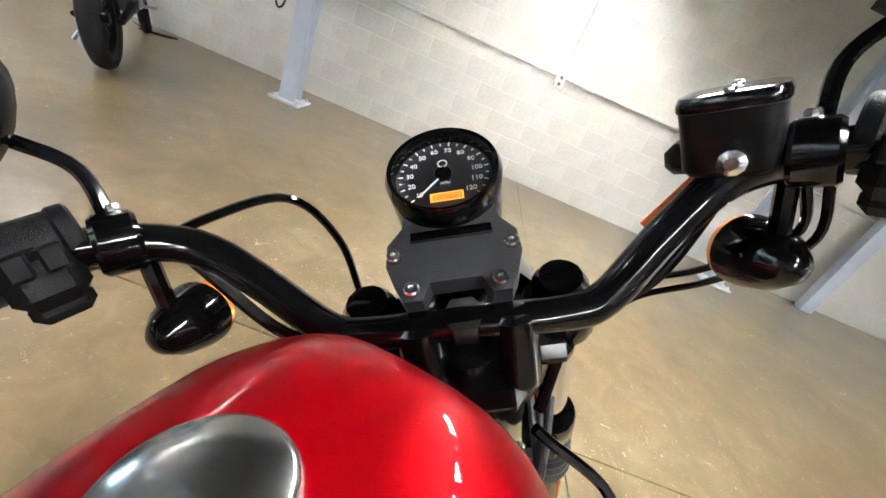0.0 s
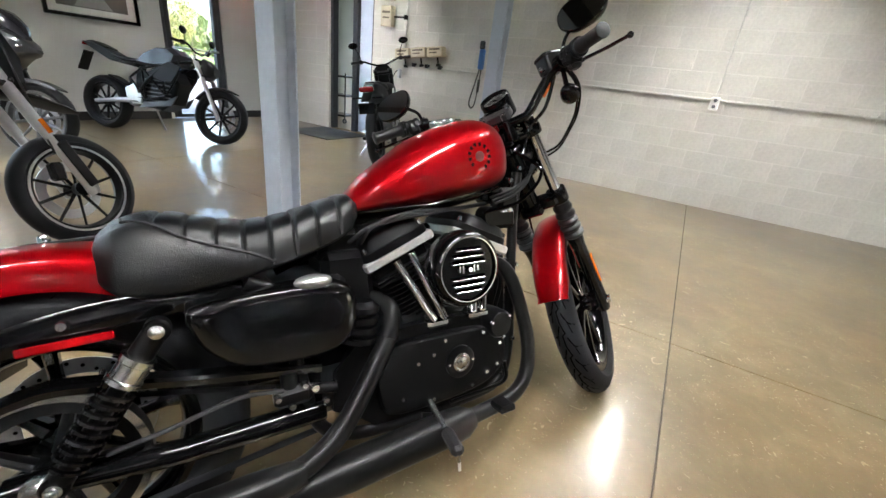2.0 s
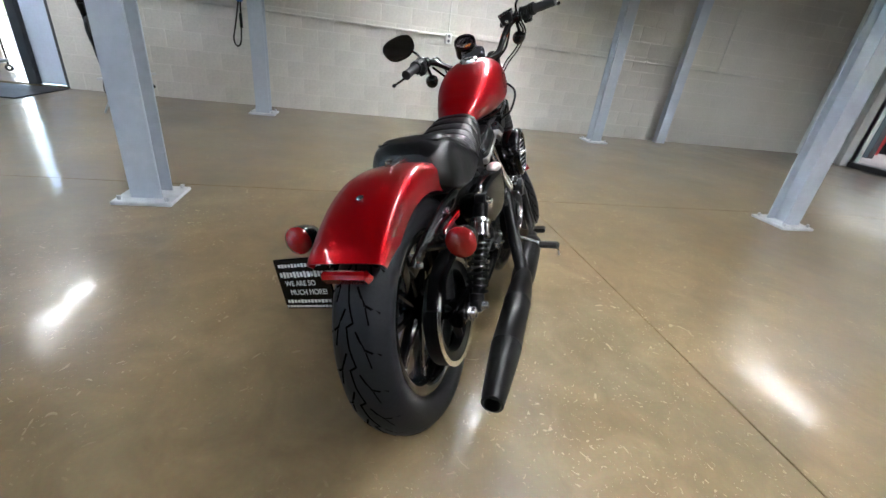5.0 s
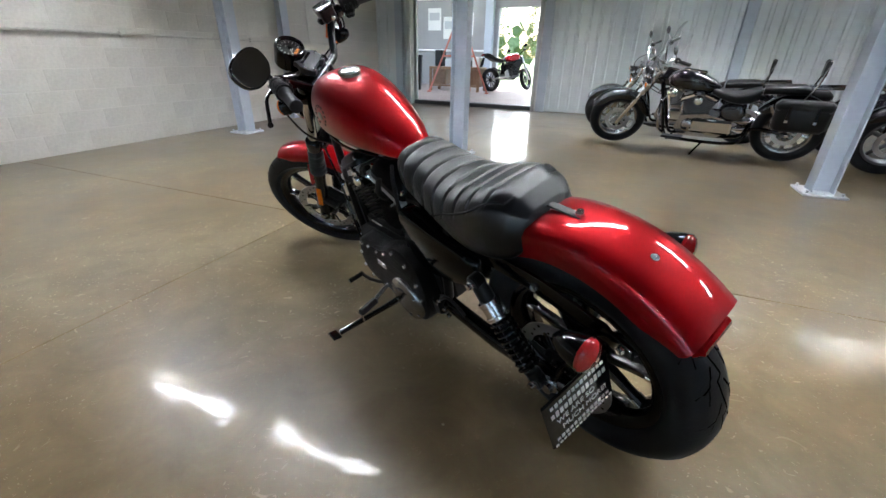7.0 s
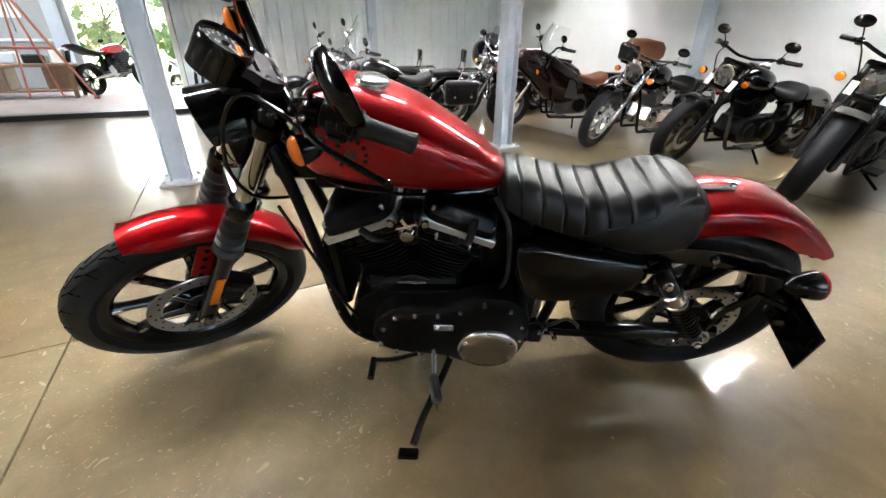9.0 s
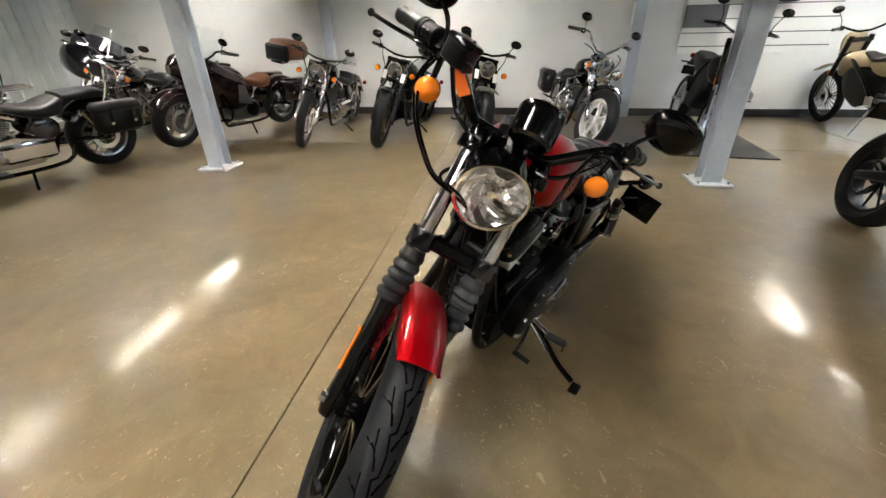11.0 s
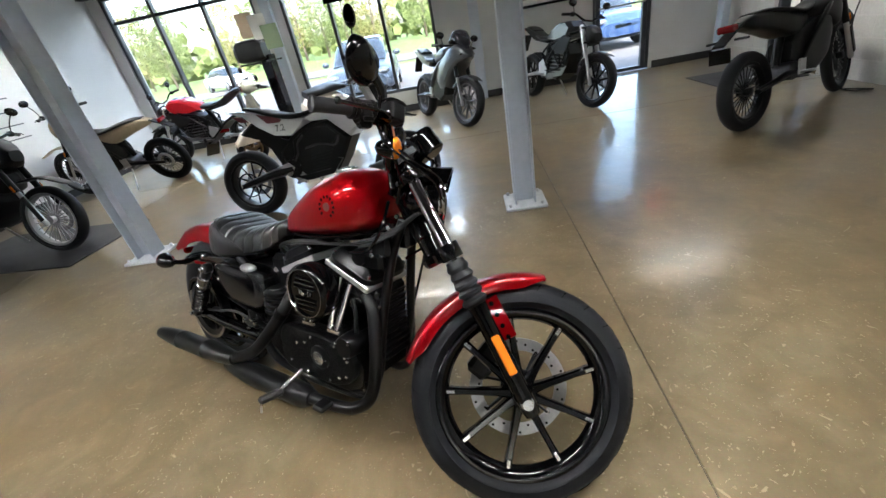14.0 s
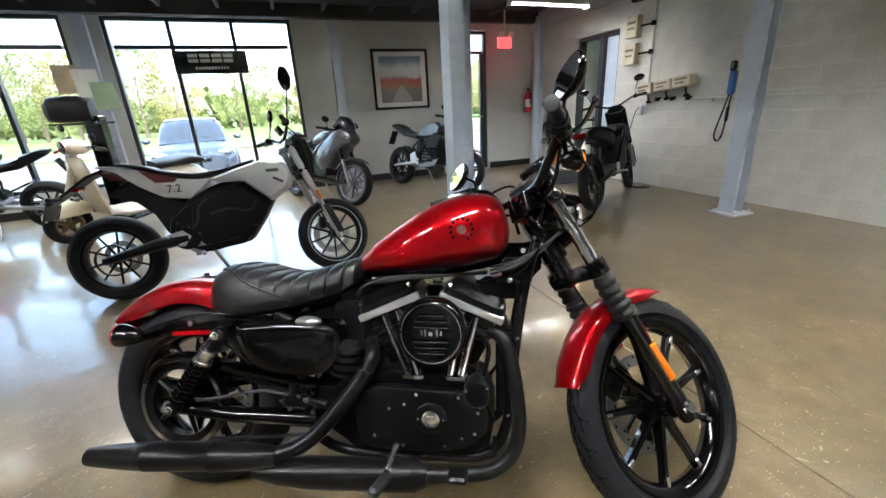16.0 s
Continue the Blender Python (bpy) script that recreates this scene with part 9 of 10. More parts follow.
def car(label, m, paint):
    c = thing("car", label, "car", m, "cars outside")
    body = body_loft([(-2.25, 0.35, 0.80, 0.70), (-2.05, 0.24, 0.98, 0.84), (-1.2, 0.20, 1.00, 0.90), (0.2, 0.18, 0.96, 0.91), (1.2, 0.20, 0.92, 0.90), (1.95, 0.24, 0.82, 0.84), (2.25, 0.34, 0.66, 0.66)], 28, 0.5)
    bd = part("body", body, paint, c, "", None, 60)
    part("cabin", body_loft([(-1.75, 0.92, 0.98, 0.66), (-1.15, 0.90, 1.34, 0.68), (-0.4, 0.90, 1.45, 0.68), (0.3, 0.90, 1.40, 0.68), (0.85, 0.90, 1.12, 0.70), (1.20, 0.88, 0.93, 0.70)], 26, 0.55), CARG, c, "dark glass cabin", None, 60)
    part("roof", body_loft([(-1.05, 1.30, 1.37, 0.56), (-0.4, 1.38, 1.475, 0.60), (0.25, 1.36, 1.43, 0.58)], 22, 0.7), paint, c)
    for x in (-1.35, 1.38):
        for s in (-1, 1):
            w = part("wheel", Build().lathe([(0.21, -0.10), (0.30, -0.10), (0.32, -0.06), (0.32, 0.06), (0.30, 0.10), (0.21, 0.10)], (x, s * 0.80, 0.32), (0, 1, 0), 28), RUBBER, c)
            part("rim", Build().lathe([(0.22, 0), (0.20, 0.02), (0.06, 0.03), (0, 0.032)], (x, s * 0.90, 0.32), (0, s, 0), 20), CASTSIL, w)
    for s in (-1, 1):
        part("headlight", Build().ball((2.08, s * 0.62, 0.70), (0.14, 0.17, 0.08), 14), mat_lens, c)
        part("mirror", Build().ball((0.62, s * 0.98, 0.98), (0.07, 0.10, 0.07), 12), paint, c)
    part("grille", Build().box((2.20, 0, 0.56), (0.10, 0.70, 0.14), 0.03), BLACK, c)
    part("bumper_bar", Build().box((2.16, 0, 0.36), (0.16, 1.3, 0.12), 0.04), DARKPL, c)


car("blue-grey sedan parked outside facing the windows", pose(-1.62, 11.1, -0.18, 0, 0, -83), CARP)
car("white car standing on the road beyond the grass", pose(-15.6, 28.5, -0.24, 0, 0, -35), mat("white_car_paint", (0.7, 0.7, 0.7), 0.3, coat=1.0))
car("dark blue car parked outside the glass door", pose(5.0, 12.6, -0.18, 0, 0, -80), mat("blue_car_paint", (0.03, 0.07, 0.20), 0.25, metal=0.4, coat=1.0))

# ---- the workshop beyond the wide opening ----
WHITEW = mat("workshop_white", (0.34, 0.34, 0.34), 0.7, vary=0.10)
DECK = mat("grey_timber_deck", (0.30, 0.255, 0.24), 0.6, vary=0.25, grain=20)
WOOD = mat("brown_timber", (0.22, 0.12, 0.06), 0.5, vary=0.3, grain=14)
LIFTRED = mat("orange_red_lift_paint", (0.55, 0.17, 0.12), 0.4)
VB = -13.0
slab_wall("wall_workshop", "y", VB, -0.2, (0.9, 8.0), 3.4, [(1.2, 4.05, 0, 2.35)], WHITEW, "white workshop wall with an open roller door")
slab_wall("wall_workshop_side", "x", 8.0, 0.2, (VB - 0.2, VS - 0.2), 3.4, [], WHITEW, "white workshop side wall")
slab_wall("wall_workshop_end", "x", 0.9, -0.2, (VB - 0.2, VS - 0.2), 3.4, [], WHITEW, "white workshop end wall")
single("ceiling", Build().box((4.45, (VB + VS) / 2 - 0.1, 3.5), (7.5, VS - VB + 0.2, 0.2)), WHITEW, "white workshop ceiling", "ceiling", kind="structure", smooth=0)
deck = thing("workshop_floor", "grey raised workshop floor deck", "floor", None, "", "structure")
for i in range(20):
    part("plank", Build().box((4.45, VS - 0.24 - i * 0.262, -0.02), (7.1, 0.258, 0.18), 0.006), DECK, deck)
single("threshold", Build().box((3.04, VS - 0.1, 0.03), (2.62, 0.24, 0.10), 0.01), ALU, "dark metal threshold of the wide opening", "threshold", kind="structure")
dfr = Build()
for u in (GATE_U[0] - 0.04, GATE_U[1] + 0.04):
    dfr.box((u, VS + 0.02, 1.06), (0.08, 0.28, 2.12), 0.006)
dfr.box((3.04, VS + 0.02, 2.17), (2.80, 0.28, 0.10), 0.006)
single("door_frame", dfr, GREYWALL, "grey steel frame of the wide opening", "door frame", kind="structure")
wbn = thing("workbench", "brown timber workbench with crates in the workshop", "workbench", pose(4.50, -10.7, 0.07))
part("worktop", Build().box((0, 0, 0.60), (1.5, 0.7, 0.06), 0.01), WOOD, wbn)
part("lower_shelf", Build().box((0, 0, 0.14), (1.4, 0.62, 0.04), 0.008), WOOD, wbn)
for s in (-0.50, 0.46):
    part("drawer_unit", Build().box((s, 0.0, 0.365), (0.40, 0.60, 0.40), 0.01), WOOD, wbn)
for sx in (-1, 1):
    for sy in (-1, 1):
        part("leg", Build().box((sx * 0.71, sy * 0.31, 0.285), (0.07, 0.07, 0.57), 0.005), WOOD, wbn)
lift = thing("engine_lift", "orange-red steel A-frame workshop hoist", "hoist", pose(4.20, -9.9, 0.07, 0, 0, 6))
for s_ in (-1, 1):
    part("leg", Build().tube([(s_ * 0.80, 0.0, 0.03), (0.02 * s_, 0.0, 1.82)], 0.024, 8), LIFTRED, lift)
    part("rear_leg", Build().tube([(s_ * 0.25, -0.42, 0.03), (0.02 * s_, 0.0, 1.80)], 0.018, 8), LIFTRED, lift)
    part("foot", Build().box((s_ * 0.80, 0, 0.02), (0.10, 0.10, 0.03), 0.008), LIFTRED, lift)
part("crossbar", Build().tube([(-0.42, 0, 0.90), (0.42, 0, 0.90)], 0.024, 8), LIFTRED, lift)
part("chain", Build().cyl((0, -0.02, 1.15), (0, -0.02, 1.80), 0.010, 6), ZINC, lift)
post = single("shop_post", Build().box((0, 0, 1.2), (0.14, 0.14, 2.4), 0.006), ALU, "dark steel post inside the workshop", "post", pose(5.0, -8.9, 0.07), "", "structure")
for i, (x, y, w, h, m_) in enumerate(((5.45, -9.0, 0.40, 0.55, DARKPL), (5.55, -9.7, 0.30, 0.45, REDPLAST), (6.4, -9.6, 0.50, 0.55, WOOD), (5.75, -10.4, 0.45, 0.95, DARKPL))):
    bin_ = thing("tool_bin", "workshop tool bin standing on the deck", "bin", pose(x, y, 0.07, 0, 0, 7 * i), "bins in the workshop")
    part("body", Build().loft([[(sx * w / 2 * k, sy * w / 2 * k, z) for sx, sy in ((-1, -1), (1, -1), (1, 1), (-1, 1))] for z, k in ((0, 0.85), (h * 0.9, 1.0))]), m_, bin_)
    part("rim", Build().box((0, 0, h * 0.93), (w * 1.05, w * 1.05, h * 0.06), 0.008), m_, bin_)
for i, (x, y, z, w, h) in enumerate(((5.05, -10.7, 0.70, 0.22, 0.42), (4.72, -10.75, 0.70, 0.30, 0.20), (4.30, -10.7, 0.70, 0.34, 0.16), (3.95, -10.75, 0.70, 0.20, 0.26))):
    single("parts_box", Build().box((0, 0, h / 2), (w, 0.3, h), 0.02), (DARKPL, SILVER, DARKPL, WHITE)[i], "workshop parts box on the bench", "box", pose(x, y, z))
for i, (sx, sz) in enumerate(((7.5, 2.0), (6.25, 2.05), (5.70, 1.80), (5.12, 1.90))):
    fr = thing("poster", "pale framed sheet on the workshop wall", "poster", pose(sx, VB + 0.012, sz), "sheets on the workshop wall")
    part("sheet", Build().box((0, 0, 0), (0.46, 0.012, 0.64), 0.002), WHITE, fr)
    part("print", Build().box((0, 0.008, 0.08), (0.36, 0.004, 0.22), 0), SILVER, fr)
electric("small red motorcycle standing in the workshop doorway", (3.55, -10.9), (2.80, -12.1), "naked", REDBIKE, steer=20).matrix_basis.translation.z = 0.07
electric("red and white motorcycle outside the workshop door", (2.4, -15.2), (1.6, -14.2), "naked", REDBIKE, steer=10).matrix_basis.translation.z = -0.33
rail = thing("wall_rail", "white pipe rail along the workshop wall", "rail", None, "", "structure")
for z in (1.13, 2.62):
    part("pipe", Build().cyl((4.45, VB + 0.05, z), (7.95, VB + 0.05, z), 0.035, 10), WHITE, rail)
single("workshop_column", Build().box((0, 0, 1.65), (0.24, 0.24, 3.3), 0.006), STEEL_PAINT, "grey-blue column beside the open roller door", "column", pose(4.30, -12.85, 0.07), "", "structure")
# added lamp, out of sight above the wide opening, to brighten the workshop
shop_fill = thing("ceiling_light", "added white strip light, unseen above the opening, lighting the workshop", "ceiling light", pose(5.0, -10.0, 3.30), "workshop lights")
part("housing", Build().box((0, 0, 0.045), (2.4, 0.14, 0.05), 0.006), LAMP_BODY, shop_fill)
part("diffuser", Build().box((0, 0, 0.006), (2.36, 0.11, 0.024), 0.006), LAMP_GLOW, shop_fill)

# ---- on the walls ----
zs = thing("sign_board", "black hanging sign with white block lettering shown as bars", "sign", pose(-0.30, 5.78, 1.98))
part("board", Build().box((0, 0, 0), (0.94, 0.025, 0.30), 0.006), BLACK, zs)
for cx in (-0.225, -0.075, 0.075, 0.225):
    pieces("sign_shape", Build().box((cx, -0.015, 0.085), (0.125, 0.004, 0.045)).box((cx, -0.015, 0.02), (0.125, 0.004, 0.045)), WHITE, zs, "", None, 0)
g = Build()
for i in range(11):
    g.box((-0.20 + i * 0.04, -0.015, -0.075), (0.026, 0.004, 0.034))
pieces("sign_bar", g, WHITE, zs, "", None, 0)
for s in (-1, 1):
    part("cord", Build().cyl((s * 0.42, 0, 0.14), (s * 0.42, 0, CEIL - 1.98 - 0.12), 0.003, 6), BLACK, zs)

pic = thing("picture", "framed desert road print in a black frame", "picture", pose(2.57, VW - 0.02, 1.70))
part("frame", Build().box((0, 0, 0.465), (1.0, 0.035, 0.04), 0.004).box((0, 0, -0.465), (1.0, 0.035, 0.04), 0.004).box((-0.48, 0, 0), (0.04, 0.035, 0.89), 0.004).box((0.48, 0, 0), (0.04, 0.035, 0.89), 0.004), BLACK, pic)
part("mount", Build().box((0, 0.008, 0), (0.94, 0.010, 0.91)), WHITE, pic)


def print_mat():
    m, nt, bs = node_mat("desert_road_print")
    N, L = nt.nodes.new, nt.links.new
    tc, sep = N("ShaderNodeTexCoord"), N("ShaderNodeSeparateXYZ")
    L(tc.outputs["Object"], sep.inputs[0])
    ns = N("ShaderNodeTexNoise")
    ns.inputs["Scale"].default_value, ns.inputs["Detail"].default_value = 6, 6
    L(tc.outputs["Object"], ns.inputs["Vector"])
    ad = N("ShaderNodeMath")
    ad.operation = "MULTIPLY_ADD"
    ad.inputs[1].default_value = 0.16
    L(ns.outputs["Fac"], ad.inputs[0]), L(sep.outputs["Z"], ad.inputs[2])
    mr = N("ShaderNodeMapRange")
    mr.inputs[1].default_value, mr.inputs[2].default_value = -0.30, 0.46
    L(ad.outputs[0], mr.inputs[0])
    r = N("ShaderNodeValToRGB")
    cr = r.color_ramp
    cr.elements[0].position, cr.elements[0].color = 0.0, (0.16, 0.15, 0.15, 1)
    cr.elements[1].position, cr.elements[1].color = 1.0, (0.10, 0.16, 0.24, 1)
    for p, c in ((0.28, (0.22, 0.17, 0.15)), (0.40, (0.34, 0.14, 0.08)), (0.50, (0.30, 0.07, 0.06)), (0.58, (0.55, 0.52, 0.52)), (0.75, (0.62, 0.64, 0.66)), (0.86, (0.22, 0.27, 0.34))):
        cr.elements.new(p).color = (*c, 1)
    L(mr.outputs[0], r.inputs[0]), L(r.outputs[0], bs.inputs["Base Color"])
    bs.inputs["Roughness"].default_value = 0.25
    return m


part("print", Build().box((0, -0.001, 0), (0.74, 0.010, 0.74)), print_mat(), pic, "desert road under clouds")
part("road_strip", Build().plate([(-0.20, -0.36), (0.20, -0.36), (0.02, -0.09), (-0.02, -0.09)], 0.002, Matrix.Translation((0, -0.006, 0)) @ Matrix.Rotation(radians(90), 4, "X")), mat("printed_road", (0.30, 0.29, 0.28), 0.3), pic)

ex = thing("exit_sign", "red exit sign on the ceiling line", "sign", pose(4.30, 5.45, 2.20))
part("sign_box", Build().box((0, 0, 0), (0.26, 0.05, 0.17), 0.008), mat("exit_red", (0.7, 0.03, 0.03), 0.4, emit=(1, 0.05, 0.05), glow=0.3), ex)
part("mount", Build().cyl((0, 0, 0.08), (0, 0, CEIL - 2.20 + 0.0), 0.012, 8), LAMP_BODY, ex)
for s in (-1, 1):
    part("lamp_head", Build().lathe([(0.02, 0), (0.05, 0.04), (0.05, 0.06)], (s * 0.08, -0.03, 0.13), (s * 0.4, -1, -0.3), 16), LAMP_BODY, ex)

fe = thing("fire_extinguisher", "red fire extinguisher hung on a grey column", "extinguisher", pose(5.06, 5.86, 1.03))
part("cylinder", Build().lathe([(0.05, 0), (0.062, 0.02), (0.062, 0.30), (0.05, 0.35), (0.02, 0.38), (0.02, 0.41)], (0, 0, 0), (0, 0, 1), 20), REDPLAST, fe)
part("valve", Build().box((0, 0, 0.42), (0.03, 0.08, 0.04), 0.008), BLACK, fe)
part("hose", Build().tube(spline([(0, -0.03, 0.41), (0, -0.09, 0.34), (0, -0.085, 0.15)], 5), 0.009, 8), BLACK, fe)
part("label", Build().lathe([(0.0625, 0.10), (0.0625, 0.24)], (0, 0, 0), (0, 0, 1), 20), WHITE, fe)

# conduit along the block wall, with outlet, drop and charging gear
cd = thing("conduit", "galvanised steel conduit run along the block wall", "conduit", None, "", "structure")
part("run", Build().cyl((UF - 0.035, -6.6, 1.125), (UF - 0.035, 3.15, 1.14), 0.014, 10), CONDUIT, cd)
part("drop", Build().cyl((UF - 0.033, -0.905, 1.13), (UF - 0.033, -0.905, CEIL), 0.009, 8), CONDUIT, cd)
part("riser", Build().cyl((UF - 0.035, 3.15, 1.12), (UF - 0.035, 3.15, CEIL), 0.014, 10), CONDUIT, cd)
part("branch", Build().cyl((UF - 0.03, -5.3, 1.13), (UF - 0.03, -5.3, 2.0), 0.010, 8), CONDUIT, cd)
for v in (-6.0, -4.0, -2.2, 0.6, 2.2):
    part("clamp", Build().box((UF - 0.03, v, 1.13), (0.04, 0.03, 0.05), 0.006), CONDUIT, cd)
ou = thing("wall_outlet", "white double wall outlet on the block wall", "outlet", pose(UF - 0.05, -0.905, 1.10))
part("box", Build().box((0, 0, 0), (0.08, 0.085, 0.13), 0.008), LAMP_BODY, ou)
pieces("socket", Build().cyl((-0.041, 0, 0.03), (-0.044, 0, 0.03), 0.018, 12).cyl((-0.041, 0, -0.03), (-0.044, 0, -0.03), 0.018, 12), GREYPL, ou)
for i, v in enumerate((2.95, 2.72, 2.50)):
    bx = thing("outlet_box", "tan metal outlet box above the conduit", "outlet box", pose(UF - 0.05, v, 1.155), "boxes on the conduit")
    part("box", Build().box((0, 0, 0), (0.07, 0.05, 0.05), 0.006), SATIN, bx)
INK, TANCARD = mat("brown_ink", (0.10, 0.08, 0.05), 0.7), mat("tan_box", (0.48, 0.42, 0.30), 0.7, vary=0.12, grain=12)
for v, z, a in ((3.12, 1.29, -6), (2.84, 1.32, -6), (2.56, 1.35, -6)):
    nb = thing("tan_box", "tan box with brown print on a dark bracket over the conduit", "box", pose(UF - 0.09, v, z, a, 0, 0), "tan boxes along the conduit")
    part("body", Build().box((0, 0, 0), (0.12, 0.25, 0.13), 0.010), TANCARD, nb)
    pieces("print_bar", Build().box((-0.0615, 0, 0.030), (0.003, 0.17, 0.022)).box((-0.0615, 0.02, -0.012), (0.003, 0.12, 0.018)), INK, nb, "", None, 0)
    part("bracket", Build().cyl((0.03, 0, -0.065), (0.05, 0, -0.16), 0.012, 8).box((0.05, 0, -0.165), (0.05, 0.06, 0.035), 0.006), BLACK, nb)
for z in (1.76, 2.10):
    nb = thing("tan_box", "tan box on a dark bracket beside the doorway", "box", pose(UF - 0.07, 3.46, z), "tan boxes by the doorway")
    part("body", Build().box((0, 0, 0), (0.10, 0.20, 0.27), 0.010), TANCARD, nb)
    pieces("print_bar", Build().box((-0.0515, 0, 0.05), (0.003, 0.14, 0.03)).box((-0.0515, 0, -0.02), (0.003, 0.12, 0.02)), INK, nb, "", None, 0)
    part("bracket", Build().cyl((0.02, -0.10, 0), (0.035, -0.30, 0), 0.012, 8).box((0.03, -0.30, 0), (0.05, 0.05, 0.06), 0.006), BLACK, nb)
sp = thing("wall_spotlight", "small black floodlight high on the block wall", "spotlight", pose(UF - 0.10, 3.40, 2.45))
part("head", Build().box((0, 0, 0), (0.12, 0.16, 0.12), 0.02), BLACK, sp)
part("arm", Build().cyl((0.05, 0, 0), (0.11, 0, 0.03), 0.012, 8), BLACK, sp)
ad = thing("charger_plug", "grey charger adapter with its cord hanging to the floor", "charger", pose(UF - 0.06, 3.20, 1.02))
part("body", Build().box((0, 0, 0), (0.05, 0.06, 0.13), 0.012), SILVER, ad)
part("cord", Build().tube(spline([(0, 0.02, 0.06), (-0.01, 0.10, -0.05), (-0.02, 0.17, -0.40), (-0.03, 0.12, -0.70), (-0.04, 0.16, -1.00), (-0.20, -0.05, -1.012), (-0.26, -0.30, -1.012), (-0.10, -0.38, -1.012), (-0.32, -0.15, -1.012)], 6), 0.006, 6), DARKPL, ad)
bl = thing("tool_hanger", "blue-handled tool and cable hung on the steel column", "cable reel", pose(4.58, 1.56, 1.28))
part("holster", Build().box((0, 0, 0), (0.05, 0.07, 0.22), 0.014), BLUE, bl, "blue plastic body")
part("head", Build().box((0, 0.01, 0.15), (0.05, 0.06, 0.09), 0.014), BLACK, bl)
part("cord", Build().tube(spline([(0, 0.01, -0.10), (-0.01, 0.05, -0.30), (-0.01, 0.09, -0.48), (-0.01, 0.06, -0.55), (0.0, 0.02, -0.50), (0.0, 0.0, -0.30), (0.0, -0.01, -0.10)], 5), 0.008, 8), BLACK, bl)
part("plug", Build().cyl((0, 0.0, -0.36), (0, 0.0, -0.22), 0.016, 10), BLACK, bl)
vg = thing("side_door", "open glazed door leaf in the block wall doorway", "door", pose(UF + 0.10, DOOR_V[1], 0))
part("door_frame", Build().box((0, -0.03, 1.07), (0.12, 0.06, 2.14), 0.005).box((0, DOOR_V[0] - DOOR_V[1] + 0.03, 1.07), (0.12, 0.06, 2.14), 0.005).box((0, (DOOR_V[0] - DOOR_V[1]) / 2, 2.12), (0.12, DOOR_V[1] - DOOR_V[0] - 0.12, 0.05), 0.005), ALU, vg)
part("door_post", Build().box((0, -0.52, 1.05), (0.10, 0.10, 2.09), 0.006), ALU, vg)
part("door_leaf", Build().box((0.03, -0.78, 1.05), (0.05, 0.40, 2.06), 0.006), mat("pale_blue_door", (0.52, 0.60, 0.72), 0.4), vg, "pale blue door leaf")
single("entrance_mat", Build().box((0, 0, 0.005), (0.9, 1.0, 0.010), 0.003), SOFT, "dark entrance mat in front of the doorway", "mat", pose(4.72, 4.25, 0))
# vestibule beyond the doorway
slab_wall("wall_vestibule", "x", 7.2, 0.15, (3.2, 6.4), 2.5, [(4.7, 5.7, 0.0, 2.1)], GREYWALL, "grey vestibule wall with a bright opening")
slab_wall("wall_vestibule_end", "y", 6.4, 0.15, (5.45, 7.35), 2.5, [], GREYWALL, "grey vestibule end wall")
slab_wall("wall_vestibule_near", "y", 3.2, -0.15, (5.45, 7.35), 2.5, [], GREYWALL, "grey vestibule side wall")
single("ceiling", Build().box((6.3, 4.8, 2.6), (2.2, 3.5, 0.2)), GREYWALL, "grey vestibule ceiling", "ceiling", kind="structure", smooth=0)
single("vestibule_floor", Build().box((6.3, 4.8, -0.06), (1.75, 3.2, 0.11), 0.004), FLOOR, "concrete vestibule floor", "floor", kind="structure", smooth=0)
ct = thing("utility_cart", "small black steel utility cart on castors", "cart", pose(6.05, 5.30, 0, 0, 0, 12))
for z in (0.14, 0.50, 0.84):
    part("shelf", Build().box((0, 0, z), (0.42, 0.60, 0.035), 0.008), SATIN, ct)
for sx in (-1, 1):
    for sy in (-1, 1):
        part("post", Build().cyl((sx * 0.19, sy * 0.28, 0.09), (sx * 0.19, sy * 0.28, 0.90), 0.013, 8), SATIN, ct)
        part("castor", Build().lathe([(0.02, -0.014), (0.045, -0.014), (0.045, 0.014), (0.02, 0.014)], (sx * 0.19, sy * 0.28, 0.045), (1, 0, 0), 16, close=True), SOFT, ct)
# wall gear near the back corner
sw_ = thing("slatwall", "white slatted display wall panel", "display panel", pose(UB + 0.012, 2.95, 1.60))
part("panel", Build().box((0, 0, 0), (0.02, 1.9, 1.5), 0.003), PLASTER, sw_)
for i in range(9):
    part("slat_groove", Build().box((0.011, 0, -0.66 + i * 0.165), (0.003, 1.88, 0.014)), GREYPL, sw_)
single("grey_board", Build().box((0, 0, 0), (0.03, 0.52, 0.26), 0.004), GREYPL, "grey display board on the slatted wall", "board", pose(UB + 0.05, 2.26, 1.30))
JACK = mat("grey_cloth", (0.10, 0.10, 0.11), 0.9, vary=0.25, grain=30)
for i, (v, z, w, h, m_) in enumerate(((2.45, 1.85, 0.34, 0.5, SILVER), (2.85, 1.80, 0.36, 0.62, JACK), (3.20, 1.75, 0.36, 0.62, DARKPL), (3.60, 1.85, 0.34, 0.5, JACK))):
    jk = body_loft([(-0.05, z - h / 2, z + h / 2 - 0.04, w / 2 - 0.04), (0.0, z - h / 2, z + h / 2, w / 2), (0.05, z - h / 2, z + h / 2 - 0.03, w / 2 - 0.03)], 22, 0.5)
    single("hanging_jacket", jk, m_, "folded riding jacket hung on the slatted wall", "jacket", pose(UB + 0.10, v, 0), "clothing on the wall")
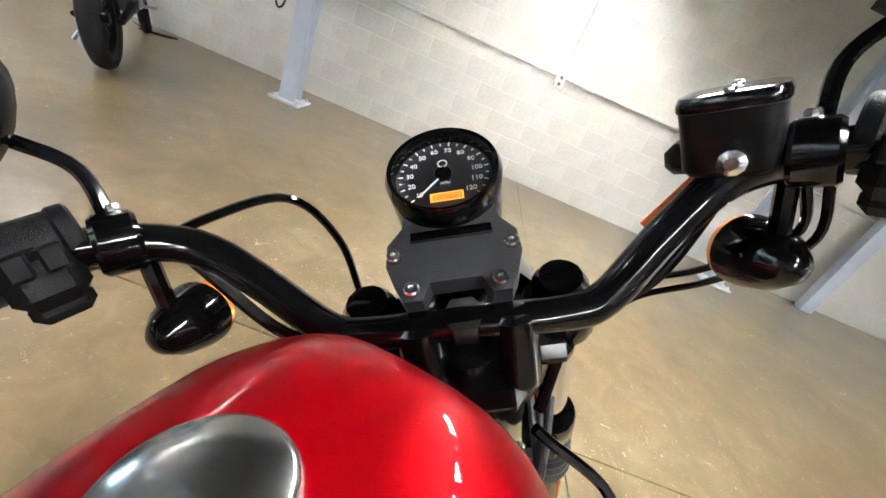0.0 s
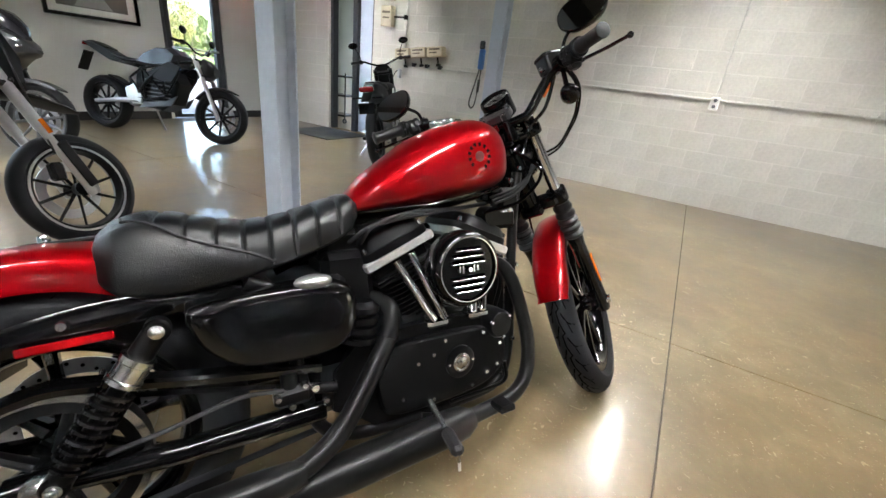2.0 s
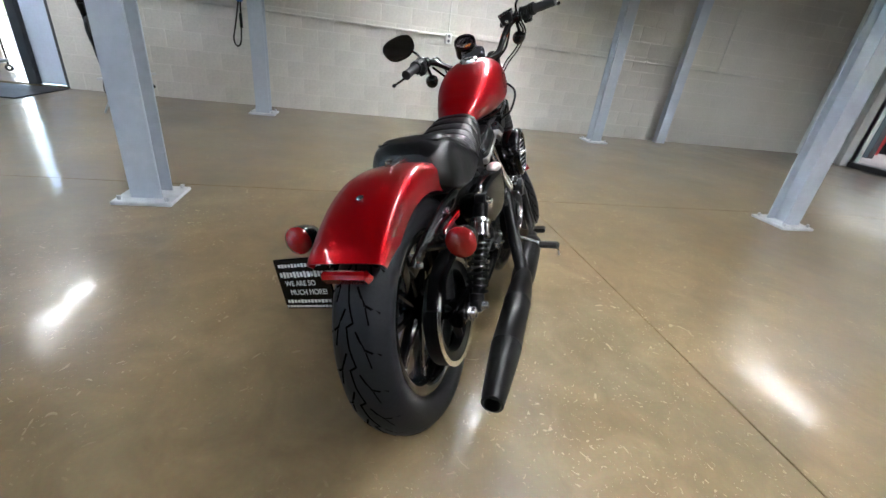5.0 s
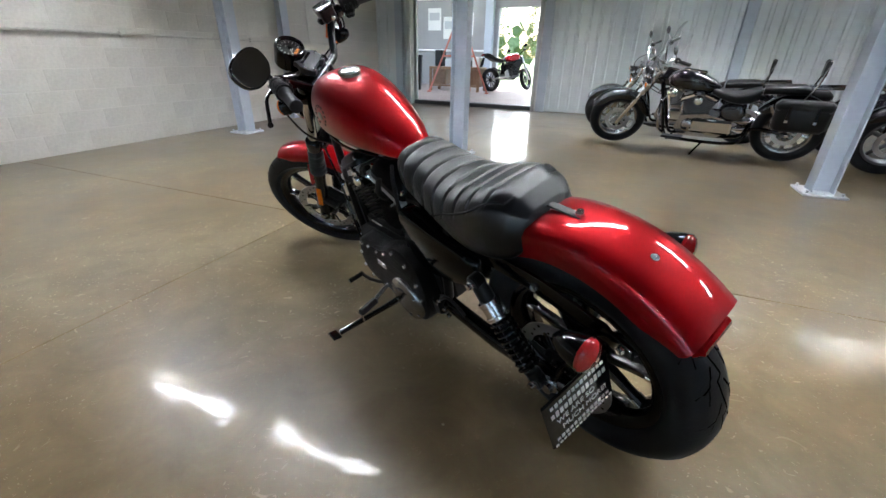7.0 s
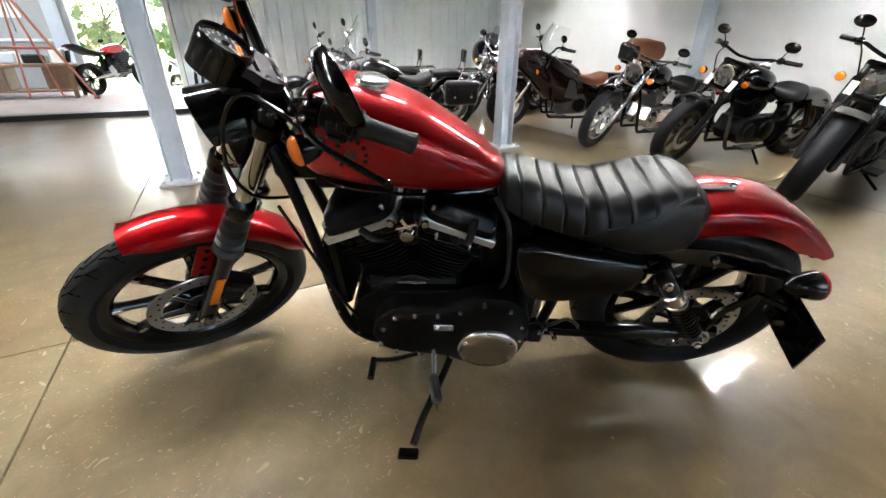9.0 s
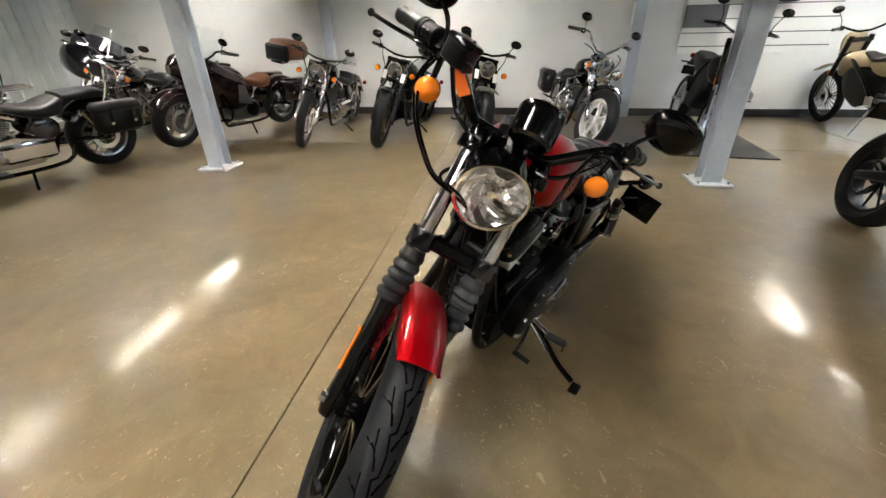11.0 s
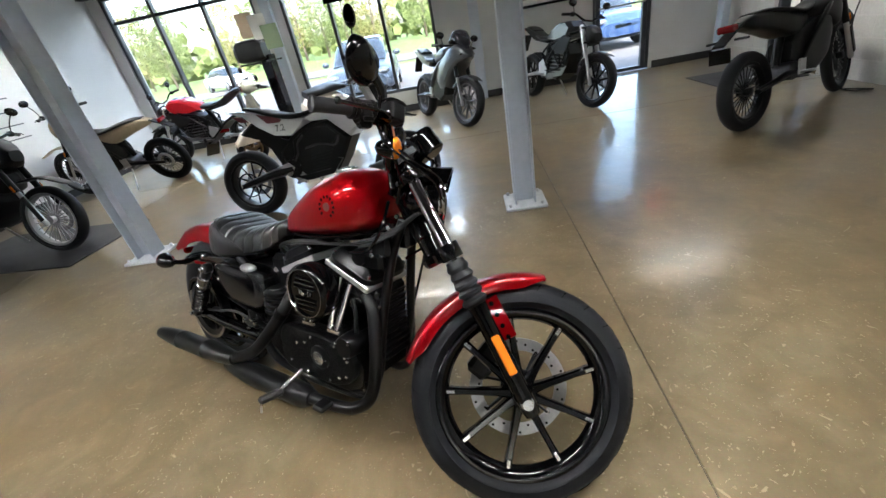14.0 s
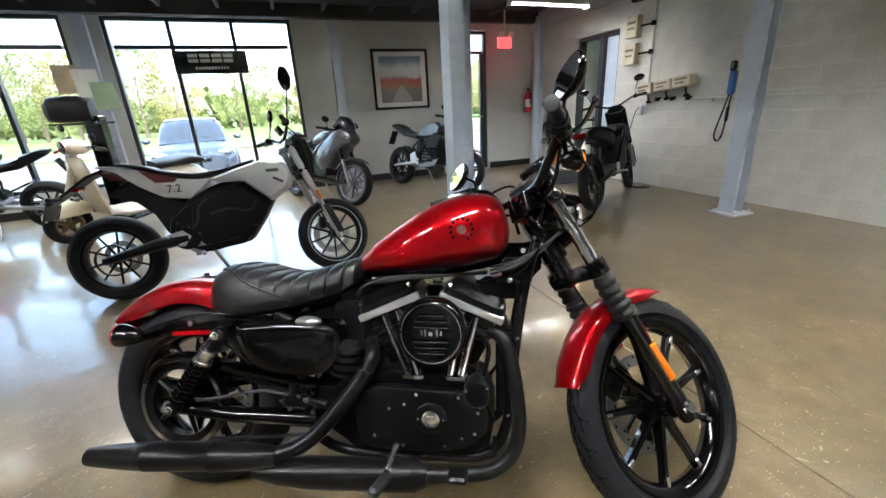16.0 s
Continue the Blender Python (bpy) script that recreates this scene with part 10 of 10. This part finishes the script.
single("light_switch", Build().box((0, 0, 0), (0.015, 0.075, 0.12), 0.003), BLACK, "black switch plate on the white wall", "switch", pose(UB + 0.009, -0.94, 1.10))
# display stand with a black top case by the window
ds = thing("display_stand", "black display stand with a top case and paper sheets", "stand", pose(-1.70, 5.25, 0, 0, 0, -20))
part("post", Build().box((0, 0, 0.66), (0.20, 0.14, 1.32), 0.01), BLACK, ds)
part("base", Build().box((0, 0, 0.02), (0.5, 0.4, 0.04), 0.01), BLACK, ds)
part("shelf", Build().box((-0.16, 0, 1.235), (0.55, 0.36, 0.025), 0.005), DARKPL, ds)
tc_ = single("top_case", body_loft([(-0.22, 0, 0.22, 0.14), (-0.15, -0.02, 0.28, 0.20), (0.15, -0.02, 0.28, 0.20), (0.22, 0, 0.22, 0.14)], 22, 0.55), DARKPL, "rounded black luggage top case on the stand", "case", pose(-1.90, 5.24, 1.275))
for i, (dx, dz, m_) in enumerate(((-0.04, 1.62, mat("kraft_card", (0.42, 0.32, 0.22), 0.7)), (0.15, 1.57, WHITE), (0.30, 1.42, mat("green_card", (0.25, 0.33, 0.20), 0.7)))):
    single("paper_sheet", Build().box((0, 0, 0), (0.24, 0.004, 0.32), 0.001), m_, "paper sheet clipped to the display stand", "paper", pose(-1.78 + dx, 5.18 - 0.02 * i, dz + 0.12, 6, 0, 8))
hd = thing("column_notice", "white framed notice high on the steel column", "notice", pose(1.61, -3.03, 2.10))
part("frame", Build().box((0, 0.02, 0), (0.30, 0.02, 0.22), 0.004), WHITE, hd)
part("print", Build().box((0, 0.032, 0), (0.24, 0.003, 0.16)), mat("tan_print", (0.5, 0.45, 0.35), 0.6), hd)


# ---- pieces of floor and wall ----
b = Build().box(((UB + UF) / 2, (VS + VW) / 2, -0.11), (UF - UB, VW - VS, 0.2))
floor = single("floor", b, JOINT, "tan polished concrete floor with saw-cut joints and scuffs", "floor", kind="structure", smooth=0)
us, vs = [UB, *SEAM_U, UF], [VS, *SEAM_V, VW]
for u0, u1 in zip(us, us[1:]):
    for v0, v1 in zip(vs, vs[1:]):
        g = 0.0028
        sl = Build().box(((u0 + u1) / 2, (v0 + v1) / 2, -0.006), (u1 - u0 - 2 * g, v1 - v0 - 2 * g, 0.012), 0.0015)
        part("slab", sl, FLOOR, floor, smooth=0)

# concrete blocks of the front wall, running bond
BW, BH, JT = 0.4, 0.2, 0.008
block_me = Build().box((0, 0, 0), (0.012, BW - JT, BH - JT), 0.003).mesh("block", BLOCK, 0)
rest = Build()
for row in range(14):
    z = (row + 0.5) * BH
    v = VS + (0.2 if row % 2 else 0.0)
    if row % 2:
        rest.box((UF, VS + 0.1, z), (0.012, BW / 2 - JT, BH - JT), 0.003)
    while v < VW - 0.05:
        w = min(BW, VW - v)
        lo, hi = v, v + w
        v += BW
        if z < 2.15 and hi > DOOR_V[0] and lo < DOOR_V[1]:
            if lo < DOOR_V[0] - 0.06:
                rest.box((UF, (lo + DOOR_V[0]) / 2, z), (0.012, DOOR_V[0] - lo - JT, BH - JT), 0.004)
            if hi > DOOR_V[1] + 0.06:
                rest.box((UF, (hi + DOOR_V[1]) / 2, z), (0.012, hi - DOOR_V[1] - JT, BH - JT), 0.004)
            continue
        if w > BW - 0.01 and -4.3 < lo < 3.0:
            o = new("block", block_me)
            o.parent = wall_front
            o.matrix_basis = pose(UF, (lo + hi) / 2, z)
        elif w > 0.06:
            rest.box((UF, (lo + hi) / 2, z), (0.012, w - JT, BH - JT), 0.003)
r = part("blockwork", rest, BLOCK, wall_front, smooth=0)
tagged(r, kind="stuff")

# ribbed sheets of the metal wall
def rib_sheet(u0, u1, z0, z1):
    n = max(1, round((u1 - u0) / 0.2))
    st = (u1 - u0) / n
    prof = []
    for i in range(n):
        a = u0 + i * st
        prof += [(a, 0.0), (a + st * 0.62, 0.0), (a + st * 0.70, 0.016), (a + st * 0.92, 0.016)]
    prof.append((u1, 0.0))
    return Build().shell([[(u, VS + d, z0) for u, d in prof], [(u, VS + d, z1) for u, d in prof]], 0.002)


for u0, u1, z0, z1 in ((-4.74, -3.0, 0.05, CEIL), (-3.0, -1.2, 0.05, CEIL), (-1.2, 0.5, 0.05, CEIL), (0.5, GATE_U[0] - 0.08, 0.05, CEIL), (GATE_U[0] - 0.08, GATE_U[1] + 0.08, 2.22, CEIL), (GATE_U[1] + 0.08, UF - 0.01, 0.05, CEIL)):
    part("wall_panel", rib_sheet(u0, u1, z0, z1), PANEL, wall_gate, smooth=20)
